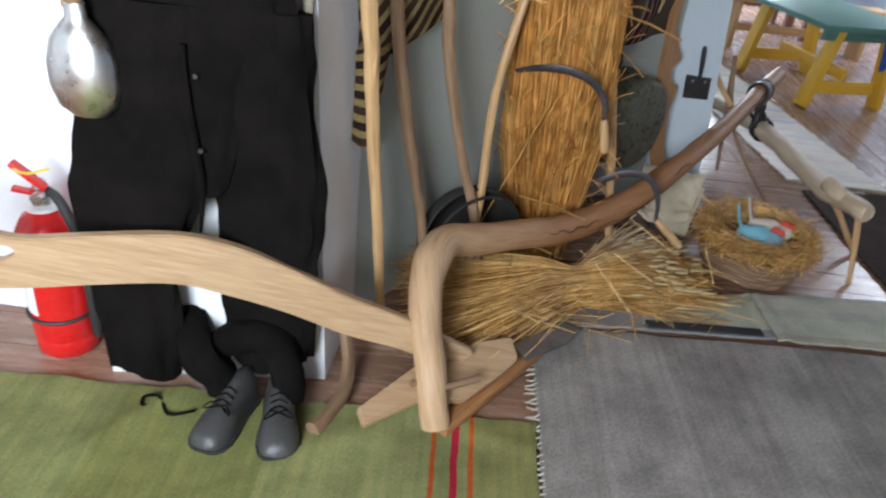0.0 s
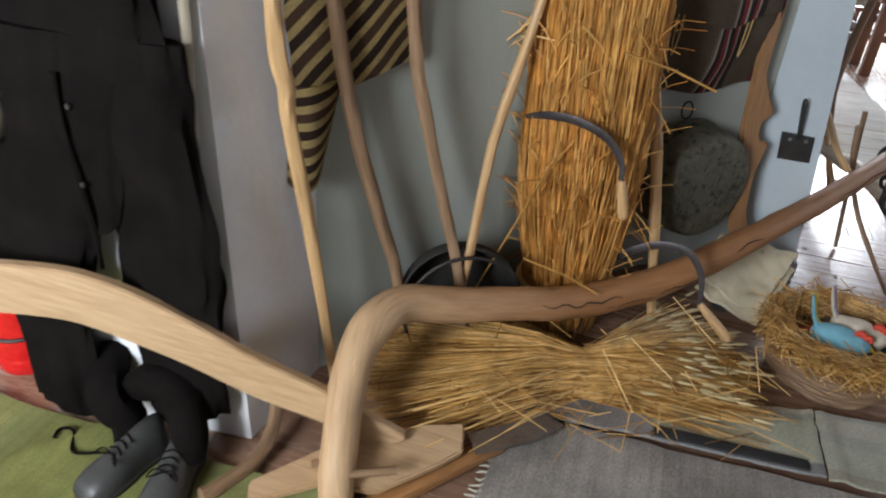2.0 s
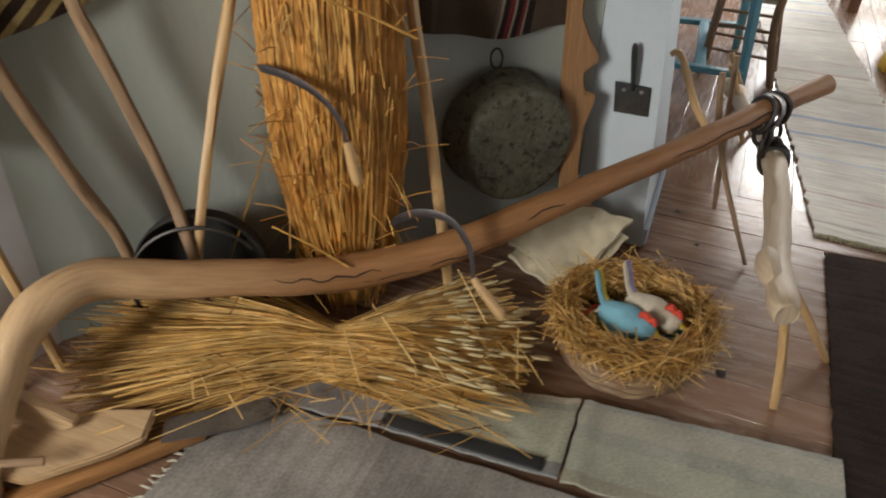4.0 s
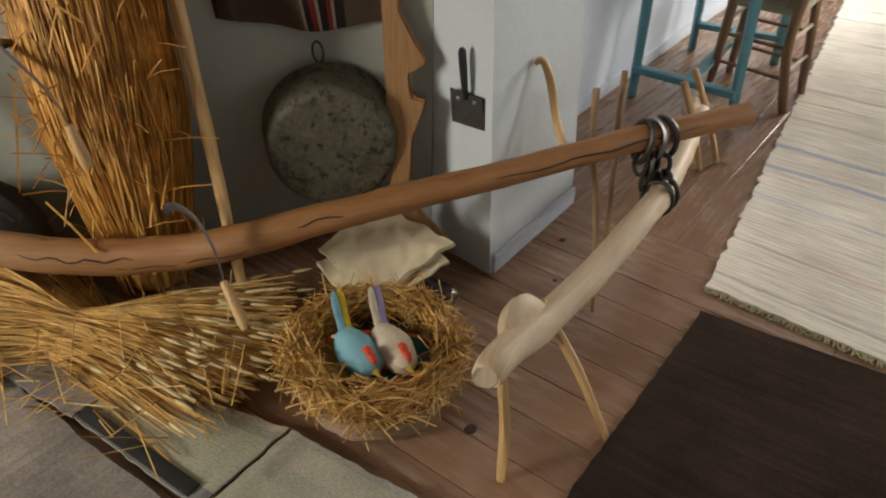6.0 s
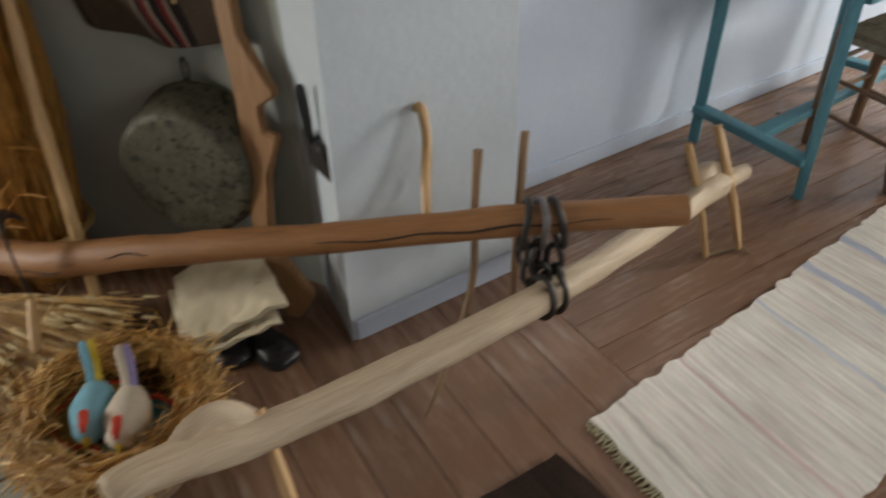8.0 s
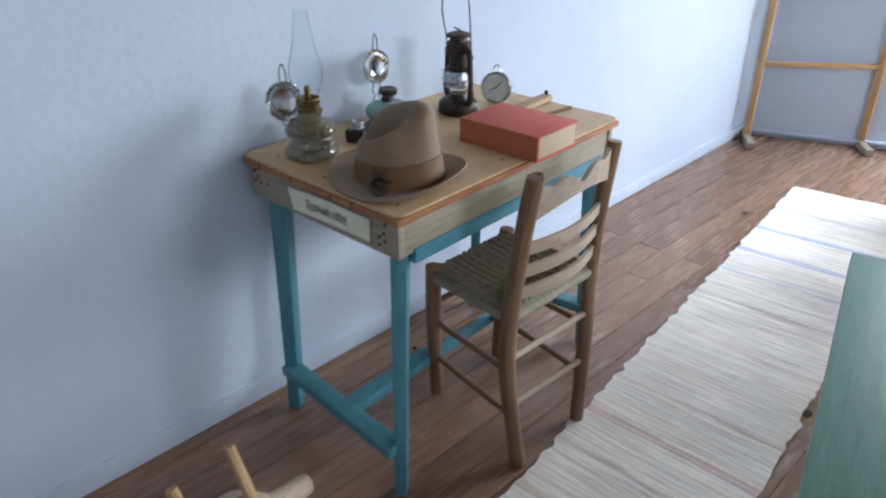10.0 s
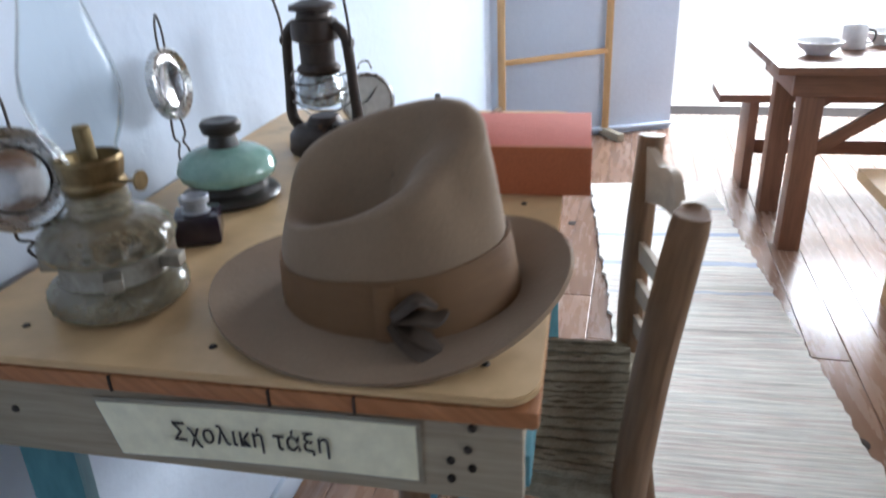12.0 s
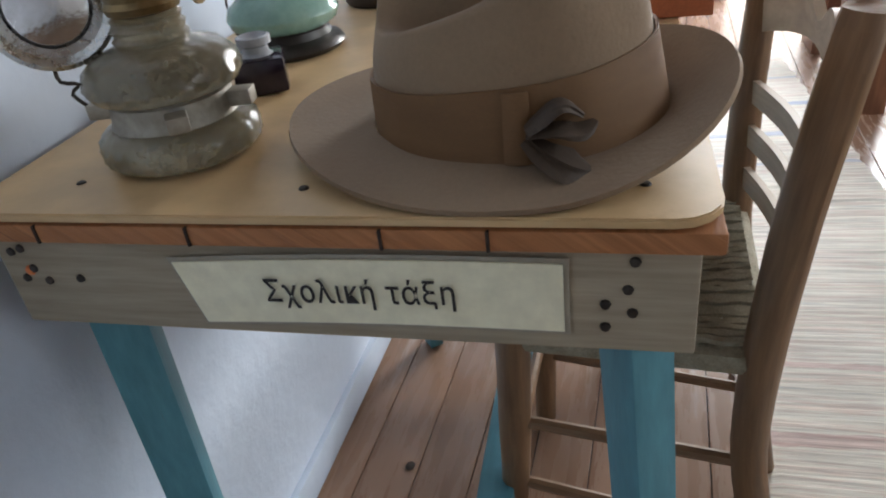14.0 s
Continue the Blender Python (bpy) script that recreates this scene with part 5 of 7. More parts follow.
sacking = thing("sackcloth", (0.17, -0.25, 0.06), "folded beige sackcloth lying over black shoes", "cloth")
part("upper_fold", sheet(B(), cloth, 30, 26, 0.014, 0.3, 0.25), sackcloth, sacking, "crumpled upper layer")
part("lower_fold", sheet(B(), cloth_fold, 30, 26, 0.012, 0.3, 0.25), sackcloth, sacking, "lower folded layer")

# ---- shoes ----
def shoe(at, heading, scale, material, sole_mat, label, group, laces=True, height=1.0):
    """Ankle shoe: toe points along local -y."""
    t = thing("leather_shoe", at, label, "shoe", group)
    m = Matrix.Translation(at) @ Matrix.Rotation(radians(heading), 4, "Z") @ Matrix.Diagonal((scale * 1.12, scale * 0.9, scale, 1))
    prof = [(-0.135, 0.012, 0.018), (-0.128, 0.03, 0.036), (-0.11, 0.041, 0.05), (-0.08, 0.047, 0.06), (-0.04, 0.046, 0.072), (0.0, 0.04, 0.085), (0.03, 0.036, 0.1), (0.06, 0.036, 0.108), (0.09, 0.037, 0.11), (0.115, 0.033, 0.108), (0.128, 0.02, 0.1)]
    bm = B()
    uv = bm.loops.layers.uv.verify()
    rings = []
    for y, w, h in prof:
        h *= height
        ring = []
        for j in range(13):
            a = math.pi * j / 12
            ring.append(bm.verts.new(m @ Vector((w * math.cos(a) * (1 - 0.12 * math.sin(a)), y, 0.018 + (h - 0.018) * math.sin(a) ** 0.75 if 0 < j < 12 else 0.018))))
        rings.append(ring)
    for a, b in zip(rings, rings[1:]):
        for j in range(12):
            bm.faces.new((a[j], a[j + 1], b[j + 1], b[j]))
        bm.faces.new((a[0], b[0], b[12], a[12]))
    bm.faces.new(rings[0]), bm.faces.new(rings[-1][::-1])
    part("upper", bm, material, t)
    bm = B()
    ol = [m @ Vector((w + 0.004, y, 0.01)) for y, w, h in prof] + [m @ Vector((-w - 0.004, y, 0.01)) for y, w, h in reversed(prof)]
    board_outline(bm, [tuple(p) for p in ol], 0.018 * scale, (0, 0, 1))
    part("sole", bm, sole_mat, t, "dark welted sole")
    if laces:
        for k in range(4):
            y = -0.035 + k * 0.018
            h = (0.074 + 0.0075 * k) * height
            part("lace", tube(B(), [(*(m @ Vector((-0.02, y, h - 0.004))), 0.002), (*(m @ Vector((0, y + 0.006, h + 0.004))), 0.0025), (*(m @ Vector((0.02, y - 0.002, h - 0.004))), 0.002)], 5, 2), black_cloth, t)
        for sx in (-1, 1):
            part("lace_loop", tube(B(), [(*(m @ Vector((0, -0.03, 0.079 * height))), 0.002), (*(m @ Vector((sx * 0.02, -0.035, 0.09 * height))), 0.002), (*(m @ Vector((sx * 0.033, -0.05, 0.074 * height))), 0.002), (*(m @ Vector((sx * 0.012, -0.04, 0.08 * height))), 0.002)], 5, 3), black_cloth, t)
    return t
leather = surface("worn_charcoal_leather", (0.028, 0.028, 0.028), (0.06, 0.06, 0.057), 0.42, 14, 160, bump=0.4, spots=((0.12, 0.115, 0.105), 0.2, 25))
rubber = surface("dark_rubber", (0.015, 0.015, 0.015), (0.04, 0.04, 0.038), 0.6)
shoe((-1.215, -1.675, 0.012), -14, 0.95, leather, rubber, "worn charcoal leather lace-up shoe below the trousers", "shoes under the trousers")
shoe((-1.085, -1.675, 0.012), 12, 0.95, leather, rubber, "worn charcoal leather lace-up shoe below the trousers", "shoes under the trousers")
black_leather = surface("black_leather", (0.008, 0.008, 0.01), (0.025, 0.025, 0.028), 0.3, 14, 120)
shoe((0.27, -0.2, 0), 105, 0.9, black_leather, rubber, "black leather shoe half under the sackcloth", "shoes under the sackcloth", False, 0.75)
shoe((0.2, -0.29, 0), 95, 0.9, black_leather, rubber, "black leather shoe half under the sackcloth", "shoes under the sackcloth", False, 0.75)

# ---- costume on the pier ----
def pier_y(x):
    return -1.53 + 0.1137 * (x + 1.565)
suit = thing("felt_trousers", (-1.3, -1.5, 0.03), "black felt trousers hanging on the whitewashed pier", "trousers")
def leg_tube(x_of, z0, z1, w_of, name):
    bm = B()
    uv = bm.loops.layers.uv.verify()
    rings = []
    N, M = 48, 60
    for i in range(M + 1):
        z = z0 + (z1 - z0) * i / M
        x, w = x_of(z), w_of(z)
        ring = []
        for j in range(N):
            a = 2 * math.pi * j / N
            fold = 1 + 0.2 * noise.noise(Vector((math.cos(a) * 3 + x * 3, math.sin(a) * 3, z * 4))) + 0.06 * noise.noise(Vector((math.cos(a) * 9, x * 5, z * 14))) + 0.07 * math.sin(5 * a + z * 7) * math.sin(z * 9 + a)
            dy = 0.034 + 0.006 * math.sin(z * 17)
            ring.append(bm.verts.new((x + w * math.cos(a) * fold, pier_y(x) - 0.046 + dy * math.sin(a) * fold * 1.15, z + 0.02 * math.sin(a * 2 + x * 9) * (1 - i / M))))
        rings.append(ring)
    for a, b in zip(rings, rings[1:]):
        for j in range(N):
            bm.faces.new((a[j], a[(j + 1) % N], b[(j + 1) % N], b[j]))
    bm.faces.new(rings[0]), bm.faces.new(rings[-1][::-1])
    return part(name, bm, black_cloth, suit)
leg_tube(lambda z: -1.46 + 0.085 * max(0, z - 0.35) / 0.6, 0.06, 0.99, lambda z: 0.085 + 0.05 * min(1, max(0, z - 0.08) / 0.5) - 0.01 * max(0, z - 0.6) / 0.4, "trouser_leg")
leg_tube(lambda z: -1.14 - 0.025 * max(0, z - 0.5) / 0.5, 0.11, 0.99, lambda z: 0.1 + 0.022 * min(1, max(0, z - 0.1) / 0.5), "trouser_leg")
leg_tube(lambda z: -1.262, 0.93, 1.5, lambda z: 0.182 - 0.02 * (z - 0.93), "jacket_hem")
leg_tube(lambda z: -1.27, 0.6, 0.99, lambda z: 0.05 + 0.1 * (z - 0.6) / 0.39, "seat_cloth")
fly = part("fly_seam", tube(B(), [(-1.285, pier_y(-1.285) - 0.094, 0.92, 0.006), (-1.279, pier_y(-1.28) - 0.097, 0.8, 0.007), (-1.272, pier_y(-1.27) - 0.094, 0.68, 0.007), (-1.27, pier_y(-1.27) - 0.085, 0.6, 0.006), (-1.29, pier_y(-1.28) - 0.06, 0.48, 0.004)], 8, 4, rough=0.5), black_cloth, suit, "raised button fly")
for z in (0.86, 0.7):
    part("button", lathe(B(), [(0, 0.004), (0.005, 0.004), (0.0065, 0.002), (0.0065, 0)], (-1.262, pier_y(-1.27) - 0.098, z), 12, Matrix.Rotation(radians(90), 4, "X")), surface("horn_button", (0.012, 0.011, 0.01), (0.03, 0.027, 0.024), 0.5), suit, "small dark button")
for pts in ([(-1.36, -1.5, 0.2, 0.04), (-1.30, -1.6, 0.15, 0.05), (-1.25, -1.61, 0.1, 0.043), (-1.235, -1.63, 0.06, 0.036)], [(-1.27, -1.55, 0.15, 0.035), (-1.2, -1.56, 0.2, 0.045), (-1.12, -1.57, 0.19, 0.045), (-1.08, -1.6, 0.12, 0.04), (-1.075, -1.63, 0.06, 0.036)]):
    solo("black_sock", tube(B(), pts, 12, 5, rough=0.25), black_cloth, (pts[-1][0], pts[-1][1], 0.05), "black wool sock slipped into a shoe", "sock", "socks in the shoes")
rod("shoe_cord", [(-1.36, -1.58, 0.02, 0.004), (-1.385, -1.65, 0.022, 0.004), (-1.43, -1.66, 0.02, 0.004), (-1.44, -1.63, 0.02, 0.004), (-1.4, -1.63, 0.026, 0.004), (-1.36, -1.68, 0.02, 0.004), (-1.3, -1.66, 0.022, 0.004)], black_cloth, "thin black cord curled on the kilim", "cord", 6, 0)
bm = B()
tube(bm, [(-1.075, pier_y(-1.075) - 0.02, 0.645, 0.012), (-1.07, pier_y(-1.07) - 0.022, 0.85, 0.012), (-1.062, pier_y(-1.06) - 0.02, 1.02, 0.011), (-1.06, pier_y(-1.06) - 0.02, 1.35, 0.01)], 8, 3, rough=0.2)
solo("hanging_rod", bm, wood_grey, (-1.075, -1.48, 0.64), "thin dark grey rod hanging on the pier edge", "rod")
flask = thing("metal_flask", (-1.48, -1.57, 0.755), "dented oval aluminium flask hanging beside the trousers", "flask")
fc = (-1.48, pier_y(-1.48) - 0.085, 0.755)
polished = surface("worn_aluminium", (0.6, 0.6, 0.58), (0.74, 0.74, 0.72), 0.3, 6, 40, metal=1.0, bump=0.25, spots=((0.3, 0.28, 0.25), 0.12, 22), distance=0.004)
part("flask_body", lathe(B(), [(0, 0), (0.035, 0.003), (0.06, 0.025), (0.071, 0.065), (0.071, 0.11), (0.058, 0.155), (0.035, 0.185), (0.022, 0.198), (0.02, 0.225), (0, 0.226)], fc, 32, Matrix.Diagonal((1, 0.62, 1, 1)), lambda a, i: 1 + 0.03 * noise.noise(Vector((math.cos(a) * 2, math.sin(a) * 2, i)))), polished, flask)
part("cork", lathe(B(), [(0.016, 0.224), (0.018, 0.25), (0.016, 0.275), (0, 0.276)], fc, 14, Matrix.Diagonal((1, 0.8, 1, 1))), wood_stick, flask, "brown cork stopper")
part("cord", tube(B(), [(fc[0] - 0.02, fc[1], fc[2] + 0.215, 0.005), (fc[0] - 0.01, fc[1] - 0.01, fc[2] + 0.3, 0.005), (fc[0] + 0.02, fc[1], fc[2] + 0.5, 0.005), (fc[0] + 0.05, fc[1] + 0.03, fc[2] + 0.7, 0.005)], 6, 4), surface("tan_cord", (0.3, 0.2, 0.1), (0.45, 0.32, 0.17), 0.9), flask, "tan cord")

ext = thing("fire_extinguisher", (-1.725, -1.435, 0), "red fire extinguisher with black hose standing on the floor", "fire extinguisher")
red_paint = surface("glossy_red_paint", (0.55, 0.012, 0.012), (0.66, 0.02, 0.018), 0.22, 3, 60, bump=0.05)
ec = (-1.725, -1.435, 0.0)
part("cylinder", lathe(B(), [(0, 0.004), (0.062, 0.002), (0.068, 0.01), (0.068, 0.045), (0.0665, 0.047), (0.0665, 0.052), (0.07, 0.055), (0.07, 0.3), (0.066, 0.335), (0.05, 0.365), (0.03, 0.382), (0.022, 0.39), (0, 0.39)], ec, 40), red_paint, ext)
part("neck_ring", lathe(B(), [(0.022, 0.385), (0.036, 0.387), (0.036, 0.395), (0.02, 0.397)], ec, 24), surface("white_plastic", (0.7, 0.7, 0.7), (0.8, 0.8, 0.8), 0.4), ext, "white plastic collar")
part("valve", lathe(B(), [(0.02, 0.39), (0.02, 0.41), (0.015, 0.415), (0.016, 0.445), (0.01, 0.455), (0, 0.455)], ec, 16), tin, ext, "steel valve")
bm = B()
bar(bm, (ec[0] + 0.02, ec[1] - 0.01, 0.44), (ec[0] - 0.04, ec[1] - 0.02, 0.5), 0.024, 0.012, 0.004)
part("lever", bm, red_paint, ext, "red squeeze lever")
bm = B()
bar(bm, (ec[0] + 0.015, ec[1] - 0.01, 0.425), (ec[0] - 0.045, ec[1] - 0.025, 0.44), 0.02, 0.009, 0.003)
part("carry_handle", bm, red_paint, ext, "red carrying handle")
part("gauge", lathe(B(), [(0, 0.02), (0.014, 0.018), (0.014, 0)], (ec[0] + 0.01, ec[1] - 0.02, 0.425), 16, Matrix.Rotation(radians(90), 4, "X")), tin, ext, "small pressure gauge")
part("safety_seal", tube(B(), [(ec[0] - 0.03, ec[1] - 0.03, 0.49, 0.003), (ec[0] + 0.0, ec[1] - 0.035, 0.485, 0.003), (ec[0] + 0.04, ec[1] - 0.02, 0.495, 0.003)], 6, 3), mustard, ext, "yellow plastic seal")
part("hose", tube(B(), [(ec[0] + 0.015, ec[1], 0.43, 0.01), (ec[0] + 0.05, ec[1] - 0.02, 0.415, 0.011), (ec[0] + 0.082, ec[1] - 0.03, 0.33, 0.011), (ec[0] + 0.084, ec[1] - 0.025, 0.2, 0.011), (ec[0] + 0.082, ec[1] - 0.02, 0.1, 0.012), (ec[0] + 0.08, ec[1] - 0.02, 0.05, 0.008)], 10, 5), rubber, ext, "black rubber hose")
part("strap", tube(B(), [(ec[0] + 0.073 * math.cos(a), ec[1] + 0.073 * math.sin(a), 0.115, 0.005) for a in [i * 0.2618 for i in range(24)]], 6, 1, closed=True), rubber, ext, "black rubber strap")
bm = B()
sheet(bm, lambda u, v: (ec[0] + 0.0712 * math.cos(radians(195 + 60 * u)), ec[1] + 0.0712 * math.sin(radians(195 + 60 * u)), 0.13 + 0.12 * v), 8, 2, 0.0008, 1, 1)
ext.scale = (1.15, 1.15, 1.1)
part("paper_label", bm, surface("label_paper", (0.7, 0.7, 0.68), (0.8, 0.8, 0.78), 0.6), ext, "white printed label")
# ---- covered bench in the next bay ----
blanket = woven("red_black_blanket", [(0, (0.3, 0.13, 0.03)), (0.3, (0.36, 0.17, 0.05)), (0.46, (0.02, 0.02, 0.02)), (0.5, (0.5, 0.06, 0.03)), (0.54, (0.6, 0.55, 0.48)), (0.57, (0.5, 0.06, 0.03)), (0.61, (0.02, 0.02, 0.02)), (0.75, (0.45, 0.05, 0.03)), (0.8, (0.55, 0.2, 0.05)), (0.84, (0.02, 0.02, 0.02))], axis=1, length=0.55, thread=300)
bench = thing("blanket_bench", (-2.85, -0.85, 0), "low bench covered with a red, orange and black striped blanket", "bench")
bm = B()
box(bm, (-2.85, -0.82, 0.22), (1.3, 0.5, 0.43), None, 0.01)
part("bench_body", bm, wood_red, bench)
bm = sheet(B(), lambda u, v: (-3.5 + 1.31 * u, -1.085 + 0.012 * fuzz(u * 3, v, 3) if v < 0.85 else -1.08 + (v - 0.85) * 2.2, 0.46 * min(1, (1 - v) * 0 + v / 0.85) if v < 0.85 else 0.462), 30, 20, 0.01, 1.3, 0.55)
part("striped_blanket", bm, blanket, bench, "striped woven blanket hanging over the front")

# ---- things on the school table ----
TZ = 0.752
label_paper = surface("cream_card", (0.82, 0.8, 0.6), (0.88, 0.86, 0.66), 0.5, 3, 60, bump=0.05)
def front(x, d=0.0):
    return 1.497 + 0.044 * (x - 0.048) + 0.0115 - d
sign = thing("label_card", (0.36, 1.517, 0.66), "cream paper label with black Greek words pinned on the table apron", "sign")
def card(u, v, d, m):
    """A point of the card, with a margin m round it, d off the apron."""
    u, v = u * (1 + 2 * m) - m, v * (1 + 10 * m) - 5 * m
    x = 0.216 + 0.281 * u + 0.014 * (1 - v) * (1 - u)
    return (x, front(x, d + 0.002 * math.sin(3.14 * u)), 0.6555 + 0.053 * v + 0.006 * u + 0.004 * math.sin(3.14 * u))
film = sheet(B(), lambda u, v: card(u, v, 0.0022, 0.013), 16, 3, 0.0006, 1, 1)
part("clear_film", film, surface("laminating_film", (0.33, 0.31, 0.26), (0.4, 0.375, 0.31), 0.15, 4, 50, bump=0.05), sign, "glossy film margin")
bm = sheet(B(), lambda u, v: card(u, v, 0.0037, 0), 16, 3, 0.0012, 1, 1)
part("card", bm, label_paper, sign)
cu = bpy.data.curves.new("label_text", "FONT")
cu.body, cu.size, cu.extrude, cu.align_x = "\u03a3\u03c7\u03bf\u03bb\u03b9\u03ba\u03ae \u03c4\u03ac\u03be\u03b7", 0.0262, 0.0002, "CENTER"
cu.space_character, cu.resolution_u, cu.offset = 1.08, 6, 0.00015
tmp = new("label_text", cu)
me = bpy.data.meshes.new_from_object(tmp.evaluated_get(bpy.context.evaluated_depsgraph_get()))
bpy.data.objects.remove(tmp)
ink_black = surface("black_ink", (0.01, 0.01, 0.01), (0.02, 0.02, 0.02), 0.6)
me.materials.clear()
me.materials.append(ink_black)
wide = max(v.co.x for v in me.vertices) - min(v.co.x for v in me.vertices)
for v in me.vertices:
    x = 0.357 + v.co.x * 0.138 / max(wide, 0.01)
    u = (x - 0.216) / 0.281
    v.co = Vector((x, front(x, 0.0066 + 0.002 * math.sin(3.14 * u)) - v.co.z, 0.6785 + v.co.y + 0.006 * u))
tx = new("lettering", me)
tx.parent = sign
tx.matrix_parent_inverse = Matrix.Translation(-Vector(sign.location))

felt = surface("taupe_felt", (0.205, 0.137, 0.084), (0.285, 0.2, 0.127), 0.95, 6, 260, mixf=0.2, bump=0.3, spots=((0.32, 0.25, 0.18), 0.12, 7))
felt.node_tree.nodes["Principled BSDF"].inputs["Sheen Weight"].default_value = 0.15
ribbon = surface("brown_ribbon", (0.14, 0.068, 0.025), (0.215, 0.113, 0.045), 0.6, 8, 400, stretch=(1, 1, 6), bump=0.4, spots=((0.1, 0.05, 0.025), 0.3, 10))
ribbon_dark = surface("dark_ribbon", (0.032, 0.02, 0.013), (0.07, 0.045, 0.028), 0.65, 20, 400)
hat = thing("felt_hat", (0.44, 1.66, TZ), "taupe felt fedora with brown ribbon and bow on the table", "hat")
HC = Vector((0.437, 1.657, TZ))
def brim(a, s):
    rx, ry = 0.1 + 0.066 * s, 0.086 + 0.058 * s
    x, y = rx * math.cos(a), ry * math.sin(a)
    lift = 0.036 * s ** 1.6 * max(0, math.cos(a - 0.25)) ** 2 + 0.02 * s ** 1.6 * max(0, -math.cos(a)) ** 2 + 0.016 * s * max(0, math.sin(a)) ** 2
    z = 0.012 - 0.009 * s * (1 - max(0, math.cos(a - 0.25)) ** 2) + lift
    return HC + Vector((x, y, z))
bm = B()
sheet(bm, lambda u, v: brim(2 * math.pi * u, v), 64, 8, 0.004, 1, 0.1)
part("brim", bm, felt, hat, "curled felt brim")
def crown(a, s):
    if s < 0.62:
        q = s / 0.62
        rho, z = 1.0 - (0.11 + 0.09 * math.cos(a)) * q - 0.05 * q * q, 0.008 + 0.128 * q
    else:
        q = (s - 0.62) / 0.38
        rho, z = (0.84 - 0.09 * math.cos(a)) * math.cos(q * math.pi / 2) ** 0.75, 0.136 + 0.03 * math.sin(q * math.pi / 2)
    x, y = 0.106 * rho * math.cos(a), 0.09 * rho * math.sin(a)
    top = max(0, (z - 0.06) / 0.1)
    z += 0.26 * x * top + 0.3 * y * top - 0.012 * top
    gx = math.exp(-((x + 0.022) / (0.075 if x < -0.022 else 0.05)) ** 2)
    gy = math.exp(-((y + 0.012) / (0.019 if y > -0.012 else 0.045)) ** 2)
    z += 0.012 * min(1, top) * math.exp(-((y - 0.022) / 0.028) ** 2)
    z -= 0.072 * min(1, top) * gx * gy
    pin = 1.1 * math.exp(-((a - math.radians(256)) / 0.5) ** 2) + 0.7 * math.exp(-((a - math.radians(325)) / 0.32) ** 2)
    d = 1 - 0.16 * pin * math.exp(-((z - 0.128) / 0.03) ** 2)
    return HC + Vector((x * d + 0.012, y * d, z))
bm = B()
sheet(bm, lambda u, v: crown(2 * math.pi * u, min(v, 0.9995)), 96, 72, 0.003, 0.6, 0.2)
part("crown", bm, felt, hat, "pinched felt crown")
bm = B()
def band_at(u, v):
    a = 2 * math.pi * u
    p = crown(a, 0.02 + (0.235 + 0.05 * math.cos(a)) * v)
    o = Vector((math.cos(a), math.sin(a), 0))
    return p + o * (0.0035 + 0.0008 * math.sin(40 * u))
sheet(bm, band_at, 72, 5, 0.0025, 0.62, 0.04)
band = part("ribbon_band", bm, ribbon, hat, "faded brown ribbon band")
def on_band(deg, h, out):
    a = radians(deg)
    p = crown(a, 0.02 + 0.235 * h)
    return p + Vector((math.cos(a), math.sin(a), 0)) * out
for pts in ([(on_band(282, 0.5, 0.008), 0.006), (on_band(287, 0.66, 0.01), 0.009), (on_band(293, 0.8, 0.011), 0.009), (on_band(300, 0.62, 0.01), 0.004)],
            [(on_band(282, 0.4, 0.008), 0.006), (on_band(287, 0.22, 0.012), 0.009), (on_band(294, 0.05, 0.018), 0.011), (on_band(300, -0.06, 0.02), 0.004)],
            [(on_band(282, 0.45, 0.01), 0.006), (on_band(290, 0.5, 0.014), 0.009), (on_band(298, 0.42, 0.013), 0.01), (on_band(305, 0.5, 0.01), 0.003)]):
    part("bow_loop", tube(B(), [(*p, r * 1.3) for p, r in pts], 12, 5, flat=0.35, rough=0.7), ribbon_dark, band, "dark crumpled ribbon bow")
bm = B()
sheet(bm, lambda u, v: on_band(274 + 9 * u, 0.02 + 0.96 * v, 0.0062 + 0.002 * math.sin(3.14 * u)), 6, 6, 0.0016, 0.02, 0.04)
part("bow_knot", bm, ribbon, band, "flat ribbon knot")

glass_body = surface("frosted_old_glass", (0.24, 0.2, 0.13), (0.46, 0.415, 0.3), 0.1, 30, 150, bump=0.3, distance=0.002, spots=((0.2, 0.14, 0.08), 0.35, 60))
glass_body.node_tree.nodes["Principled BSDF"].inputs["Transmission Weight"].default_value = 0.6
clear = glassy("lamp_glass", (0.97, 0.985, 0.99), 0.03, 0.16)
green_glass = surface("mint_glass", (0.28, 0.52, 0.44), (0.4, 0.64, 0.55), 0.15, 12, 60, bump=0.15)
green_glass.node_tree.nodes["Principled BSDF"].inputs["Transmission Weight"].default_value = 0.3
mirror = surface("old_mirror", (0.7, 0.7, 0.7), (0.86, 0.86, 0.86), 0.1, 30, 120, metal=1.0, bump=0.15, spots=((0.35, 0.33, 0.3), 0.3, 70))
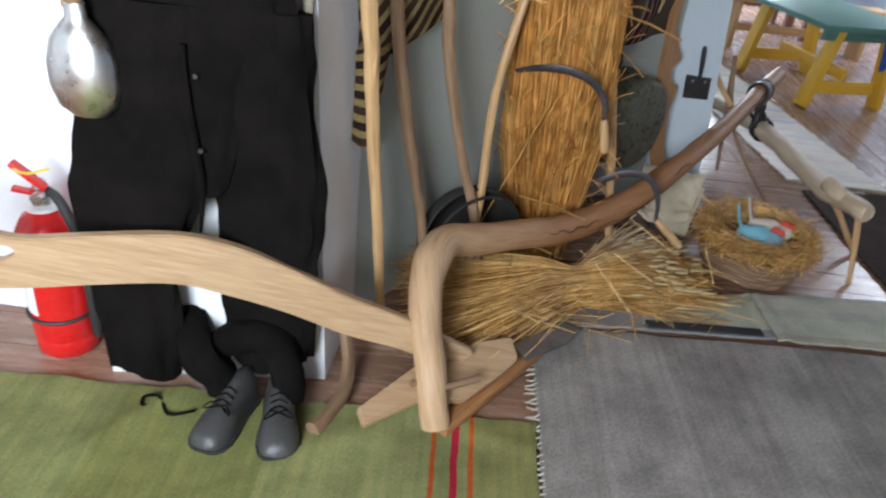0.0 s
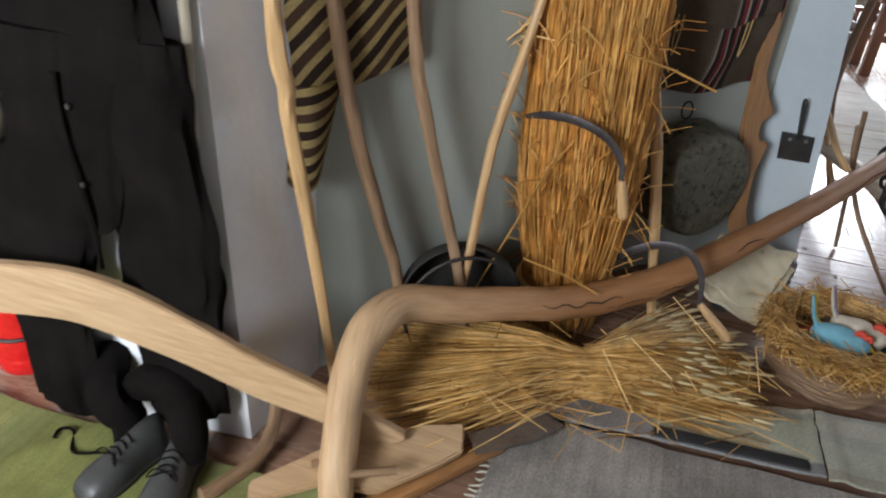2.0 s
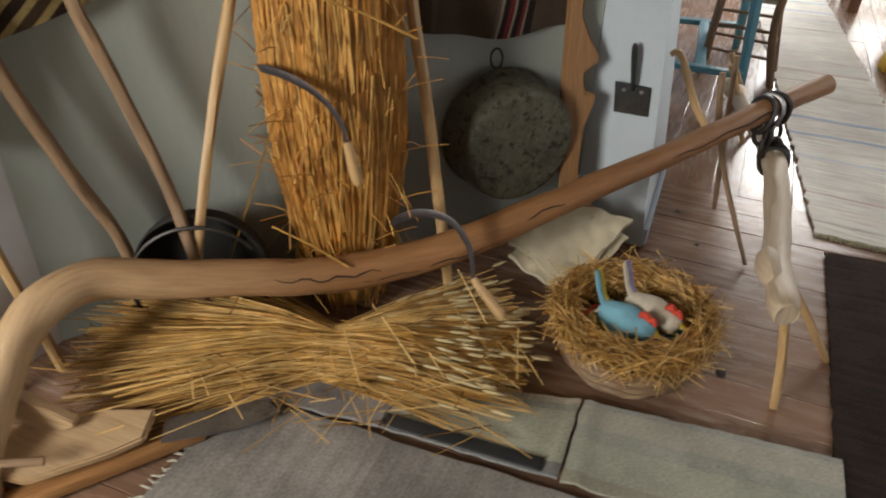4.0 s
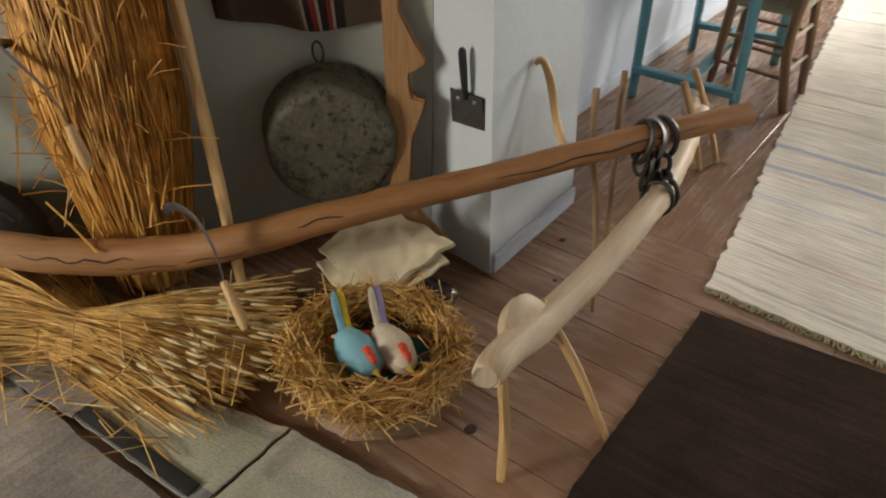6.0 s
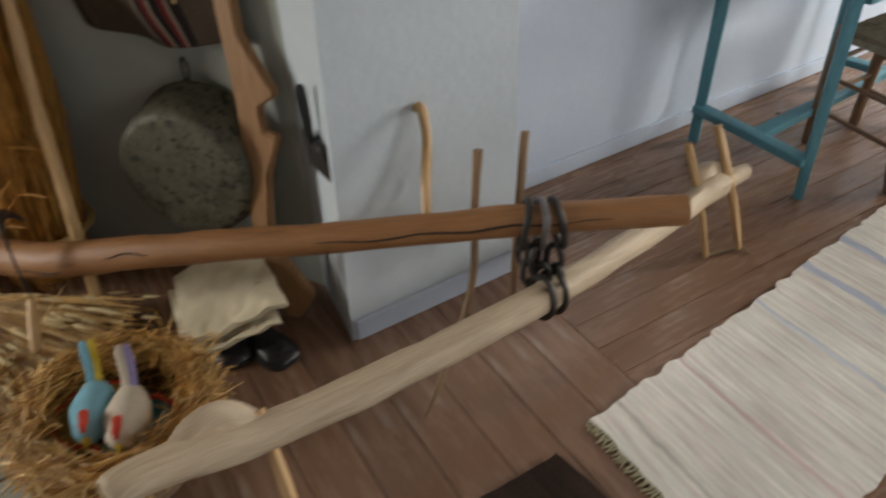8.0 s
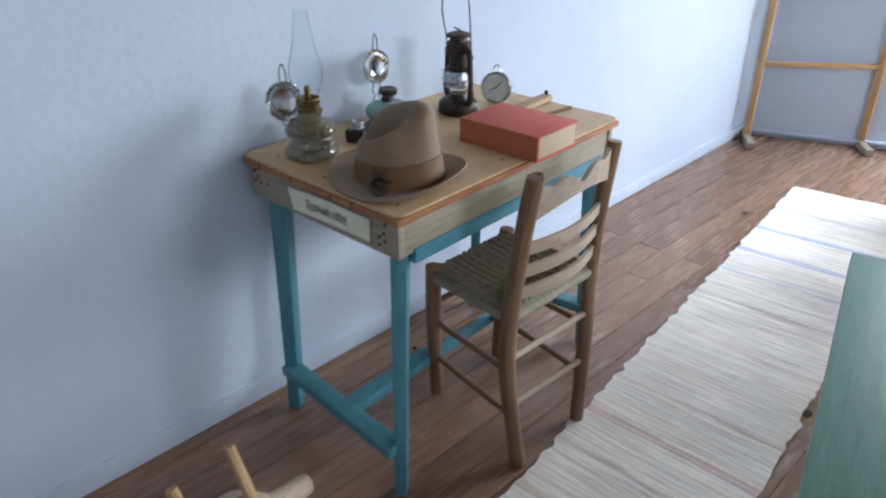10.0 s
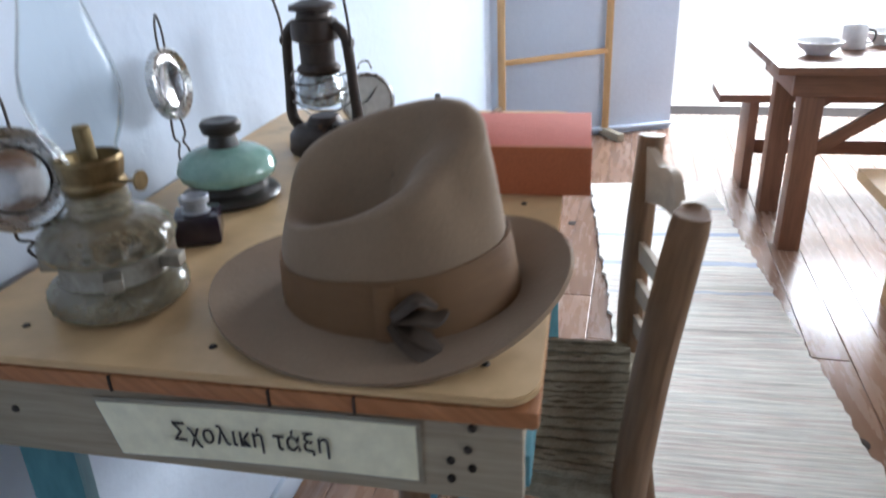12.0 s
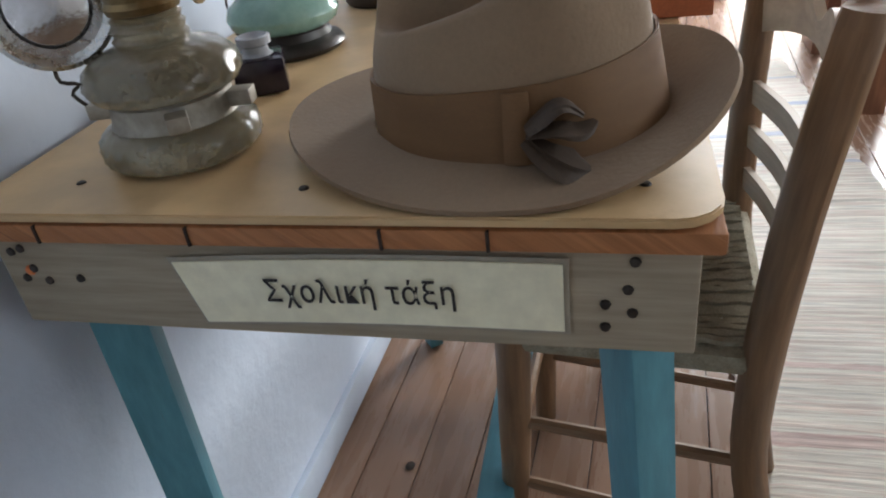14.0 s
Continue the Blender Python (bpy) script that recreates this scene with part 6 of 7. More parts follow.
def reflector(t, c, r, facing, stem):
    """Tin reflector on two bent wires, with a hanging loop."""
    m = Vector(facing).normalized().to_track_quat("Z", "Y").to_matrix().to_4x4()
    d = part("reflector", lathe(B(), [(0, -0.004), (r * 0.9, -0.006), (r, -0.003), (r, 0.007), (r * 0.93, 0.009), (r * 0.8, 0.004), (r * 0.66, 0.005), (r * 0.62, 0.002), (r * 0.3, -0.001), (0, -0.0015)], c, 36, m), tin, t, "round tin reflector")
    part("mirror_dish", lathe(B(), [(0, 0.0012), (r * 0.4, 0.0018), (r * 0.6, 0.0045)], c, 30, m), mirror, d, "silvered dish")
    c, s = Vector(c), Vector(stem)
    side = m.to_3x3() @ Vector((1, 0, 0))
    side.z = 0
    side.normalize()
    for k in (-0.011, 0.011):
        a, b = c + side * k - Vector((0, 0, r * 0.95)), s + side * k * 0.8
        part("wire", tube(B(), [(*a, 0.0016), (*(a.lerp(b, 0.3) + side * k * 0.4), 0.0016), (*(a.lerp(b, 0.42) - side * k * 0.5), 0.0016), (*(a.lerp(b, 0.6) + side * k * 0.4), 0.0016), (*b, 0.0016)], 6, 3), iron, t)
    up = c + Vector((0, 0, r * 0.98))
    part("hanging_loop", tube(B(), [(*(up + side * -0.008), 0.0015), (*(up + side * -0.007 + Vector((0, 0, 0.025))), 0.0015), (*(up + Vector((0, 0, 0.042))), 0.0015), (*(up + side * 0.007 + Vector((0, 0, 0.025))), 0.0015), (*(up + side * 0.008), 0.0015)], 6, 3), iron, t)

l1 = (0.182, 1.612, TZ)
dull_tin = surface("dull_tin", (0.26, 0.24, 0.2), (0.42, 0.39, 0.33), 0.5, 30, 120, metal=0.6, spots=((0.16, 0.12, 0.07), 0.3, 50))
lamp = thing("oil_lamp", l1, "old pressed glass oil lamp with tall chimney and tin reflector", "oil lamp")
wavy = lambda n, k: (lambda a, i: 1 + k * math.cos(n * a) * (1 if 1 < i < 9 else 0))
part("foot", lathe(B(), [(0, 0.001), (0.05, 0.001), (0.058, 0.003), (0.0605, 0.008), (0.061, 0.013), (0.061, 0.018), (0.06, 0.023), (0.057, 0.028), (0.049, 0.032)], l1, 96, None, lambda a, i: 1 + 0.045 * abs(math.sin(12 * a + 1.57 * (i % 2))) * (1 if 2 < i < 7 else 0)), glass_body, lamp, "embossed glass foot")
part("waist", lathe(B(), [(0.05, 0.031), (0.048, 0.036), (0.047, 0.05), (0.05, 0.054)], l1, 40), dull_tin, lamp, "dull tin collar with clasps")
part("font", lathe(B(), [(0.05, 0.053), (0.056, 0.056), (0.059, 0.064), (0.056, 0.075), (0.046, 0.084), (0.032, 0.089), (0.026, 0.091)], l1, 96, None, lambda a, i: 1 + 0.04 * abs(math.sin(9 * a + 0.8 * i)) * (1 if 1 < i < 5 else 0)), glass_body, lamp, "embossed glass oil font")
for x in ((-1, -0.3), (0.6, -0.8), (1, 0.2)):
    d = Vector((*x, 0)).normalized()
    bm = B()
    bar(bm, Vector(l1) + d * 0.048 + Vector((0, 0, 0.042)), Vector(l1) + d * 0.066 + Vector((0, 0, 0.042)), 0.016, 0.012, 0.001)
    part("clasp", bm, dull_tin, lamp)
part("neck", lathe(B(), [(0.027, 0.09), (0.029, 0.094), (0.026, 0.097), (0.028, 0.102), (0.025, 0.105), (0.027, 0.109), (0.022, 0.112)], l1, 32), glass_body, lamp, "ringed neck")
part("burner", lathe(B(), [(0.018, 0.111), (0.026, 0.113), (0.028, 0.118), (0.025, 0.122), (0.027, 0.128), (0.029, 0.14), (0.027, 0.143)], l1, 40, None, lambda a, i: 1 + 0.02 * math.cos(26 * a)), brass, lamp, "pierced brass burner")
part("wick_tube", lathe(B(), [(0.008, 0.14), (0.0075, 0.168), (0.005, 0.17), (0, 0.17)], l1, 12), brass, lamp, "brass wick tube")
part("wick_knob", tube(B(), [(l1[0] + 0.026, l1[1] - 0.005, TZ + 0.122, 0.0018), (l1[0] + 0.058, l1[1] - 0.012, TZ + 0.126, 0.0018)], 6, 1), brass, lamp)
part("knob_wheel", lathe(B(), [(0, -0.001), (0.009, -0.001), (0.009, 0.001), (0, 0.001)], (l1[0] + 0.058, l1[1] - 0.012, TZ + 0.126), 14, Matrix.Rotation(radians(90), 4, "Y")), brass, lamp)
g = part("chimney", lathe(B(), [(0.024, 0.142), (0.027, 0.15), (0.034, 0.167), (0.039, 0.185), (0.0405, 0.2), (0.038, 0.22), (0.031, 0.245), (0.0245, 0.27), (0.019, 0.305), (0.0165, 0.34), (0.015, 0.34), (0.0175, 0.305), (0.023, 0.27), (0.0295, 0.245), (0.0365, 0.22), (0.039, 0.2), (0.0375, 0.185), (0.0325, 0.167), (0.0255, 0.15)], l1, 36), clear, lamp, "clear glass chimney")
g.visible_shadow = False
reflector(lamp, (0.118, 1.59, TZ + 0.125), 0.047, (0.62, -0.75, 0.12), (0.128, 1.60, TZ + 0.042))

l2 = (0.142, 1.892, TZ)
lamp2 = thing("oil_lamp", l2, "small mint green glass oil lamp on black base with reflector", "oil lamp")
black_metal = surface("black_lacquer", (0.012, 0.011, 0.01), (0.035, 0.03, 0.026), 0.35, 14, 100)
part("foot", lathe(B(), [(0, 0.001), (0.06, 0.001), (0.064, 0.006), (0.06, 0.012), (0.05, 0.016), (0.048, 0.024), (0.05, 0.027)], l2, 40), black_metal, lamp2, "black lacquered foot")
part("font", lathe(B(), [(0.048, 0.026), (0.058, 0.032), (0.062, 0.042), (0.058, 0.054), (0.044, 0.064), (0.026, 0.069), (0.02, 0.07)], l2, 64, None, lambda a, i: 1 + 0.018 * abs(math.cos(14 * a))), green_glass, lamp2, "ribbed mint green glass font")
part("neck", lathe(B(), [(0.02, 0.069), (0.018, 0.078), (0.016, 0.084), (0.024, 0.088), (0.026, 0.098), (0.023, 0.103), (0.012, 0.104), (0, 0.1)], l2, 24), black_metal, lamp2, "dark metal burner")
bm = B()
bar(bm, Vector(l2) + Vector((-0.045, 0.012, 0.018)), Vector(l2) + Vector((-0.075, 0.02, 0.018)), 0.012, 0.008, 0.001)
part("bracket", bm, black_metal, lamp2)
reflector(lamp2, (0.056, 1.925, TZ + 0.14), 0.046, (0.99, 0.08, 0.1), (0.072, 1.91, TZ + 0.02))

ink = thing("ink_bottle", (0.178, 1.757, TZ), "small square dark violet glass ink bottle", "ink bottle")
violet_glass = surface("dark_violet_glass", (0.012, 0.008, 0.016), (0.03, 0.022, 0.036), 0.08, 20, 60, bump=0.05)
bm = B()
box(bm, (0.178, 1.757, TZ + 0.0175), (0.05, 0.05, 0.034), Matrix.Rotation(radians(28), 4, "Z"), 0.005)
part("bottle", bm, violet_glass, ink)
part("glass_neck", lathe(B(), [(0.017, 0.034), (0.013, 0.037), (0.0125, 0.043), (0.0165, 0.045), (0.0165, 0.052), (0.014, 0.053), (0.011, 0.05), (0, 0.04)], (0.178, 1.757, TZ), 24), surface("grey_glass", (0.3, 0.32, 0.35), (0.42, 0.44, 0.47), 0.1), ink, "thick grey glass neck")

lc = Vector((0.185, 2.115, TZ))
lantern = thing("storm_lantern", lc, "rusty dark storm lantern with wire handle raised", "lantern")
rusty = surface("rusty_lantern_metal", (0.025, 0.02, 0.018), (0.075, 0.055, 0.045), 0.5, 14, 110, metal=0.5, spots=((0.12, 0.06, 0.03), 0.35, 28))
part("tank", lathe(B(), [(0, 0.001), (0.055, 0.001), (0.058, 0.006), (0.056, 0.028), (0.048, 0.038), (0.03, 0.042), (0.022, 0.055), (0, 0.056)], lc, 36), rusty, lantern, "oil tank")
part("filler_cap", lathe(B(), [(0.011, 0), (0.012, 0.012), (0, 0.013)], lc + Vector((0.034, -0.022, 0.036)), 14), rusty, lantern)
gl = part("globe", lathe(B(), [(0.022, 0.058), (0.034, 0.068), (0.04, 0.085), (0.037, 0.108), (0.029, 0.122), (0.028, 0.122), (0.0355, 0.108), (0.0385, 0.085), (0.033, 0.068)], lc, 30), clear, lantern, "clear glass globe")
gl.visible_shadow = False
foil = surface("crumpled_foil", (0.62, 0.62, 0.62), (0.85, 0.85, 0.85), 0.2, 60, 90, metal=1.0, bump=1.0, distance=0.01)
part("foil_lining", lathe(B(), [(0.018, 0.07), (0.031, 0.076), (0.034, 0.09), (0.03, 0.112), (0.024, 0.118)], lc, 22, None, lambda a, i: 1 + 0.09 * math.sin(7 * a + i * 2.1)), foil, lantern, "crumpled silver foil inside")
part("chimney_cap", lathe(B(), [(0.03, 0.12), (0.034, 0.126), (0.03, 0.132), (0.026, 0.134), (0.026, 0.165), (0.034, 0.168), (0.036, 0.178), (0.034, 0.196), (0.026, 0.2), (0.024, 0.208), (0.035, 0.211), (0.034, 0.218), (0.015, 0.224), (0, 0.225)], lc, 32), rusty, lantern, "vented chimney cap")
part("top_knob", tube(B(), [(lc.x - 0.02, lc.y, lc.z + 0.232, 0.0018), (lc.x - 0.005, lc.y, lc.z + 0.23, 0.002), (lc.x + 0.01, lc.y, lc.z + 0.224, 0.002)], 6, 3), iron, lantern)
for s in (-1, 1):
    part("side_tube", tube(B(), [(lc.x + s * 0.045, lc.y - s * 0.012, lc.z + 0.03, 0.009), (lc.x + s * 0.06, lc.y - s * 0.014, lc.z + 0.05, 0.009), (lc.x + s * 0.058, lc.y - s * 0.014, lc.z + 0.1, 0.008), (lc.x + s * 0.052, lc.y - s * 0.012, lc.z + 0.17, 0.008), (lc.x + s * 0.035, lc.y - s * 0.01, lc.z + 0.19, 0.008)], 10, 4), rusty, lantern)
    part("lug", lathe(B(), [(0, -0.003), (0.007, -0.003), (0.007, 0.003), (0, 0.003)], (lc.x + s * 0.06, lc.y - s * 0.014, lc.z + 0.165), 12, Matrix.Rotation(radians(90), 4, "Y")), rusty, lantern)
for k in range(3):
    z = 0.075 + 0.02 * k
    part("guard_wire", tube(B(), [(lc.x + 0.044 * math.cos(a), lc.y + 0.044 * math.sin(a), lc.z + z + 0.006 * math.sin(2 * a + k), 0.0014) for a in [i * 0.3927 for i in range(16)]], 5, 1, closed=True), iron, lantern)
part("wire_handle", tube(B(), [(lc.x - 0.06, lc.y + 0.014, lc.z + 0.165, 0.0022), (lc.x - 0.062, lc.y + 0.014, lc.z + 0.2, 0.0022), (lc.x - 0.078, lc.y + 0.014, lc.z + 0.27, 0.0022), (lc.x - 0.066, lc.y + 0.01, lc.z + 0.335, 0.0022), (lc.x - 0.03, lc.y + 0.004, lc.z + 0.362, 0.0022), (lc.x + 0.015, lc.y, lc.z + 0.352, 0.0022), (lc.x + 0.04, lc.y - 0.006, lc.z + 0.31, 0.0022), (lc.x + 0.056, lc.y - 0.012, lc.z + 0.21, 0.0022), (lc.x + 0.06, lc.y - 0.014, lc.z + 0.165, 0.0022)], 6, 5), iron, lantern, "bent wire carrying handle")

cc = Vector((0.205, 2.255, TZ + 0.047))
clock = thing("alarm_clock", (cc.x, cc.y, TZ), "small round alarm clock with pale dial", "clock")
KM = Vector((0.45, -0.89, 0.1)).to_track_quat("Z", "Y").to_matrix().to_4x4()
part("case", lathe(B(), [(0, -0.03), (0.036, -0.03), (0.043, -0.024), (0.046, 0.0), (0.046, 0.006), (0.042, 0.008), (0.04, 0.004), (0, 0.004)], cc, 36, KM), tin, clock, "chromed metal case")
dial = part("dial", lathe(B(), [(0, 0.0052), (0.0395, 0.0052)], cc, 32, KM), surface("dial_paper", (0.55, 0.57, 0.56), (0.66, 0.67, 0.66), 0.5), clock, "pale grey dial")
for ang, L in ((40, 0.028), (-115, 0.02)):
    q = KM.to_3x3() @ Vector((math.sin(radians(ang)) * L, math.cos(radians(ang)) * L, 0.007))
    part("clock_hand", tube(B(), [(*(cc + KM.to_3x3() @ Vector((0, 0, 0.007))), 0.0014), (*(cc + q), 0.0006)], 5, 1), ink_black, dial)
part("top_ring", tube(B(), [(cc.x + 0.012 * math.cos(a), cc.y, cc.z + 0.052 + 0.014 * math.sin(a), 0.002) for a in [math.pi * i / 8 for i in range(9)]], 5, 1), tin, clock)
for s in (-0.024, 0.024):
    part("foot", tube(B(), [(cc.x + s, cc.y, cc.z - 0.036, 0.004), (cc.x + s * 1.25, cc.y, TZ + 0.002, 0.003)], 6, 1), tin, clock)

book = thing("red_book", (0.485, 2.03, TZ), "thick book with faded red cloth cover lying on the table", "book")
red_cloth = surface("faded_red_cloth", (0.5, 0.11, 0.075), (0.62, 0.16, 0.11), 0.85, 5, 350, bump=0.4, spots=((0.42, 0.13, 0.06), 0.25, 6))
spine_cloth = surface("red_orange_spine", (0.42, 0.12, 0.05), (0.55, 0.18, 0.08), 0.85, 5, 350, bump=0.4)
BM = Matrix.Translation((0.362, 1.942, TZ)) @ Matrix.Rotation(radians(3.5), 4, "Z")
def bbox(x0, x1, y0, y1, z0, z1, bv):
    bm = box(B(), ((x0 + x1) / 2, (y0 + y1) / 2, (z0 + z1) / 2), (x1 - x0, y1 - y0, z1 - z0), None, bv)
    bmesh.ops.transform(bm, matrix=BM, verts=bm.verts)
    return bm
part("page_block", bbox(0.004, 0.233, 0.008, 0.166, 0.004, 0.059, 0.001), surface("old_paper_edges", (0.5, 0.38, 0.24), (0.62, 0.5, 0.34), 0.9, 3, 40, stretch=(1, 1, 40)), book, "yellowed page edges")
part("cover", bbox(0, 0.238, 0, 0.17, 0.0592, 0.063, 0.001), red_cloth, book, "faded red top cover")
part("cover", bbox(0, 0.238, 0, 0.17, 0.0002, 0.0038, 0.001), red_cloth, book)
part("spine", bbox(-0.001, 0.239, -0.004, 0.0035, 0.0002, 0.063, 0.0015), spine_cloth, book, "worn orange-red spine")
bm = B()
bar(bm, (0.322, 2.14, TZ + 0.009), (0.296, 2.385, TZ + 0.012), 0.035, 0.016, 0.003)
solo("wooden_ruler", bm, wood_pale, (0.31, 2.26, TZ), "pale wooden ruler block on the table behind the book", "ruler")
rod("nib_pen", [(0.385, 2.16, TZ + 0.006, 0.004), (0.4, 2.25, TZ + 0.01, 0.005), (0.42, 2.33, TZ + 0.016, 0.006)], wood_stick, "thin dark wooden pen lying behind the book", "pen", 8, 0.1)
bm = B()
lathe(bm, [(0, 0.014), (0.005, 0.013), (0.006, 0.006), (0.003, 0.0), (0, 0)], (0.297, 2.375, TZ + 0.0195), 10)
solo("ruler_knob", bm, iron, (0.297, 2.375, TZ + 0.0195), "small dark knob standing on the ruler", "knob")

# ---- far end of the room ----
rack = thing("drying_rack", (0.26, 4.82, 0), "tall slender wooden drying rack standing before the end wall", "rack")
RD = Vector((0.5, 0.335, 0)).normalized()
RN = Vector((-RD.y, RD.x, 0))
for p in (Vector((0.015, 4.645, 0)), Vector((0.512, 4.978, 0))):
    bm = B()
    bar(bm, p + Vector((0, 0, 0.03)), p + Vector((0, 0, 1.45)), 0.036, 0.026, 0.003)
    part("post", bm, wood_honey, rack)
    bm = B()
    bar(bm, p + RN * 0.14 + Vector((0, 0, 0.021)), p - RN * 0.16 + Vector((0, 0, 0.021)), 0.042, 0.042, 0.008)
    part("foot", bm, wood_grey, rack)
for z in (0.435, 0.87, 1.35):
    bm = B()
    bar(bm, (0.015, 4.645, z), (0.512, 4.978, z + 0.01), 0.02, 0.026, 0.003)
    part("rail", bm, wood_honey, rack)
dt = thing("dining_table", (1.6, 3.75, 0), "red-brown wooden dining table laid with enamel bowls", "table")
DR = Matrix.Translation((1.07, 3.49, 0)) @ Matrix.Rotation(radians(2), 4, "Z")
def dbox(x0, x1, y0, y1, z0, z1, bv=0.003):
    bm = box(B(), ((x0 + x1) / 2, (y0 + y1) / 2, (z0 + z1) / 2), (x1 - x0, y1 - y0, z1 - z0), None, bv)
    bmesh.ops.transform(bm, matrix=DR, verts=bm.verts)
    return bm
for k in range(4):
    part("tabletop_board", dbox(0, 1.3, k * 0.14, k * 0.14 + 0.138, 0.605, 0.63), wood_red, dt)
for x0, x1, y0, y1 in ((0.06, 1.24, 0.05, 0.075), (0.06, 1.24, 0.485, 0.51), (0.06, 0.085, 0.076, 0.484)):
    part("apron", dbox(x0, x1, y0, y1, 0.53, 0.604), wood_red, dt)
for x, y in ((0.09, 0.06), (0.09, 0.43), (1.15, 0.06), (1.15, 0.43)):
    part("leg", dbox(x, x + 0.07, y, y + 0.07, 0, 0.604, 0.004), wood_red, dt)
for y in (0.09, 0.47):
    bm = B()
    bar(bm, DR @ Vector((0.13, y, 0.33)), DR @ Vector((0.42, y, 0.53)), 0.025, 0.04, 0.003)
    part("brace", bm, wood_red, dt, "diagonal brace")
def bench_thing(x, y, rot, L, h, material, label):
    t = thing("wooden_bench", (x, y, 0), label, "bench")
    m = Matrix.Translation((x, y, 0)) @ Matrix.Rotation(radians(rot), 4, "Z")
    def add(n, c, s, bv=0.003):
        bm = box(B(), c, s, None, bv)
        bmesh.ops.transform(bm, matrix=m, verts=bm.verts)
        part(n, bm, material, t)
    add("seat_board", (L / 2, 0, h - 0.016), (L, 0.24, 0.032))
    for lx in (0.14, L - 0.14):
        add("leg_board", (lx, 0, (h - 0.032) / 2), (0.035, 0.2, h - 0.032))
    add("rail", (L / 2, 0, h * 0.4), (L - 0.32, 0.03, 0.06))
    return t
bench_thing(0.98, 4.28, 2, 1.35, 0.4, wood_red, "plain dark wooden bench behind the dining table")
bench_thing(1.27, 3.12, 2, 1.35, 0.4, wood_honey, "plain honey wooden bench in front of the dining table")
enamel = surface("white_enamel", (0.72, 0.73, 0.74), (0.8, 0.8, 0.8), 0.2, 5, 60, bump=0.03)
for x, y, r in ((0.16, 0.23, 0.075), (0.42, 0.2, 0.075), (0.42, 0.42, 0.08), (0.75, 0.3, 0.075)):
    c = DR @ Vector((x, y, 0.6305))
    solo("enamel_bowl", lathe(B(), [(0, 0.001), (r * 0.5, 0.001), (r * 0.55, 0.006), (r * 0.85, 0.025), (r, 0.042), (r * 0.96, 0.043), (r * 0.8, 0.027), (r * 0.45, 0.009), (0, 0.008)], c, 30), enamel, c, "pale grey enamel bowl on the dining table", "bowl", "bowls on the dining table")
c = DR @ Vector((0.29, 0.33, 0.6305))
mug = thing("enamel_mug", c, "pale grey enamel mug on the dining table", "mug")
part("cup", lathe(B(), [(0, 0.001), (0.036, 0.001), (0.038, 0.004), (0.038, 0.075), (0.04, 0.077), (0.036, 0.076), (0.035, 0.006), (0, 0.005)], c, 28), enamel, mug)
part("handle", tube(B(), [(c.x + 0.036, c.y, c.z + 0.062, 0.004), (c.x + 0.06, c.y, c.z + 0.055, 0.004), (c.x + 0.058, c.y, c.z + 0.025, 0.004), (c.x + 0.036, c.y, c.z + 0.018, 0.004)], 6, 3), iron, mug, "dark handle")
tr = thing("yellow_trestle", (1.8, 1.85, 0), "yellow painted wooden trestle table with green board top", "trestle table")
YR = Matrix.Translation((1.45, 1.64, 0)) @ Matrix.Rotation(radians(14), 4, "Z")
def ybar(name, a, b, w, h, material, label=""):
    bm = B()
    bar(bm, YR @ Vector(a), YR @ Vector(b), w, h, 0.004)
    part(name, bm, material, tr, label)
for y in (0.0, 0.75):
    ybar("foot_rail", (0.1, y, 0.13), (0.52, y, 0.13), 0.03, 0.08, paint_yellow)
    for x in (0.08, 0.54):
        ybar("leg", (x - 0.05 if x < 0.3 else x + 0.05, y, 0.002), (x + 0.04 if x < 0.3 else x - 0.04, y, 0.5), 0.1, 0.045, paint_yellow)
ybar("stretcher", (0.3, 0.03, 0.2), (0.3, 0.72, 0.2), 0.03, 0.07, paint_yellow)
bm = box(B(), (0.3, 0.38, 0.52), (0.72, 1.0, 0.035), None, 0.004)
bmesh.ops.transform(bm, matrix=YR, verts=bm.verts)
part("board_top", bm, paint_green, tr, "dark green painted board top")
bm = box(B(), (0.3, -0.02, 0.465), (0.6, 0.03, 0.07), None, 0.004)
bmesh.ops.transform(bm, matrix=YR, verts=bm.verts)
part("front_board", bm, paint_green, tr, "grey-green front board")
def blue_drape(u, v):
    p = YR @ Vector((0.34 + 0.17 * u * (1 - 0.85 * v) + 0.05 * v, -0.132 - 0.012 * math.sin(9 * u) * v, 0.545 - 0.26 * v))
    return p if v > 0.02 else p + Vector((0, 0.03, 0))
solo("blue_cloth", sheet(B(), blue_drape, 12, 16, 0.006, 0.17, 0.26), surface("royal_blue_cotton", (0.015, 0.06, 0.26), (0.03, 0.1, 0.36), 0.9, 8, 200), YR @ Vector((0.4, -0.13, 0.3)), "royal blue cloth corner hanging over the table edge", "cloth")
# ---- brightness outside ----
m, n, l, b = principled("overcast_glare")
em = n.new("ShaderNodeEmission")
em.inputs[0].default_value, em.inputs[1].default_value = (0.95, 0.98, 1.0, 1), 4.0
l.new(em.outputs[0], n["Material Output"].inputs[0])
bm = B()
box(bm, (2.0, 60.0, 14), (90, 0.2, 30))
solo("backdrop", bm, m, (2.0, 60, -1), "bright hazy sky seen through the doorway", "sky", kind="structure", smooth=False)

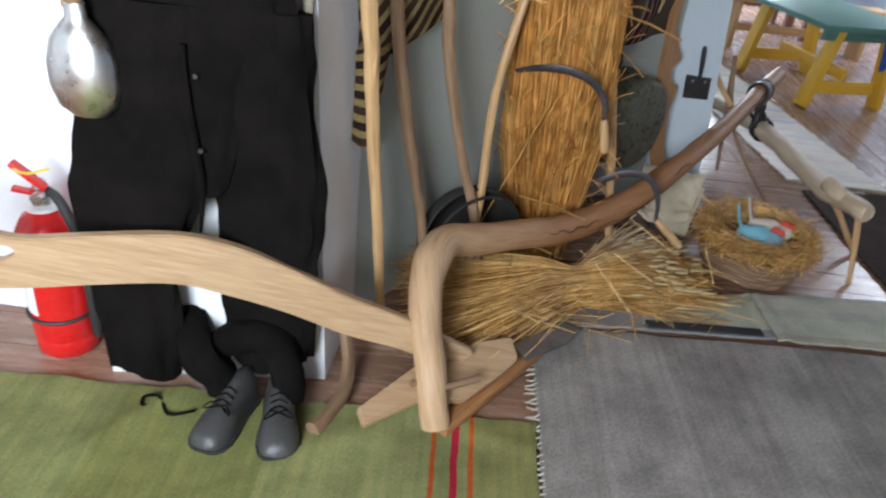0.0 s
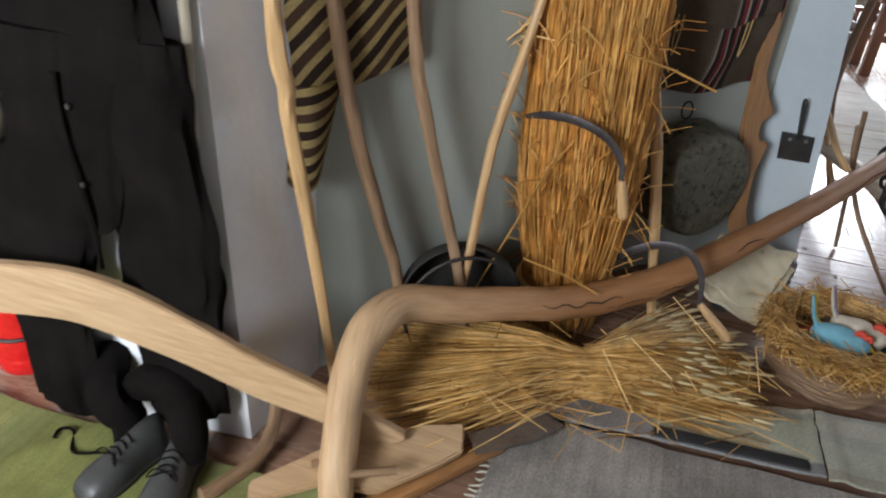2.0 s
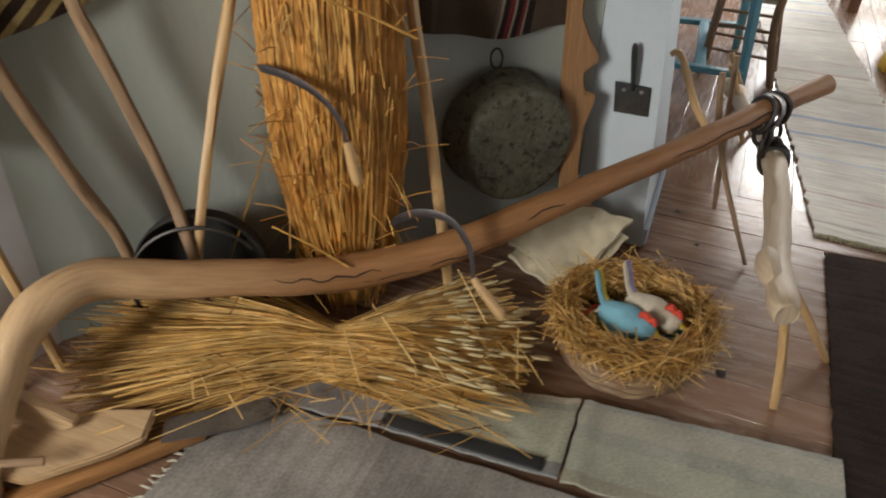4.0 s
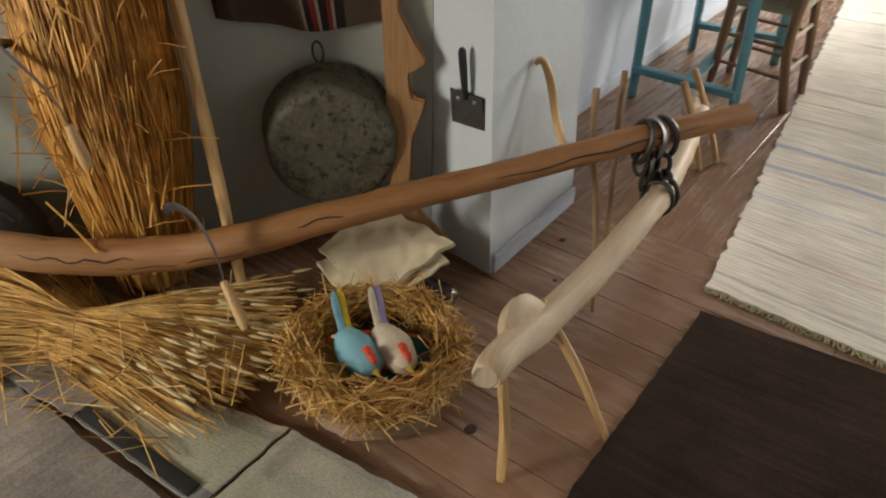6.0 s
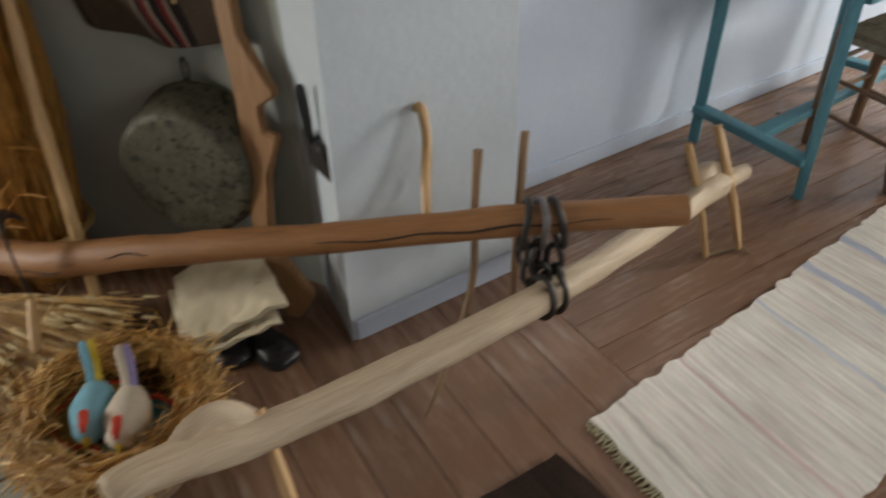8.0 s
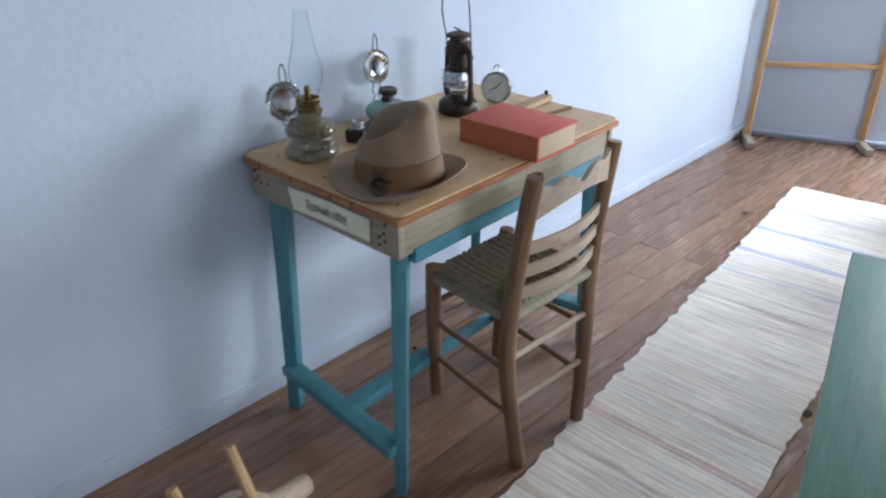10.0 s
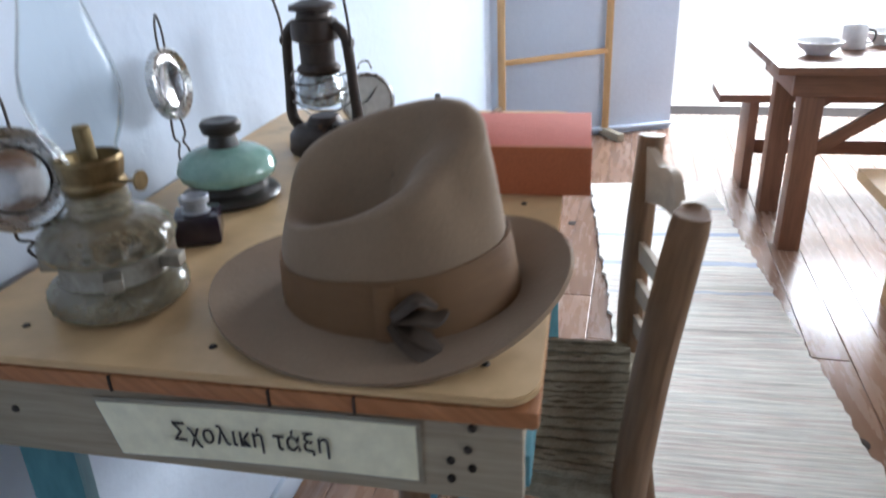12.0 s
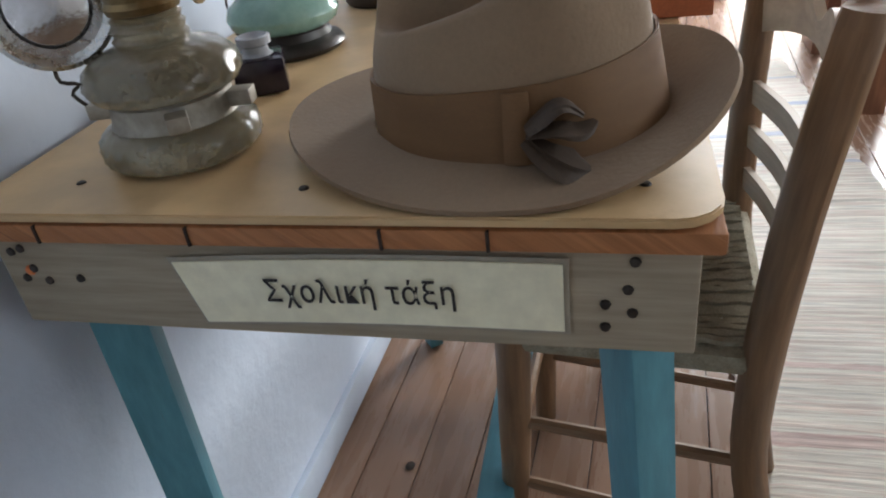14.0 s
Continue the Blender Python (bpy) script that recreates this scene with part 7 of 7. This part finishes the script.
# ---- floor boards ----
bm = B()
box(bm, (0, 0.45, -0.064), (7.6, 10.5, 0.12))
floor = solo("floor", bm, gap_dark, (0, 0.45, -0.12), "old brown painted board floor, worn and scuffed", "floor", kind="structure", smooth=False)
rnd = random.Random(11)


def plank_mesh(key, lx, ly):
    bm = B()
    box(bm, (0, 0, -0.012), (lx, ly, 0.024), None, 0.0015)
    return mesh_from("plank", bm, plank_paint, False)


def plank(me, x, y):
    ob = new("plank", me)
    ob.parent = floor
    ob.matrix_parent_inverse = Matrix.Translation(-Vector(floor.location))
    ob.location = (x, y, rnd.uniform(-0.0012, 0.0008))
    return ob


PW = 0.132
LONG = [plank_mesh(k, L - 0.002, PW - 0.002) for k, L in enumerate((2.4, 2.5, 2.3))]
y = -4.5 + PW / 2
row = 0
while y < 0.57:
    x = -3.6
    order = [(0, 2.4), (1, 2.5), (2, 2.3)]
    order = order[row % 3:] + order[:row % 3]
    for k, L in order:
        plank(LONG[k], x + L / 2, y)
        x += L
    y += PW
    row += 1
y0 = y - PW / 2
PV = 0.096
LY = (2.6, 2.35)
TALL = [plank_mesh(9 + k, PV - 0.0018, L - 0.002) for k, L in enumerate(LY)]
x = -0.4 + PV / 2
row = 0
while x < 3.66:
    yy = y0
    for k in ((0, 1) if row % 2 else (1, 0)):
        plank(TALL[k], x, yy + LY[k] / 2)
        yy += LY[k]
    x += PV
    row += 1
bm = B()
for x, y, r in ((0.683, -0.526, 0.014), (1.174, 2.524, 0.016), (0.46, 0.3, 0.01), (0.16, 1.95, 0.008), (0.45, 3.7, 0.016), (0.55, 0.1, 0.008)):
    lathe(bm, [(0, 0.0035), (r * 0.8, 0.003), (r, 0.0012)], (x, y, 0.0), 12, Matrix.Diagonal((1, 1.3, 1, 1)))
part("wood_knot", bm, gap_dark, floor, "dark knots in the boards")
bm = B()
box(bm, (1.6, 30, -0.1), (400, 400, 0.1))
solo("ground", bm, surface("pale_outdoor_paving", (0.68, 0.67, 0.64), (0.76, 0.75, 0.72), 0.9, 0.5, 8), (1.6, 30, -0.15), "pale sunlit paving outside the doorway", "ground", kind="structure", smooth=False)
